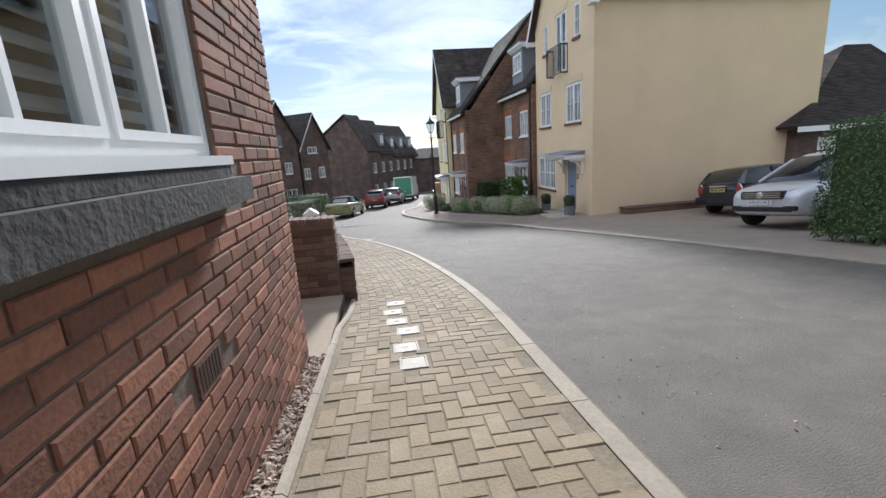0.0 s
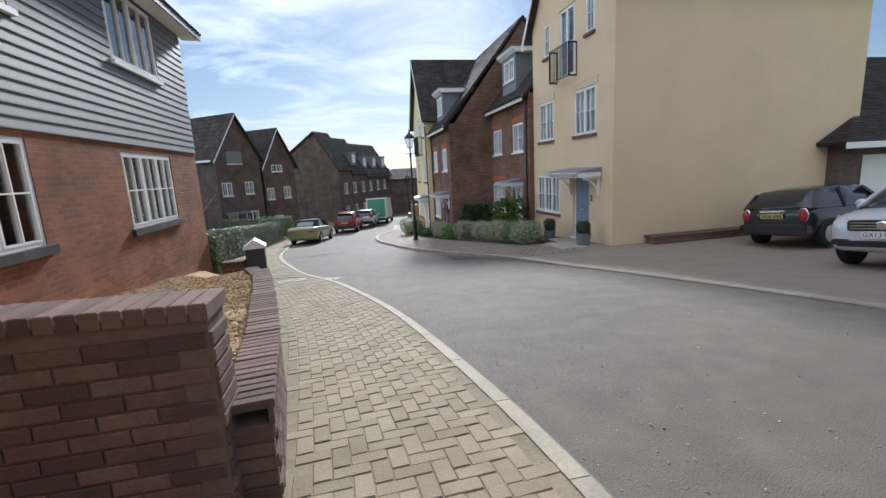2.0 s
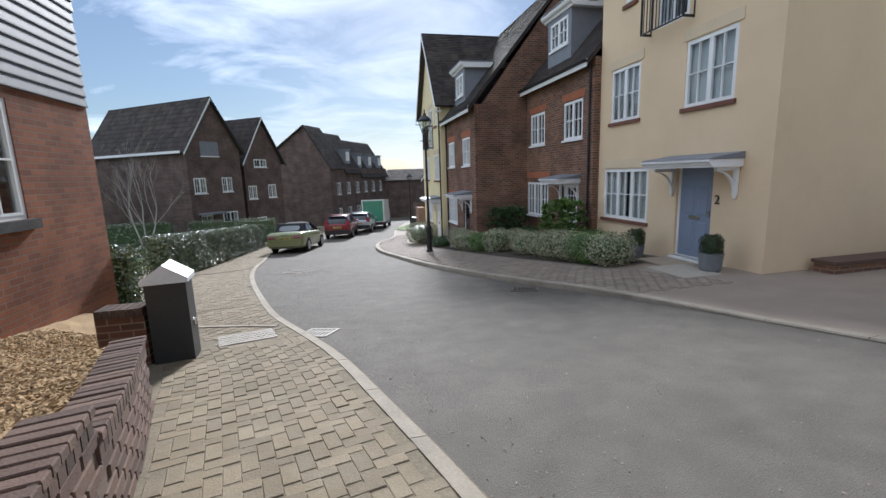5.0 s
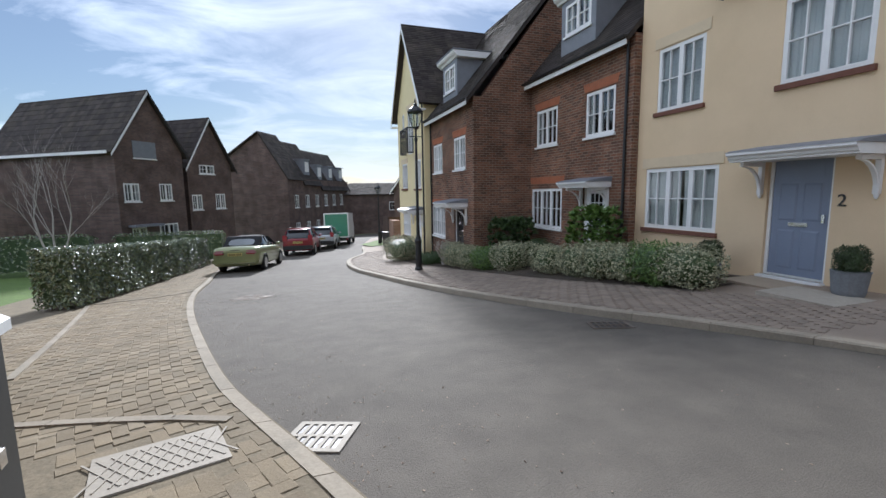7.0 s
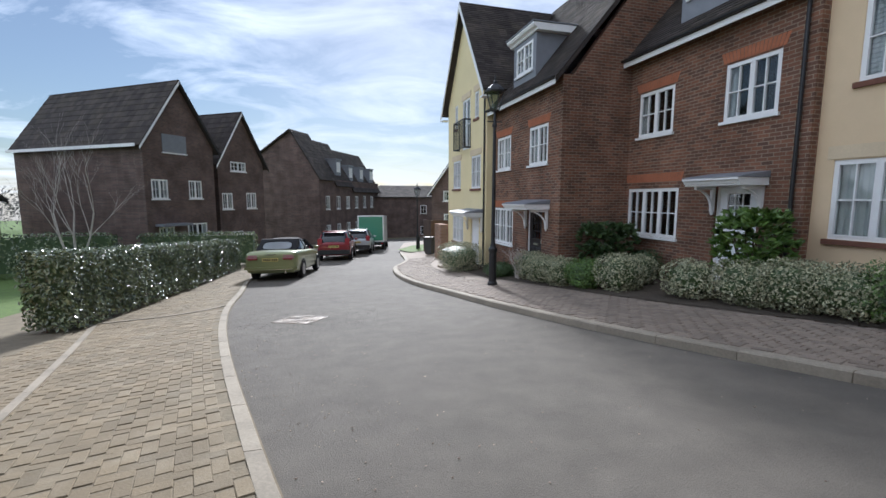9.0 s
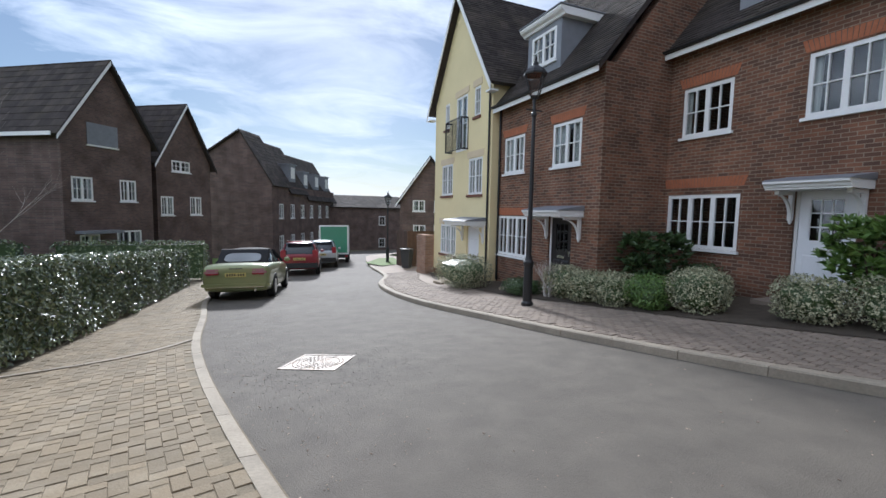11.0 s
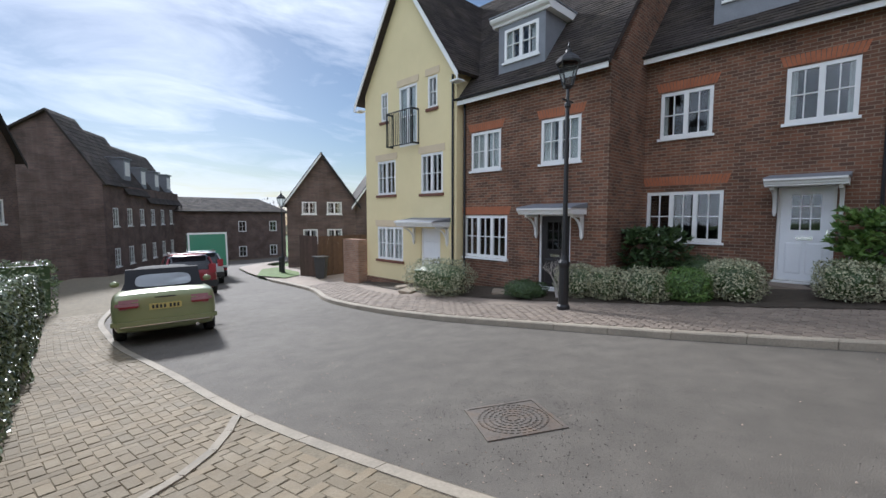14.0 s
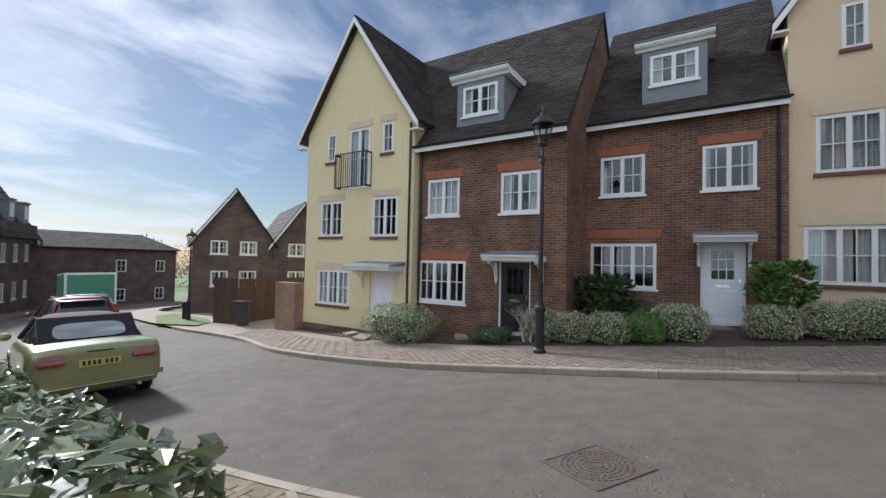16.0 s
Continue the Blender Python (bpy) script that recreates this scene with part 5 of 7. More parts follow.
part("coping", boxes((7.82, 13.6, 13.72, 14.13, -0.798, -0.74)), M_BRICKP, kw)


# ---- plants ----
def leaf_mat(name, c1, c2, rough=0.45, spec=0.5):
    m = bpy.data.materials.new(name)
    m.use_nodes = True
    n, l = m.node_tree.nodes, m.node_tree.links
    b = n["Principled BSDF"]
    b.inputs["Roughness"].default_value = rough
    b.inputs["Specular IOR Level"].default_value = spec
    geo = n.new("ShaderNodeNewGeometry")
    mx = n.new("ShaderNodeMix")
    mx.data_type = "RGBA"
    mx.inputs["A"].default_value = (*c1, 1)
    mx.inputs["B"].default_value = (*c2, 1)
    l.new(geo.outputs["Random Per Island"], mx.inputs["Factor"])
    l.new(mx.outputs["Result"], b.inputs["Base Color"])
    return m


# pale end of the mix carries whitish glints as leaf colour
M_LAUREL = leaf_mat("laurel_leaf_glint", (0.035, 0.06, 0.02), (0.25, 0.29, 0.14), 0.27, 1.0)
# real dark leaves; also colours hedge and shrub cores as the shade within
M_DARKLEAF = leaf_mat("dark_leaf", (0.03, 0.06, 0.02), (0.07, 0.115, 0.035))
M_VARIEG = leaf_mat("variegated_leaf", (0.09, 0.115, 0.05), (0.54, 0.52, 0.34), 0.45)
M_BRIGHT = leaf_mat("bright_leaf", (0.06, 0.13, 0.025), (0.16, 0.25, 0.06), 0.35)
M_PRIVET = leaf_mat("privet_leaf", (0.03, 0.07, 0.015), (0.09, 0.14, 0.03))
M_BOXLEAF = leaf_mat("box_leaf", (0.018, 0.035, 0.01), (0.05, 0.07, 0.02))
M_TWIG = mat("twig", (0.12, 0.09, 0.07), 0.9, vary=0.2)
M_BIRCH = mat("birch_bark", (0.42, 0.38, 0.34), 0.85, vary=0.3, scale=6, bump=0.4)


def leaf(bm, p, n, size, rng, wide=0.5, droop=0.2):
    """One folded pointed leaf at p that grows along n."""
    n = (n + Vector((rng.uniform(-1, 1), rng.uniform(-1, 1), rng.uniform(-0.7, 0.9))) * 0.75).normalized()
    side = n.cross(Vector((rng.uniform(-1, 1), rng.uniform(-1, 1), rng.uniform(-1, 1)))).normalized()
    up = side.cross(n)
    w = size * wide * 0.5
    a = bm.verts.new(p)
    b = bm.verts.new(p + n * size * 0.5 + side * w + up * size * 0.08)
    c = bm.verts.new(p + n * size - up * size * droop)
    d = bm.verts.new(p + n * size * 0.5 - side * w + up * size * 0.08)
    bm.faces.new((a, b, c))
    bm.faces.new((a, c, d))


def blade(bm, p, nrm, size, rng, wide=0.5, tilt=0.6):
    """One broad leaf at p whose upper face looks roughly along nrm, folded along its rib."""
    f = (nrm + Vector((rng.uniform(-1, 1), rng.uniform(-1, 1), rng.uniform(-1, 1))) * tilt).normalized()
    g = f.cross(Vector((rng.uniform(-1, 1), rng.uniform(-1, 1), rng.uniform(-1, 1)))).normalized()
    side = f.cross(g) * size * wide * 0.5
    a = bm.verts.new(p - g * size * 0.5)
    b = bm.verts.new(p - g * size * 0.08 + side + f * size * 0.07)
    c = bm.verts.new(p + g * size * 0.5 - f * size * 0.08)
    d = bm.verts.new(p - g * size * 0.08 - side + f * size * 0.07)
    bm.faces.new((a, b, c))
    bm.faces.new((a, c, d))


def hedge(x0, x1, y0, y1, high, label, seed, size=0.085, density=260, material=None, zf=None, turn=0.0, origin=None):
    """A clipped hedge: solid core coloured dark as inner shade and a shell of many leaves, with an uneven outline.
    Axis-aligned in its own frame.
    """
    rng = random.Random(seed)
    zf = zf or z_left
    cx, cy = (x0 + x1) / 2, (y0 + y1) / 2
    e = empty("hedge", pose(cx, cy, 0, 0, 0, turn), label, "hedge")
    ax, ay = (x1 - x0) / 2, (y1 - y0) / 2
    rot = Matrix.Rotation(radians(turn), 3, "Z")

    def ground_at(u, v):
        w = rot @ Vector((u, v, 0))
        return zf(cy + w.y)

    def bulge(u, v, z):
        return 0.11 * noise.noise(Vector((u * 1.3 + seed, v * 1.3, z * 1.3))) + 0.05 * noise.noise(Vector((u * 4, v * 4 + seed, z * 4)))

    bm = bmesh.new()
    ny = max(3, int(ay * 2 / 0.6))
    rings = []
    for i in range(ny + 1):
        v = -ay + 0.14 + (2 * ay - 0.28) * i / ny
        g = ground_at(0, v)
        rings.append([bm.verts.new(p) for p in ((-ax + 0.16, v, g + 0.12), (-ax + 0.12, v, g + high - 0.14), (ax - 0.12, v, g + high - 0.14), (ax - 0.16, v, g + 0.12))])
    for a, b in zip(rings, rings[1:]):
        for i in range(4):
            bm.faces.new((a[i], a[(i + 1) % 4], b[(i + 1) % 4], b[i]))
    bm.faces.new(rings[0][::-1])
    bm.faces.new(rings[-1])
    bmesh.ops.recalc_face_normals(bm, faces=bm.faces)
    part("shade_core", bm, M_DARKLEAF, e)
    bm = bmesh.new()
    faces = [(Vector((1, 0, 0)), 2 * ay * high), (Vector((-1, 0, 0)), 2 * ay * high), (Vector((0, 1, 0)), 2 * ax * high), (Vector((0, -1, 0)), 2 * ax * high), (Vector((0, 0, 1)), 4 * ax * ay)]
    for nrm, area in faces:
        for _ in range(int(area * density)):
            u, v, z = rng.uniform(-ax, ax), rng.uniform(-ay, ay), rng.uniform(0.05, high)
            if nrm.x:
                u = nrm.x * ax
            elif nrm.y:
                v = nrm.y * ay
            else:
                z = high
            p = Vector((u, v, z)) + nrm * (bulge(u, v, z) - rng.random() ** 2 * 0.16)
            # rounded shoulders
            k = max(0.0, z - high + 0.2) / 0.2
            p.x *= 1 - 0.1 * k * abs(u) / ax
            p.z += ground_at(u, v)
            blade(bm, p, nrm + Vector((0, 0, 0.45)), size * rng.uniform(0.6, 1.3), rng, 0.48, 0.75)
    lv = part("leaves", bm, material or M_LAUREL, e)
    lv["kind"] = "stuff"
    n = int(ay * 2 / 0.35)
    for i in range(n):
        for u in (-ax + 0.25, ax - 0.25):
            v = -ay + 0.2 + (2 * ay - 0.4) * i / max(1, n - 1)
            bm = bmesh.new()
            tube(bm, [(0.014, 0), (0.01, 0.4)], 5)
            bmesh.ops.translate(bm, verts=bm.verts, vec=(u, v, ground_at(u, v) - 0.06))
            part("stem", bm, M_TWIG, e)
    return e


def bush(x, y, rx, ry, high, material, label, seed, size=0.045, n=3000, zf=None, group="", name="shrub"):
    """A clipped rounded shrub: a lumpy dome packed with small leaves, over stems and a core coloured dark as inner
    shade.
    """
    rng = random.Random(seed)
    g = (zf or z_right)(x, y)
    e = empty(name, pose(x, y, g), label, "shrub", group)
    off = Vector((seed * 3.7, seed * 1.3, 0))

    def hull(d):
        k = 1 + 0.16 * noise.noise(d * 1.9 + off) + 0.09 * noise.noise(d * 5.0 + off)
        flat = 1 / max(0.6, (abs(d.x) ** 3 + abs(d.y) ** 3 + abs(d.z) ** 3) ** (1 / 3)) * 0.9
        return Vector((d.x * rx * k * flat, d.y * ry * k * flat, high * (0.47 + 0.53 * d.z * k * flat)))

    bm = bmesh.new()
    for _ in range(n):
        d = Vector((rng.gauss(0, 1), rng.gauss(0, 1), rng.gauss(0.1, 1))).normalized()
        p = hull(d)
        c = Vector((0, 0, high * 0.45))
        p = c + (p - c) * (1.04 - rng.random() ** 2 * 0.34)
        p.z = max(p.z, 0.02 + rng.random() * 0.05)
        if rng.random() < 0.12:
            leaf(bm, p, d + Vector((0, 0, 0.5)), size * rng.uniform(0.7, 1.4), rng)
        else:
            blade(bm, p, d + Vector((0, 0, 0.3)), size * rng.uniform(0.6, 1.3), rng, 0.55, 0.8)
    lv = part("leaves", bm, material, e)
    lv["kind"] = "stuff"
    bm = bmesh.new()
    bmesh.ops.create_icosphere(bm, subdivisions=3, radius=1.0)
    for v in bm.verts:
        p = hull(v.co.normalized())
        c = Vector((0, 0, high * 0.45))
        v.co = c + (p - c) * 0.75
        v.co.z = max(0.02, v.co.z)
    part("shade_core", bm, M_DARKLEAF, e)
    for i in range(4):
        bm = bmesh.new()
        tube(bm, [(0.015, -0.05), (0.01, high * 0.4)], 5)
        bmesh.ops.translate(bm, verts=bm.verts, vec=(rng.uniform(-0.2, 0.2) * rx, rng.uniform(-0.2, 0.2) * ry, 0))
        part("stem", bm, M_TWIG, e)
    return e


def big_leaf_shrub(x, y, r, high, label, seed, material, n=150):
    """A shrub of large hand-shaped leaves on stalks."""
    rng = random.Random(seed)
    e = empty("shrub", pose(x, y, z_right(x, y)), label, "shrub")
    bm = bmesh.new()
    for _ in range(n):
        a = rng.uniform(0, 6.283)
        h = rng.random() ** 0.7
        rad = r * math.sqrt(rng.random()) * (1.0 - 0.5 * max(0, h - 0.6))
        p = Vector((rad * math.cos(a), rad * math.sin(a), 0.15 + h * (high - 0.25)))
        out = Vector((math.cos(a), math.sin(a), 0.5)).normalized()
        for k in range(7):
            t = (k - 3) * 0.48
            d = Matrix.Rotation(t, 3, Vector((-out.x * 0.3, -out.y * 0.3, 1)).normalized()) @ out
            leaf(bm, p, d * 2.5, rng.uniform(0.13, 0.2), rng, 0.5, 0.35)
    lv = part("leaves", bm, material, e)
    lv["kind"] = "stuff"
    for i in range(7):
        a = rng.uniform(0, 6.283)
        bm = bmesh.new()
        tube(bm, [(0.02, -0.05), (0.012, high * 0.7)], 6)
        bmesh.ops.rotate(bm, verts=bm.verts, matrix=Matrix.Rotation(rng.uniform(-0.35, 0.35), 3, "X") @ Matrix.Rotation(rng.uniform(-0.35, 0.35), 3, "Y"))
        part("stem", bm, M_TWIG, e)


def bare_tree(x, y, z, high, seed, label, spread=0.5, name="tree"):
    """A leafless tree: tapering trunk, limbs that fork into fine twigs."""
    rng = random.Random(seed)
    e = empty(name, pose(x, y, z), label, "tree")

    def limb(bm, p, d, length, r, depth):
        q = p
        for s in range(3):
            d2 = (d + Vector((rng.uniform(-1, 1), rng.uniform(-1, 1), rng.uniform(-0.3, 0.7))) * 0.14).normalized()
            nxt = q + d2 * length / 3
            r2 = r * 0.82
            sides = 6 if r > 0.02 else 3
            m0 = d.to_track_quat("Z", "Y").to_matrix()
            m1 = d2.to_track_quat("Z", "Y").to_matrix()
            ra = [bm.verts.new(q + m0 @ Vector((r * math.cos(6.283 * i / sides), r * math.sin(6.283 * i / sides), 0))) for i in range(sides)]
            rb = [bm.verts.new(nxt + m1 @ Vector((r2 * math.cos(6.283 * i / sides), r2 * math.sin(6.283 * i / sides), 0))) for i in range(sides)]
            for i in range(sides):
                bm.faces.new((ra[i], ra[(i + 1) % sides], rb[(i + 1) % sides], rb[i]))
            q, d, r = nxt, d2, r2
            if depth < 4 and s > 0:
                for _ in range(2):
                    nd = (d + Vector((rng.uniform(-1, 1), rng.uniform(-1, 1), rng.uniform(-0.1, 0.7))) * spread * 1.3).normalized()
                    limb(bm, q, nd, length * rng.uniform(0.5, 0.72), r * 0.58, depth + 1)
        return q

    for k in range(3):
        bm = bmesh.new()
        a = k * 2.1
        limb(bm, Vector((0.06 * math.cos(a), 0.06 * math.sin(a), -0.2)), Vector((0.16 * math.cos(a), 0.16 * math.sin(a), 1)).normalized(), high * 0.62, 0.055, 1)
        part("trunk" if k == 0 else "limb", bm, M_BIRCH, e)


hedge(-5.95, -5.2, 21.95, 33.6, 1.32, "clipped glossy laurel hedge along the footway", 3, turn=-2.5, density=720, size=0.082)
hedge(-4.7, -3.78, 15.85, 16.45, 1.2, "dark glossy hedge at the corner of the boarded house", 4, density=520, size=0.08, zf=lambda y: z_left(y) - 0.02)
hedge(-9.6, -6.9, 36.0, 37.0, 1.6, "dark clipped hedge before the brick houses", 5, density=160, size=0.1)
hedge(-6.9, -4.6, 35.6, 36.6, 1.6, "dark clipped hedge before the brick houses", 6, density=160, size=0.1)
hedge(-11.0, -8.35, 23.6, 24.8, 1.3, "clipped laurel hedge at the edge of the lawn", 8)
hedge(6.95, 9.7, 5.6, 6.7, 1.95, "tall clipped green hedge beside the drive", 11, density=1100, size=0.055, material=M_PRIVET, zf=lambda y: z_right(7.5, y))
hedge(-17.4, -9.9, 34.6, 35.4, 1.7, "dark hedge at the far side of the lawn", 14, density=110, size=0.12)
hedge(-14, -9.5, 44.0, 45.2, 1.6, "dark hedge below the brick houses", 12, density=90, size=0.14)
for i, (x, y, rx, ry, h, mm) in enumerate((
        (3.1, 28.2, 0.75, 1.15, 1.0, M_VARIEG), (3.55, 25.6, 0.5, 0.5, 0.4, M_DARKLEAF), (4.0, 24.5, 0.45, 0.55, 0.8, M_VARIEG), (3.95, 23.75, 0.45, 0.45, 0.72, M_VARIEG), (4.0, 22.95, 0.45, 0.5, 0.7, M_VARIEG),
        (4.15, 22.2, 0.42, 0.42, 0.68, M_BRIGHT), (4.5, 21.5, 0.5, 0.5, 0.8, M_VARIEG), (4.8, 19.98, 0.45, 0.5, 0.72, M_VARIEG), (5.3, 21.9, 0.4, 0.4, 0.7, M_VARIEG))):
    bush(x, y, rx, ry, h, mm, "rounded variegated evergreen shrub beside the footway" if mm is M_VARIEG else "low green shrub among the variegated ones", 20 + i, group="shrubs along the footway", size=0.048, n=6500 if rx > 0.6 else 3400)
for i, y in enumerate((19.0, 18.35, 17.7, 17.05, 16.5)):
    bush(5.0 + 0.07 * i, y, 0.55, 0.55, 0.72 + 0.05 * (i % 2), M_VARIEG if i % 2 == 0 else M_BRIGHT if i == 3 else M_VARIEG, "variegated evergreen shrub in a clipped row", 40 + i, group="clipped row before the cream house", size=0.046, n=3800)
big_leaf_shrub(5.9, 19.7, 0.6, 1.6, "large glossy hand-leaved evergreen shrub by the white door", 61, M_BRIGHT, 170)
big_leaf_shrub(5.6, 23.4, 0.75, 1.5, "dark glossy evergreen shrub under the window", 62, M_DARKLEAF, 170)
bush(6.05, 22.6, 0.4, 0.5, 0.75, M_DARKLEAF, "dark green shrub against the brick house", 63)
bare_tree(-11.0, 34.0, z_left(34) - 0.1, 4.6, 5, "small bare birch tree on the lawn")
for p in pots:
    ball = bush(p.location.x, p.location.y, 0.2, 0.2, 0.42, M_BOXLEAF, "clipped box ball", 70, size=0.03, n=3200, name="topiary")
    ball.location.z += 0.29
    tagged(ball, "dark clipped box ball growing in a grey planter", "topiary", "topiary balls by the door")
# bare twiggy shrub by the dark door
bare_tree(3.75, 24.75, z_right(3.75, 24.75), 0.9, 17, "small bare twiggy shrub by the lamp post", 0.7, name="shrub")

# distant wooded skyline, haze put into the paler grey of its twigs
rng = random.Random(99)
bm = bmesh.new()
for i in range(90):
    cx, cy = rng.uniform(-80, 110), rng.uniform(110, 150)
    base = z_road(cy) - 1
    hh = rng.uniform(7, 12)
    for _ in range(420):
        d = Vector((rng.gauss(0, 1), rng.gauss(0, 1), rng.gauss(0.2, 0.8))).normalized() * rng.uniform(0.35, 1.0)
        p = Vector((cx + d.x * 4.6, cy + d.y * 3.5, base + hh * 0.55 + d.z * hh * 0.45))
        leaf(bm, p, d, rng.uniform(0.25, 0.7), rng, 0.45)
tagged(link("woodland", bm, mat("hazed_twigs", (0.2, 0.19, 0.18), 0.95, vary=0.2)), "bare woodland on the skyline, its twigs greyed to imitate haze", "trees", kind="stuff")


# ---- vehicles ----
def paint(name, c, rough=0.3, metal=0.3):
    return mat(name, c, rough, metal, vary=0.04, scale=4, coat=0.6)


M_LIME = paint("lime_metallic_paint", (0.25, 0.27, 0.125))
M_RED = paint("dark_red_paint", (0.2, 0.015, 0.022))
M_SILVER = paint("silver_paint", (0.62, 0.63, 0.65), 0.3, 0.25)
M_NAVY = paint("dark_navy_paint", (0.012, 0.014, 0.022), 0.25, 0.2)
M_PALECAR = paint("pale_blue_grey_paint", (0.42, 0.45, 0.48))
M_VANWHITE = paint("white_van_paint", (0.75, 0.76, 0.76), 0.4, 0.0)
M_VANGREEN = paint("green_panel_paint", (0.05, 0.23, 0.14), 0.45, 0.0)
M_TYRE = mat("tyre_rubber", (0.018, 0.018, 0.018), 0.85, vary=0.2)
M_ALLOY = mat("alloy", (0.5, 0.5, 0.5), 0.35, 0.8, vary=0.1)
M_CARGLASS = mat("tinted_glass", (0.02, 0.022, 0.025), 0.06, 0.0, vary=0.05, spec=0.8)
M_PALEGLASS = mat("rear_window_plastic", (0.5, 0.52, 0.53), 0.2, 0.0, vary=0.06)
M_HOOD = mat("black_soft_top", (0.012, 0.012, 0.013), 0.9, vary=0.2, bump=0.2)
M_TAIL = mat("tail_lens", (0.28, 0.03, 0.04), 0.2, vary=0.1)
M_TAILPALE = mat("pale_pink_lens", (0.34, 0.17, 0.18), 0.2, vary=0.1)
M_HEAD = mat("clear_lens", (0.7, 0.72, 0.75), 0.1, 0.2, vary=0.05)
M_PLATEY = mat("yellow_plate", (0.5, 0.4, 0.12), 0.5, vary=0.06)
M_PLATEW = mat("white_plate", (0.75, 0.75, 0.72), 0.5, vary=0.06)
M_TRIM = mat("black_plastic", (0.02, 0.02, 0.02), 0.6, vary=0.1)


def loft(bm, stations, ring, closed_ends=True):
    """Skin a row of rings. ring(station) gives the half outline from the keel to the crown, mirrored across x."""
    rows = []
    for st in stations:
        half = ring(st)
        pts = [(x, st[0], z) for x, z in half] + [(-x, st[0], z) for x, z in reversed(half)]
        rows.append([bm.verts.new(p) for p in pts])
    for a, b in zip(rows, rows[1:]):
        k = len(a)
        for i in range(k):
            bm.faces.new((a[i], a[(i + 1) % k], b[(i + 1) % k], b[i]))
    if closed_ends:
        bm.faces.new(rows[0][::-1])
        bm.faces.new(rows[-1])
    bmesh.ops.recalc_face_normals(bm, faces=bm.faces)
    for f in bm.faces:
        f.smooth = True


def soften(ob):
    """Round a lofted panel."""
    sub = ob.modifiers.new("rounding", "SUBSURF")
    sub.levels = sub.render_levels = 2


def car(m, label, col, length, width, belt, roof, body_st, cab_st, wheel_r, axles, top_mat=None, category="car", glass=None):
    """A car: nose towards +y in its own frame. body_st rows: (y, low, deck, half width); cab_st rows: (y, half width low, half width high, crown)."""
    e = empty("car", m, label, category)
    bm = bmesh.new()
    loft(bm, body_st, lambda s: [(s[3] * 0.8, s[1]), (s[3] * 0.95, s[1] + 0.05), (s[3], s[1] + (s[2] - s[1]) * 0.35), (s[3] * 0.995, s[1] + (s[2] - s[1]) * 0.72), (s[3] * 0.96, s[2] - 0.05), (s[3] * 0.88, s[2]), (s[3] * 0.4, s[2] + 0.02)])
    body = part("body", bm, col, e)
    soften(body)
    bm = bmesh.new()
    loft(bm, cab_st, lambda s: [(s[1], belt - 0.06), (s[1], belt), (s[2], s[3] - 0.06 * (s[3] - belt > 0.2)), (s[2] * 0.8, s[3] - 0.015)])
    cabin = part("cabin", bm, glass or M_CARGLASS, e, "dark tinted windows")
    mid = [s for s in cab_st if s[3] > roof - 0.12]
    bm = bmesh.new()
    loft(bm, mid, lambda s: [(s[2] * 0.99, s[3] - 0.075), (s[2] * 1.015, s[3] - 0.055), (s[2] * 0.85, s[3] + 0.005), (s[2] * 0.4, s[3] + 0.02)])
    soften(part("roof", bm, top_mat or col, e))
    # pillars at both sides
    for a, b in ((cab_st[0], mid[0]), (mid[-1], cab_st[-1])):
        for sx in (-1, 1):
            bm = bmesh.new()
            p = Vector((sx * a[1], a[0], belt if a[3] < roof - 0.12 else a[3] - 0.06))
            q = Vector((sx * b[2], b[0], b[3] - 0.06)) if b in mid else Vector((sx * b[1], b[0], belt))
            p = Vector((sx * a[2], a[0], a[3] - 0.06)) if a in mid else Vector((sx * a[1], a[0], belt - 0.02))
            d = q - p
            box(bm, -0.03, 0.03, -0.03, 0.03, 0, d.length, Matrix.Translation(p) @ d.to_track_quat("Z", "Y").to_matrix().to_4x4())
            part("pillar", bm, top_mat or col, e)
    ym = (mid[0][0] + mid[-1][0]) / 2
    for sx in (-1, 1):
        bm = bmesh.new()
        w = mid[0][1]
        p, q = Vector((sx * (w + 0.004), ym, belt - 0.02)), Vector((sx * (mid[0][2] + 0.004), ym, roof - 0.07))
        d = q - p
        box(bm, -0.025, 0.025, -0.03, 0.03, 0, d.length, Matrix.Translation(p) @ d.to_track_quat("Z", "Y").to_matrix().to_4x4())
        part("pillar", bm, M_TRIM, e)
    hw = max(s[3] for s in body_st)
    for y in axles:
        for sx in (-1, 1):
            bm = bmesh.new()
            tube(bm, [(wheel_r * 0.9, -0.1), (wheel_r, -0.07), (wheel_r, 0.07), (wheel_r * 0.9, 0.1)], 20)
            ob = part("wheel", bm, M_TYRE, e, "black tyre")
            ob.matrix_local = Matrix.Translation((sx * (hw - 0.1), y, wheel_r)) @ Matrix.Rotation(radians(90 * sx), 4, "Y")
            bm = bmesh.new()
            tube(bm, [(wheel_r * 0.66, 0.085), (wheel_r * 0.66, 0.103), (wheel_r * 0.5, 0.108), (wheel_r * 0.12, 0.118)], 16)
            part("rim", bm, M_ALLOY, ob, "silver alloy rim")
            bm = bmesh.new()
            arc = [(y + (wheel_r + 0.06) * math.cos(a), wheel_r + (wheel_r + 0.06) * math.sin(a)) for a in [math.pi * i / 10 for i in range(11)]]
            inner = [(y + wheel_r * 1.0 * math.cos(a), wheel_r + wheel_r * math.sin(a)) for a in [math.pi * i / 10 for i in range(10, -1, -1)]]
            prism(bm, arc + inner, "x", sx * (hw - 0.03) - 0.035, sx * (hw - 0.03) + 0.035)
            part("wheel_arch", bm, M_TRIM, e)
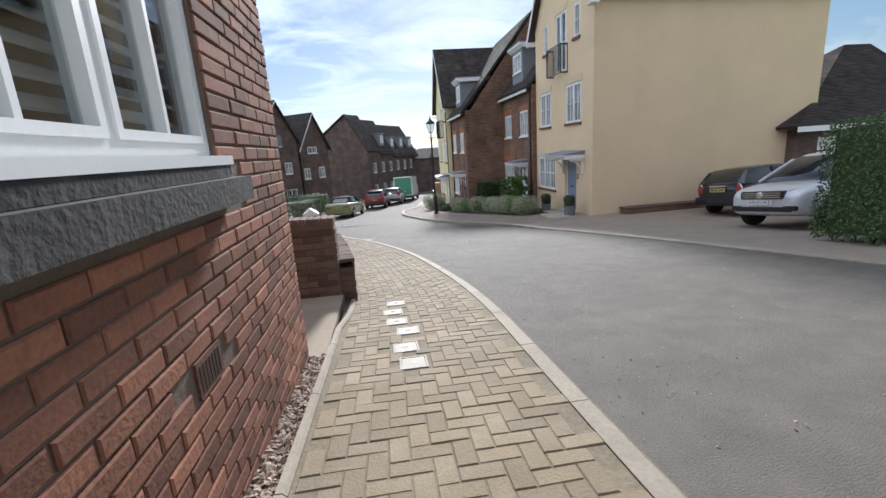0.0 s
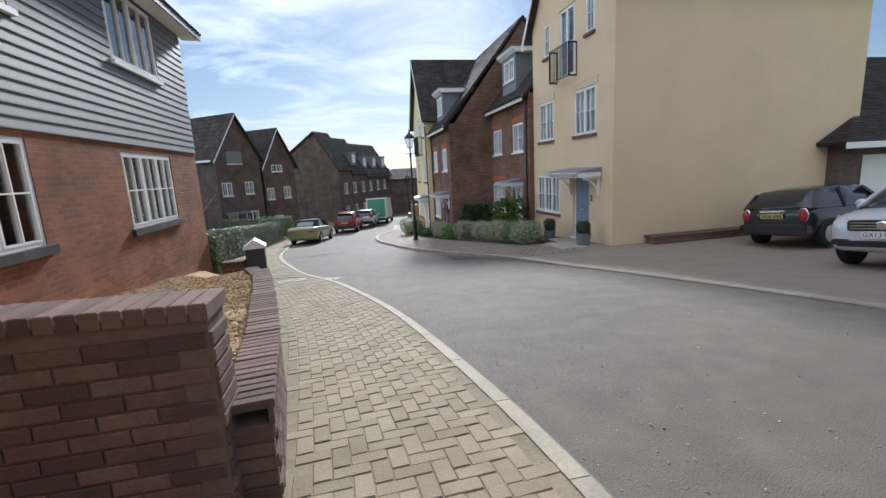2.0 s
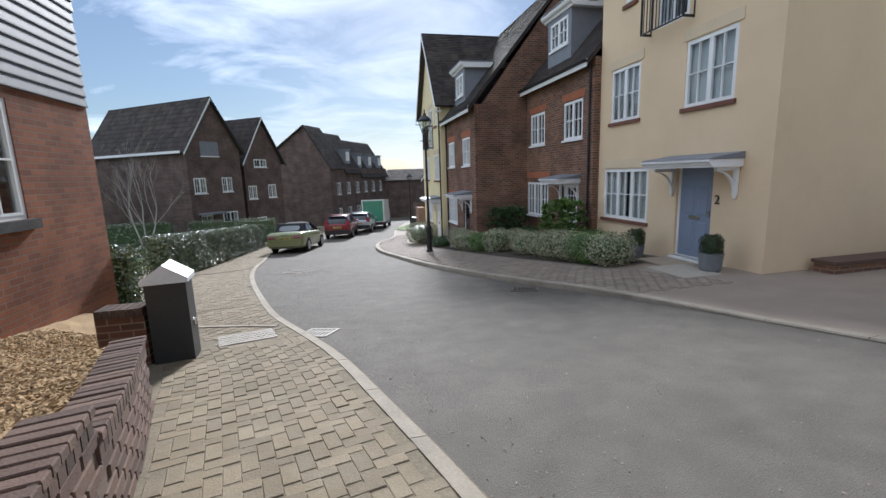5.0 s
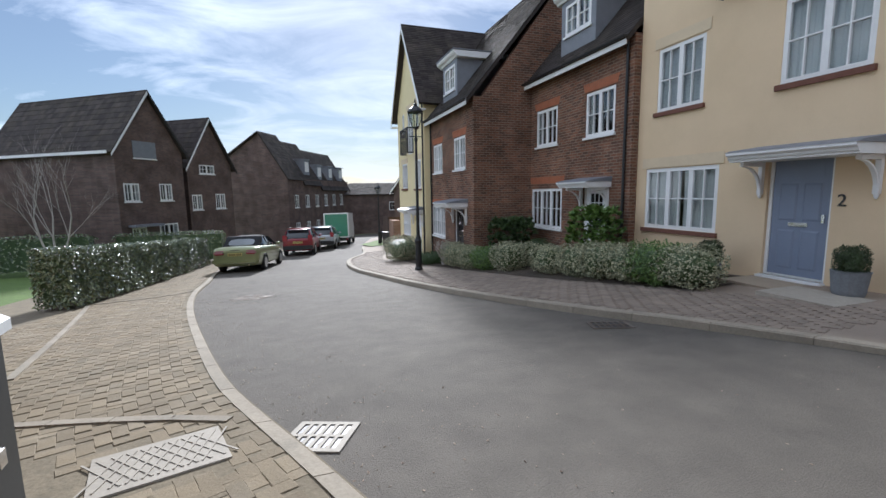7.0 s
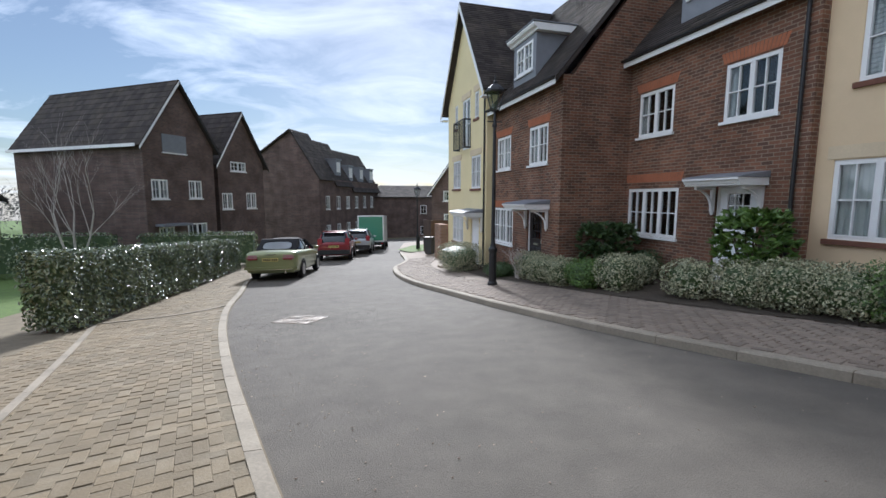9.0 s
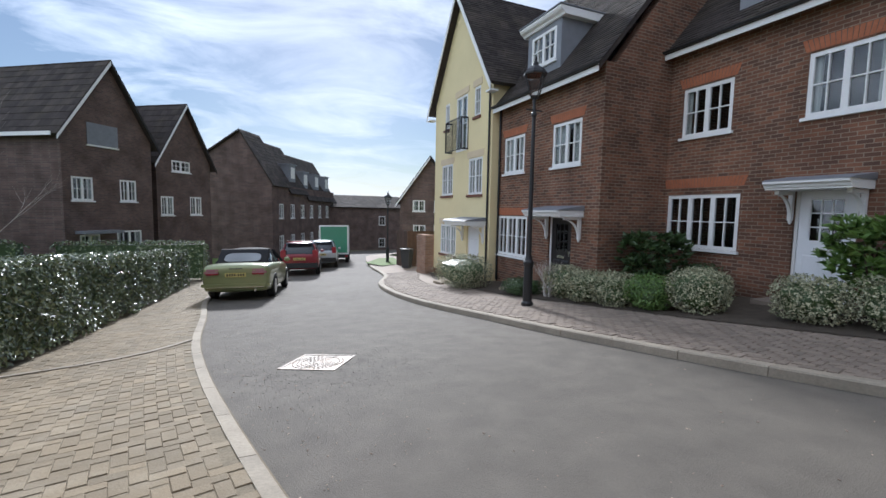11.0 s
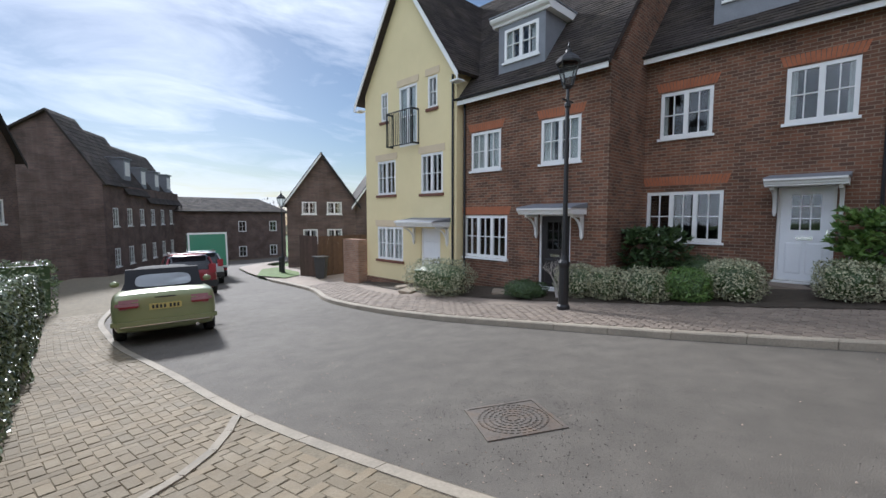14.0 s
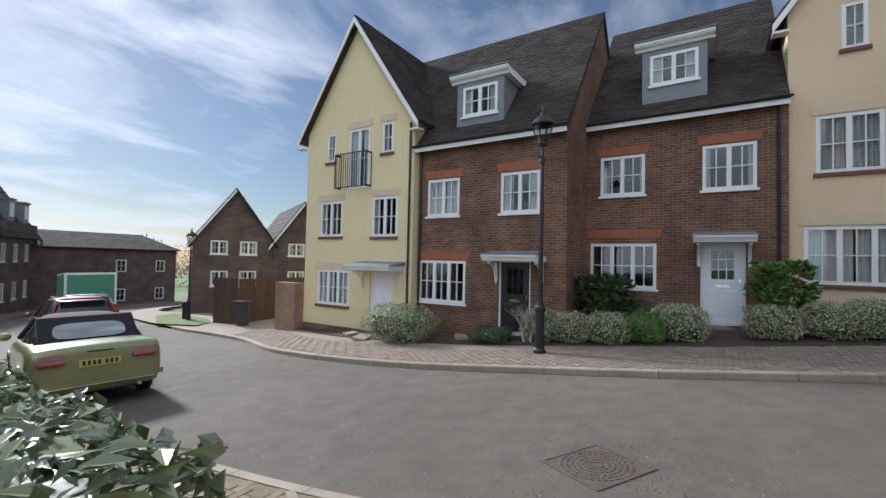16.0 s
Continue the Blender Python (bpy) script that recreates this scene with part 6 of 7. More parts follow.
    for sx in (-1, 1):
        bm = bmesh.new()
        bmesh.ops.create_icosphere(bm, subdivisions=2, radius=0.1)
        bmesh.ops.scale(bm, verts=bm.verts, vec=(1.0, 0.6, 0.75))
        bmesh.ops.translate(bm, verts=bm.verts, vec=(sx * (hw + 0.08), mid[-1][0] + 0.35, belt + 0.06))
        part("wing_mirror", bm, col, e)
    return e


def lamp(e, name, x0, x1, y0, y1, z0, z1, material, label="", soft_edge=0.02):
    bm = boxes((x0, x1, y0, y1, z0, z1))
    bmesh.ops.bevel(bm, geom=bm.edges[:], offset=min(soft_edge, (z1 - z0) / 2.2, (y1 - y0) / 2.2), segments=2 if soft_edge < 0.03 else 4, affect="EDGES")
    return part(name, bm, material, e, label)


def number_plate(e, y, z, material, text="", front=True):
    s = 1 if front else -1
    pl = part("number_plate", boxes((-0.26, 0.26, min(y, y + s * 0.012), max(y, y + s * 0.012), z - 0.056, z + 0.056)), material, e)
    if text:
        cu = bpy.data.curves.new("plate_text", "FONT")
        cu.body, cu.size, cu.extrude, cu.align_x, cu.align_y = text, 0.1, 0.001, "CENTER", "CENTER"
        tmp = new("plate_text_source", cu)
        me = bpy.data.meshes.new_from_object(tmp)
        bpy.data.objects.remove(tmp)
        me.materials.append(M_TRIM)
        ob = new("lettering", me)
        ob.parent = pl
        ob.matrix_local = Matrix.Translation((0, y + s * 0.014, z)) @ Matrix.Rotation(radians(180 if front else 0), 4, "Z") @ Matrix.Rotation(radians(90), 4, "X")
    else:
        for i in range(7):
            x = -0.2 + i * 0.062 + (0.03 if i > 3 else 0)
            part("character", boxes((x - 0.018, x + 0.018, min(y + s * 0.0125, y + s * 0.015), max(y + s * 0.0125, y + s * 0.015), z - 0.034, z + 0.034)), M_TRIM, pl)


def ground_pose(x, y, zf, turn):
    return slope_pose(x, y, zf, radians(turn))


def convertible():
    st = [(-2.32, 0.36, 0.84, 0.7), (-2.29, 0.26, 0.96, 0.82), (-2.12, 0.24, 1.0, 0.87), (-1.6, 0.2, 1.01, 0.87), (-0.8, 0.2, 0.98, 0.88), (0.6, 0.2, 0.96, 0.88), (1.3, 0.2, 0.9, 0.87), (1.9, 0.22, 0.8, 0.83), (2.2, 0.26, 0.7, 0.72), (2.3, 0.34, 0.58, 0.55)]
    cab = [(-1.55, 0.7, 0.6, 1.0), (-0.95, 0.74, 0.55, 1.38), (-0.2, 0.76, 0.56, 1.43), (0.3, 0.76, 0.56, 1.4), (1.05, 0.74, 0.66, 0.98)]
    e = car(ground_pose(-2.87, 31.3, z_road(31.3), -10), "lime green convertible with a black soft top parked by the kerb", M_LIME, 4.6, 1.76, 0.96, 1.43, st, cab, 0.32, (-1.35, 1.35), M_HOOD)
    # soft-top rear with its pale window
    bm = bmesh.new()
    prism(bm, [(-1.62, 0.98), (-0.9, 0.98), (-0.9, 1.405), (-1.0, 1.39)], "x", -0.66, 0.66)
    part("hood_rear", bm, M_HOOD, e, "black fabric hood")
    bm = bmesh.new()
    vs = [bm.verts.new((0.5 * math.copysign(abs(math.cos(a)) ** 0.4, math.cos(a)) * (0.97 - 0.05 * math.sin(a)), -1.3775 + 0.1875 * math.copysign(abs(math.sin(a)) ** 0.6, math.sin(a)), 1.1675 + 0.1175 * math.copysign(abs(math.sin(a)) ** 0.6, math.sin(a)))) for a in [6.2832 * (i + 0.5) / 24 for i in range(24)]]
    bm.faces.new(vs)
    bmesh.ops.solidify(bm, geom=bm.faces[:], thickness=0.02)
    part("rear_window", bm, M_PALEGLASS, e, "pale shining rear window")
    for sx in (-1, 1):
        a, b = (0.36, 0.78) if sx > 0 else (-0.78, -0.36)
        tl = lamp(e, "tail_light", a, b, -2.372, -2.1, 0.7, 0.88, M_TAILPALE, "pale pink and red tail light", 0.06)
        lamp(tl, "brake_lens", a + 0.05, b - 0.05, -2.377, -2.25, 0.725, 0.785, M_TAIL)
    lamp(e, "plate_recess", -0.34, 0.34, -2.312, -2.25, 0.66, 0.86, M_LIME)
    number_plate(e, -2.325, 0.72, M_PLATEY, "", False)
    lamp(e, "boot_trim", -0.18, 0.18, -2.32, -2.28, 0.875, 0.9, M_TRIM)
    lamp(e, "bumper", -0.86, 0.86, -2.38, -2.05, 0.3, 0.58, M_LIME, "lime green rear bumper", 0.1)
    lamp(e, "bumper_strip", -0.72, 0.72, -2.386, -2.3, 0.385, 0.405, M_CHROME)
    bm = bmesh.new()
    tube(bm, [(0.03, 0), (0.03, 0.12)], 8)
    ob = part("exhaust_pipe", bm, M_CHROME, e)
    ob.matrix_local = pose(0.5, -2.38, 0.3, -90)


def suv(m, label, col, rear=True, front_plate=""):
    st = [(-2.15, 0.4, 0.85, 0.68), (-2.12, 0.3, 1.0, 0.82), (-1.9, 0.27, 1.03, 0.88), (-0.9, 0.26, 1.02, 0.9), (0.8, 0.26, 1.0, 0.9), (1.3, 0.26, 0.97, 0.89), (1.8, 0.27, 0.9, 0.86), (2.05, 0.3, 0.82, 0.76), (2.16, 0.38, 0.7, 0.6)]
    cab = [(-2.08, 0.78, 0.68, 1.05), (-1.85, 0.79, 0.62, 1.5), (-1.0, 0.8, 0.62, 1.6), (0.1, 0.8, 0.62, 1.58), (0.35, 0.8, 0.62, 1.52), (1.2, 0.78, 0.7, 1.02)]
    e = car(m, label, col, 4.3, 1.8, 1.0, 1.6, st, cab, 0.34, (-1.3, 1.33))
    if rear:
        for sx in (-1, 1):
            a, b = (0.58, 0.82) if sx > 0 else (-0.82, -0.58)
            lamp(e, "tail_light", a, b, -2.17, -2.02, 0.86, 1.2, M_TAIL)
        number_plate(e, -2.16, 0.78, M_PLATEY, "", False)
        lamp(e, "bumper", -0.82, 0.82, -2.22, -2.0, 0.36, 0.6, M_TRIM)
        lamp(e, "spoiler", -0.58, 0.58, -2.0, -1.75, 1.55, 1.6, col)
    for sx in (-1, 1):
        bm = bmesh.new()
        pts = [(0.45, 2.09, 0.72), (0.83, 1.8, 0.77), (0.85, 1.62, 0.9), (0.5, 2.03, 0.84)]
        vs = [bm.verts.new((sx * x, y + 0.012, z)) for x, y, z in pts]
        bm.faces.new(vs)
        bmesh.ops.solidify(bm, geom=bm.faces[:], thickness=0.04)
        bmesh.ops.recalc_face_normals(bm, faces=bm.faces)
        part("headlight", bm, M_HEAD, e, "clear swept-back headlight")
        lamp(e, "fog_light", sx * 0.62 - 0.08, sx * 0.62 + 0.08, 2.02, 2.14, 0.42, 0.52, M_TRIM)
    lamp(e, "grille", -0.46, 0.46, 2.0, 2.175, 0.66, 0.83, M_TRIM, "black grille with chrome surround")
    for z in (0.7, 0.745, 0.79):
        lamp(e, "grille_bar", -0.42, 0.42, 2.17, 2.185, z - 0.008, z + 0.008, M_CHROME)
    bm = bmesh.new()
    tube(bm, [(0.075, 0), (0.075, 0.02), (0.05, 0.03)], 16)
    ob = part("badge", bm, M_CHROME, e, "round chrome badge")
    ob.matrix_local = pose(0, 2.18, 0.75, -90)
    lamp(e, "bumper_intake", -0.62, 0.62, 2.05, 2.16, 0.4, 0.52, M_TRIM)
    for sx in (-1, 1):
        bm = bmesh.new()
        box(bm, -0.018, 0.018, -1.0, 0.1, 1.61, 1.64, Matrix.Translation((sx * 0.56, -0.4, 0)))
        part("roof_rail", bm, M_TRIM, e)
    if front_plate:
        number_plate(e, 2.19, 0.6, M_PLATEW, front_plate, True)
    return e


def hatch():
    st = [(-1.85, 0.38, 0.8, 0.66), (-1.82, 0.28, 0.9, 0.78), (-1.6, 0.24, 0.93, 0.83), (-0.7, 0.22, 0.93, 0.84), (0.9, 0.22, 0.92, 0.84), (1.4, 0.24, 0.86, 0.8), (1.7, 0.28, 0.76, 0.7), (1.8, 0.36, 0.64, 0.52)]
    cab = [(-1.78, 0.76, 0.68, 0.98), (-1.5, 0.77, 0.62, 1.34), (-0.7, 0.77, 0.62, 1.42), (0.25, 0.77, 0.62, 1.39), (0.85, 0.76, 0.7, 0.95)]
    e = car(slope_pose(11.6, 12.15, z_right(9.0, 12.15) + 0.0, radians(-84)), "dark navy hatchback parked on the drive beside the cream gable", M_NAVY, 3.7, 1.68, 0.92, 1.42, st, cab, 0.3, (-1.2, 1.2))
    for sx in (-1, 1):
        bm = bmesh.new()
        bmesh.ops.create_uvsphere(bm, u_segments=14, v_segments=8, radius=1)
        bmesh.ops.scale(bm, verts=bm.verts, vec=(0.1, 0.04, 0.16))
        bmesh.ops.translate(bm, verts=bm.verts, vec=(sx * 0.66, -1.83, 0.76))
        tl = part("tail_light", bm, M_TAIL, e, "oval red tail light with a chrome rim")
        bm = bmesh.new()
        bmesh.ops.create_uvsphere(bm, u_segments=14, v_segments=8, radius=1)
        bmesh.ops.scale(bm, verts=bm.verts, vec=(0.115, 0.03, 0.175))
        bmesh.ops.translate(bm, verts=bm.verts, vec=(sx * 0.66, -1.82, 0.76))
        part("lamp_rim", bm, M_CHROME, tl)
    lamp(e, "boot_handle", -0.3, 0.3, -1.9, -1.8, 0.84, 0.89, M_CHROME, "chrome boot handle")
    number_plate(e, -1.88, 0.75, M_PLATEY, "", False)
    lamp(e, "bumper", -0.78, 0.78, -1.93, -1.7, 0.32, 0.54, M_NAVY)


def van():
    e = empty("van", slope_pose(2.4, 47.6, z_road(47.6), radians(-12)), "white box van with a green load body parked down the road", "van")
    part("load_body", boxes((-0.95, 0.95, -2.4, 1.4, 0.6, 2.55)), M_VANWHITE, e)
    part("rear_shutter", boxes((-0.86, 0.86, -2.42, -2.402, 0.7, 2.45)), M_VANGREEN, e, "green rear shutter")
    part("side_panel", boxes((-0.97, -0.952, -2.3, 1.3, 0.7, 2.45)), M_VANGREEN, e)
    part("chassis", boxes((-0.85, 0.85, -2.4, 2.9, 0.35, 0.598)), M_TRIM, e)
    bm = bmesh.new()
    loft(bm, [(1.42, 0.4, 1.9, 0.9), (2.2, 0.4, 1.85, 0.9), (2.6, 0.4, 1.3, 0.9), (3.0, 0.4, 1.1, 0.8)], lambda s: [(s[3], s[1]), (s[3], s[2] - 0.2), (s[3] * 0.85, s[2])])
    part("cab", bm, M_VANWHITE, e)
    for y in (-1.5, 2.2):
        for sx in (-1, 1):
            bm = bmesh.new()
            tube(bm, [(0.33, -0.11), (0.34, -0.08), (0.34, 0.08), (0.33, 0.11)], 16)
            part("wheel", bm, M_TYRE, e).matrix_local = Matrix.Translation((sx * 0.82, y, 0.34)) @ Matrix.Rotation(radians(90), 4, "Y")
    for sx in (-1, 1):
        lamp(e, "tail_light", sx * 0.8 - 0.08, sx * 0.8 + 0.08, -2.44, -2.38, 0.42, 0.55, M_TAIL)


convertible()
suv(ground_pose(-0.7, 38.9, z_road(38.9), -8), "dark red estate car parked by the kerb", M_RED)
suv(ground_pose(0.9, 43.2, z_road(43.2), -10), "pale grey car parked behind the red one", M_PALECAR)
suv(slope_pose(9.95, 8.8, z_right(8.6, 8.8), radians(98)), "silver crossover car parked nose out on the drive", M_SILVER, False, "GX13 UXZ")
hatch()
van()


# ---- kerbs, paving and bricks, piece by piece ----
def kerb_run(parent, edge, side, y0, y1, rise, width, name="kerb_stone", unit=0.915):
    """Kerb stones that follow an edge of the road; rise gives their height over the road at y."""
    y = y0
    while y < y1:
        dx = edge(y + 0.4) - edge(y)
        ln = unit * 0.4 / math.hypot(0.4, dx)
        ya, yb = y + 0.004, y + ln - 0.004
        bm = bmesh.new()
        rings = []
        for t in (0.0, 0.5, 1.0):
            yy = ya + (yb - ya) * t
            x0 = edge(yy)
            z0, z1 = z_road(yy) - 0.1, z_road(yy) + rise(yy)
            ch = 0.018
            xs = [x0, x0, x0 + side * ch, x0 + side * width, x0 + side * width]
            zs = [z0, z1 - ch, z1, z1 + 0.002, z0]
            rings.append([bm.verts.new((a, yy, b)) for a, b in zip(xs, zs)])
        for a, b in zip(rings, rings[1:]):
            for i in range(5):
                bm.faces.new((a[i], a[(i + 1) % 5], b[(i + 1) % 5], b[i]))
        bm.faces.new(rings[0][::-1])
        bm.faces.new(rings[-1])
        bmesh.ops.recalc_face_normals(bm, faces=bm.faces)
        part(name, bm, M_KERB, parent)
        y += ln


kerb_run(bed_l, left_edge, -1, -3, 36, lambda y: 0.052, 0.125)
kerb_run(bed_r, right_edge, 1, 3, 40, lambda y: right_step(y) + 0.005, 0.15)
# thin concrete edging on the house side of the near footway
kerb_run(bed_l, lambda y: -0.66 + (0.06 if y > 4.8 else 0), -1, -2.5, 5.2, lambda y: 0.075, 0.05, "edging_stone")


def block_mesh(name, w, l, h=0.05, e=0.005):
    bm = bmesh.new()
    lo = [bm.verts.new((sx * w / 2, sy * l / 2, -h)) for sx, sy in ((-1, -1), (1, -1), (1, 1), (-1, 1))]
    mid = [bm.verts.new((sx * w / 2, sy * l / 2, -e)) for sx, sy in ((-1, -1), (1, -1), (1, 1), (-1, 1))]
    top = [bm.verts.new((sx * (w / 2 - e), sy * (l / 2 - e), 0)) for sx, sy in ((-1, -1), (1, -1), (1, 1), (-1, 1))]
    bm.faces.new(top)
    for a, b in ((lo, mid), (mid, top)):
        for i in range(4):
            bm.faces.new((a[i], a[(i + 1) % 4], b[(i + 1) % 4], b[i]))
    me = bpy.data.meshes.new(name)
    bm.normal_update()
    bm.to_mesh(me)
    bm.free()
    return me


BW, BL = 0.1, 0.2
pave_me = block_mesh("block", BW - 0.005, BL - 0.005)
pave_me.materials.append(M_PAVE)


def herringbone(origin_x, y0, y1, width, inside, zf, edge, part_range, parent, material, name, label):
    """Interlocking 2:1 blocks; those in part_range become pieces of their own, the others one joined sheet."""
    verts, faces = [], []
    rng = random.Random(4)
    nx, ny = int(width / BW) + 3, int((y1 - y0) / BW) + 2
    count = 0
    base = [v.co.copy() for v in pave_me.vertices]
    polys = [tuple(p.vertices) for p in pave_me.polygons]
    for i in range(-2, nx):
        for j in range(-1, ny):
            d = (i - j) % 4
            if d == 0:
                cx, cy, turn = (i + 1) * BW, (j + 0.5) * BW, math.pi / 2
            elif d == 3:
                cx, cy, turn = (i + 0.5) * BW, (j + 1) * BW, 0.0
            else:
                continue
            y = y0 + cy
            x = edge(y) - origin_x - width + cx if origin_x is not None else edge(y) + cx
            if not inside(x, y):
                continue
            lean = -math.atan2(edge(y + 0.3) - edge(y - 0.3), 0.6)
            fall = math.atan2(zf(x, y + 0.3) - zf(x, y - 0.3), 0.6)
            m = Matrix.Translation((x, y, zf(x, y) + rng.uniform(-0.003, 0.002))) @ Matrix.Rotation(fall + rng.uniform(-0.012, 0.012), 4, "X") @ Matrix.Rotation(rng.uniform(-0.012, 0.012), 4, "Y") @ Matrix.Rotation(turn + lean + rng.uniform(-0.02, 0.02), 4, "Z")
            if part_range and part_range[0] < y < part_range[1] and count < 300:
                ob = new("block", pave_me)
                ob.parent = parent
                ob.matrix_local = m
                count += 1
            else:
                k = len(verts)
                verts += [m @ v for v in base]
                faces += [tuple(k + q for q in p) for p in polys]
    me = bpy.data.meshes.new(name)
    me.from_pydata([tuple(v) for v in verts], [], faces)
    me.materials.append(material)
    ob = new(name, me)
    ob.parent = parent
    ob["kind"] = "stuff"
    ob["label"] = label
    return ob


def near_inside(x, y):
    return (-0.655 + 0.06 if y < 5.5 else low_face(y) + 0.06) < x < left_edge(y) - 0.17 and not any(abs(x - cx) < 0.145 and abs(y - cy) < 0.155 for cx, cy in ((-0.05, 3.34), (-0.09, 3.68), (-0.05, 4.1), (-0.14, 4.42), (-0.17, 4.78), (-0.13, 5.14)))


herringbone(0.12, 0.4, 13.3, 2.3, near_inside, lambda x, y: z_left(y), left_edge, (1.6, 4.4), bed_l, M_PAVE, "blocks", "buff herringbone paving blocks")
herringbone(0.12, 13.4, 35.0, 4.0, lambda x, y: x < left_edge(y) - 0.17 and x > max(-5.5 - 0.0, left_edge(y) - (0.9 + (y - 13.4) * 0.55)) and not (abs(x + 1.72) < 0.38 and abs(y - 13.85) < 0.33), lambda x, y: z_left(y), left_edge, None, bed_l, M_PAVE, "blocks", "buff paving blocks of the wider footway")
herringbone(None, 14.0, 35.0, 4.2, lambda x, y: x > right_edge(y) + 0.2 and x < min(right_edge(y) + 2.2, 6.6) - (0.6 if y > 24 else 0), lambda x, y: z_right(x, y), right_edge, None, bed_r, M_PAVE2, "blocks", "brown paving blocks of the far footway")

# soil of the planted beds before the houses
bm = bmesh.new()
rows = []
for i in range(40):
    y = 16.2 + i * 0.45
    xa, xb = right_edge(y) + 2.1, 6.68 if y < 24.2 else 4.57 if y < 28.7 else 4.28
    xa = min(xa, xb - 0.3)
    rows.append([bm.verts.new((xa + (xb - xa) * k / 4, y, z_right(xa + (xb - xa) * k / 4, y) + 0.012)) for k in range(5)])
for p, q in zip(rows, rows[1:]):
    for k in range(4):
        bm.faces.new((p[k], p[k + 1], q[k + 1], q[k]))
tagged(link("planting_bed", bm, M_SOIL), "dark soil beds before the house fronts", "garden bed", kind="structure")

# bricks of the first house's front
hb = brick_block("brick", (0.215, 0.02, 0.065))
hb.materials.append(M_BRICKR)
base = [v.co.copy() for v in hb.vertices]
polys = [tuple(p.vertices) for p in hb.polygons]
verts, faces = [], []
rng = random.Random(12)
made = 0
for c in range(75):
    z = -0.42 + c * 0.075
    for i in range(44):
        u = 9.60 - i * 0.225 - (0.1125 if c % 2 else 0)
        if i == 0 and c % 2:
            k = len(verts)
            half = Matrix.Translation((9.658, 0.008, z)) @ Matrix.Diagonal((0.48, 1, 1, 1))
            verts += [half @ v for v in base]
            faces += [tuple(k + q for q in p) for p in polys]
        if u < 0.1 or (5.78 < u < 8.62 and 1.55 < z < 3.04) or (5.5 < u < 8.73 and 1.36 < z < 1.55) or (7.87 < u < 8.27 and 0.72 < z < 0.92):
            continue
        stretch = 1.0
        if 1.55 < z < 3.04 and 8.62 < u < 8.85:
            left = 8.527
            stretch = (u + 0.1075 - left) / 0.215
            u = (u + 0.1075 + left) / 2
        m = Matrix.Translation((u, 0.008 + rng.uniform(-0.003, 0.002), z)) @ Matrix.Rotation(rng.uniform(-0.008, 0.008), 4, "Y") @ Matrix.Diagonal((stretch, 1, 1, 1))
        if u > 7.0 and -0.12 < z < 1.9 and made < 300:
            ob = new("brick", hb)
            ob.parent = h0
            ob.matrix_local = m
            made += 1
        else:
            k = len(verts)
            verts += [m @ v for v in base]
            faces += [tuple(k + q for q in p) for p in polys]
me = bpy.data.meshes.new("bricks")
me.from_pydata([tuple(v) for v in verts], [], faces)
me.materials.append(M_BRICKR)
ob = new("bricks", me)
ob.parent = h0
ob["kind"] = "stuff"
vent = part("air_brick", boxes((7.96, 8.18, -0.004, 0.01, 0.75, 0.89)), M_BRICKR, h0, "terracotta air brick")
# black strips on the face stand for shade in the vent's openings
for i in range(7):
    part("slot_shade", boxes((7.98 + i * 0.028, 7.993 + i * 0.028, -0.006, -0.0041, 0.77, 0.87)), M_BLACK, vent)

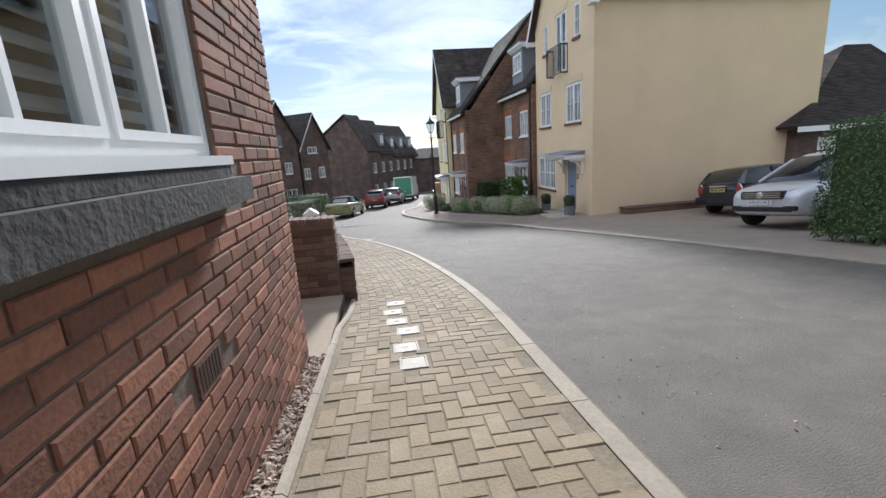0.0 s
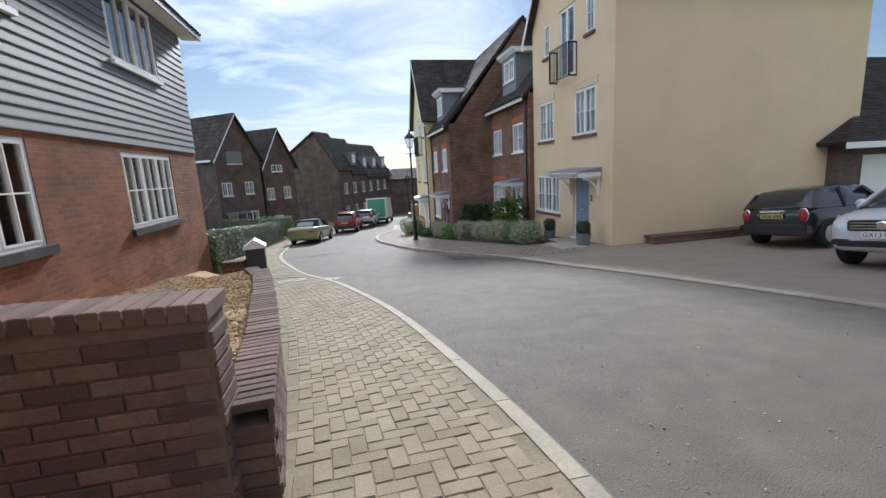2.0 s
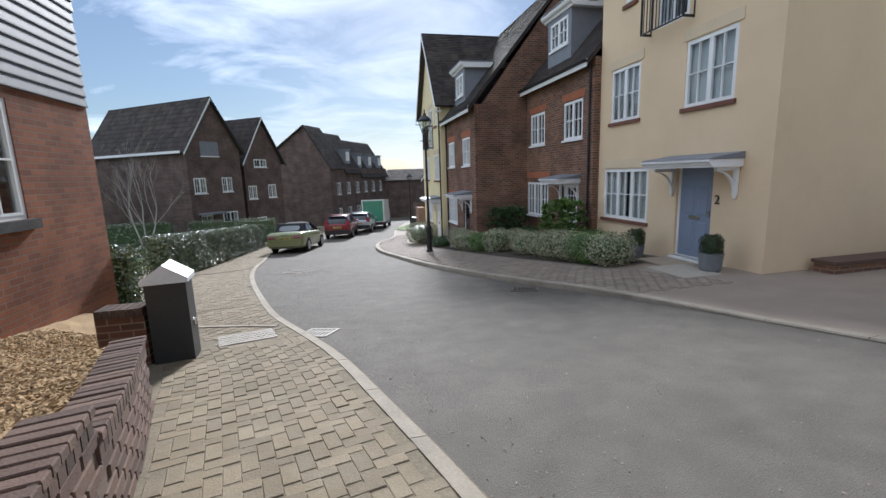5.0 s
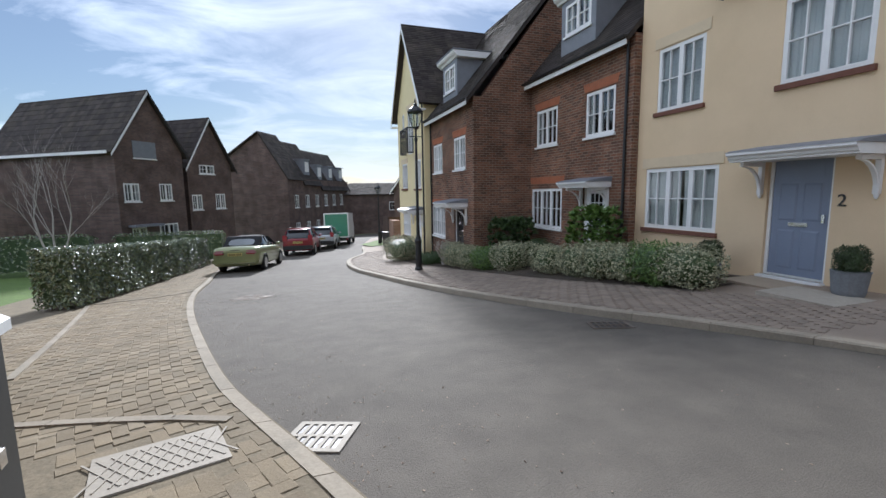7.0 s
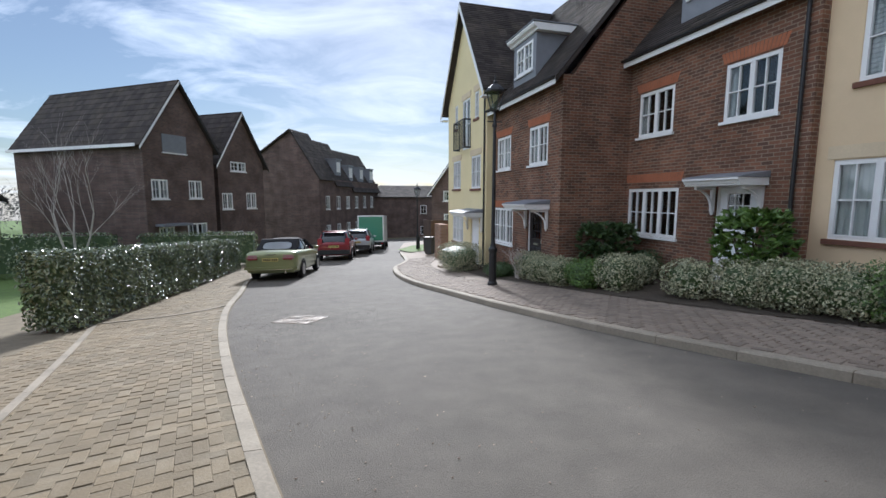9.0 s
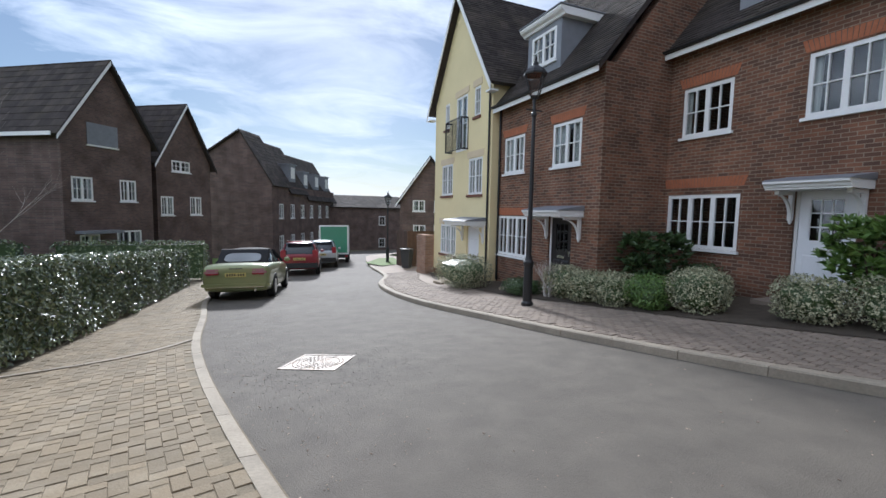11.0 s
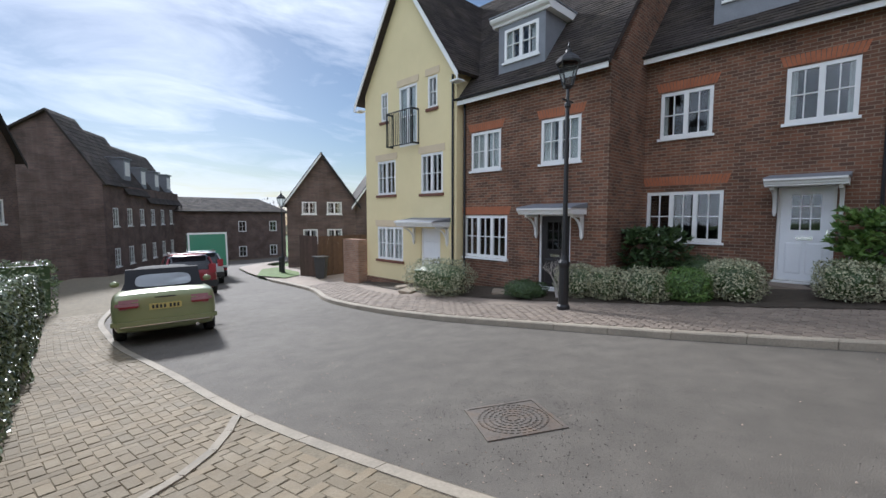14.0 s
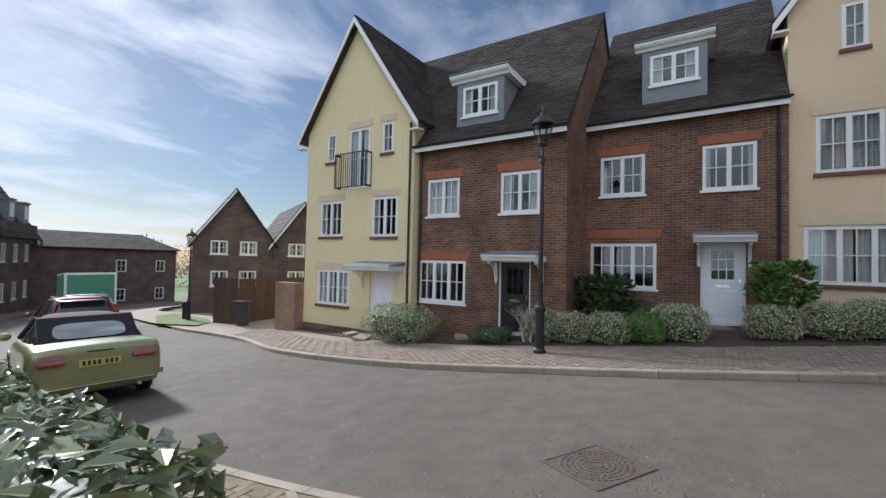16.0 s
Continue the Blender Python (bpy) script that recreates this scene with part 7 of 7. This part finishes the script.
# lines of edging between the paved areas
def edging(points, n, label):
    ed = empty("edging", pose(0, 0, 0), label, "edging")
    pts = [Vector(q) for q in points]
    run = [0.0]
    for a, b in zip(pts, pts[1:]):
        run.append(run[-1] + (b - a).length)

    def at(s):
        return Vector((float(np.interp(s, run, [q.x for q in pts])), float(np.interp(s, run, [q.y for q in pts]))))

    for i in range(n):
        p, q = at(run[-1] * i / n + 0.003), at(run[-1] * (i + 1) / n - 0.003)
        d = q - p
        nrm = Vector((d.y, -d.x)).normalized() * 0.04
        bm = bmesh.new()
        lo = [bm.verts.new((v.x, v.y, z_left(v.y) - 0.08)) for v in (p - nrm, p + nrm, q + nrm, q - nrm)]
        hi = [bm.verts.new((v.x, v.y, z_left(v.y) + 0.012)) for v in (p - nrm, p + nrm, q + nrm, q - nrm)]
        bm.faces.new(hi)
        for k in range(4):
            bm.faces.new((lo[k], lo[(k + 1) % 4], hi[(k + 1) % 4], hi[k]))
        bmesh.ops.recalc_face_normals(bm, faces=bm.faces)
        part("edging_stone", bm, M_KERB, ed)


edging([(-3.66, 16.27), (-4.2, 18.3), (-4.83, 20.5), (-5.45, 22.5)], 8, "pale concrete edging between footway and side drive")
edging([(-3.68, 23.98), (-3.95, 23.5), (-4.2, 23.2), (-4.6, 22.95), (-5.41, 22.66)], 6, "curved concrete edging across the footway")
edging([(-1.42, 14.28), (-1.85, 14.5), (-2.4, 14.7), (-3.1, 14.9)], 4, "concrete edging where the footway widens")

# scattered grit and leaf litter on the road
pebbles("grit", 2400, lambda r: (lambda yy: (left_edge(yy) + 0.05 + abs(r.gauss(0, 0.7)) if r.random() < 0.6 else r.uniform(left_edge(yy), right_edge(yy)), yy))(r.uniform(2, 30)), lambda x, y: z_road(y) + 0.002, 0.009, M_GRAVEL, "scattered grit and leaf scraps on the road", "grit")
M_GRITDARK = mat("dark_grit", (0.05, 0.042, 0.034), 0.95, vary=0.3, scale=20, island=0.4)
pebbles("grit", 2600, lambda r: (r.gauss(-1.9, 0.75), r.gauss(21.7, 0.7)), lambda x, y: z_road(y) + 0.001, 0.006, M_GRITDARK, "dark loose grit on the asphalt round the manhole cover", "grit")
# flat stones lying before the yellow and brick houses
for x, y, w, d, turn in ((3.0, 29.4, 0.62, 0.42, 20), (3.45, 30.3, 0.4, 0.3, -15), (3.75, 26.6, 0.5, 0.34, 35), (3.9, 26.2, 0.3, 0.24, 5), (5.25, 19.05, 0.42, 0.3, 10)):
    bm = boxes((-w / 2, w / 2, -d / 2, d / 2, -0.03, 0.05))
    bmesh.ops.bevel(bm, geom=bm.edges[:], offset=0.02, segments=2, affect="EDGES")
    tagged(link("stone_slab", bm, M_SLAB), "flat buff stone lying on the soil by the wall", "stone", "flat stones before the houses").matrix_basis = pose(x, y, z_right(x, y) + 0.03, 4, -3, turn)
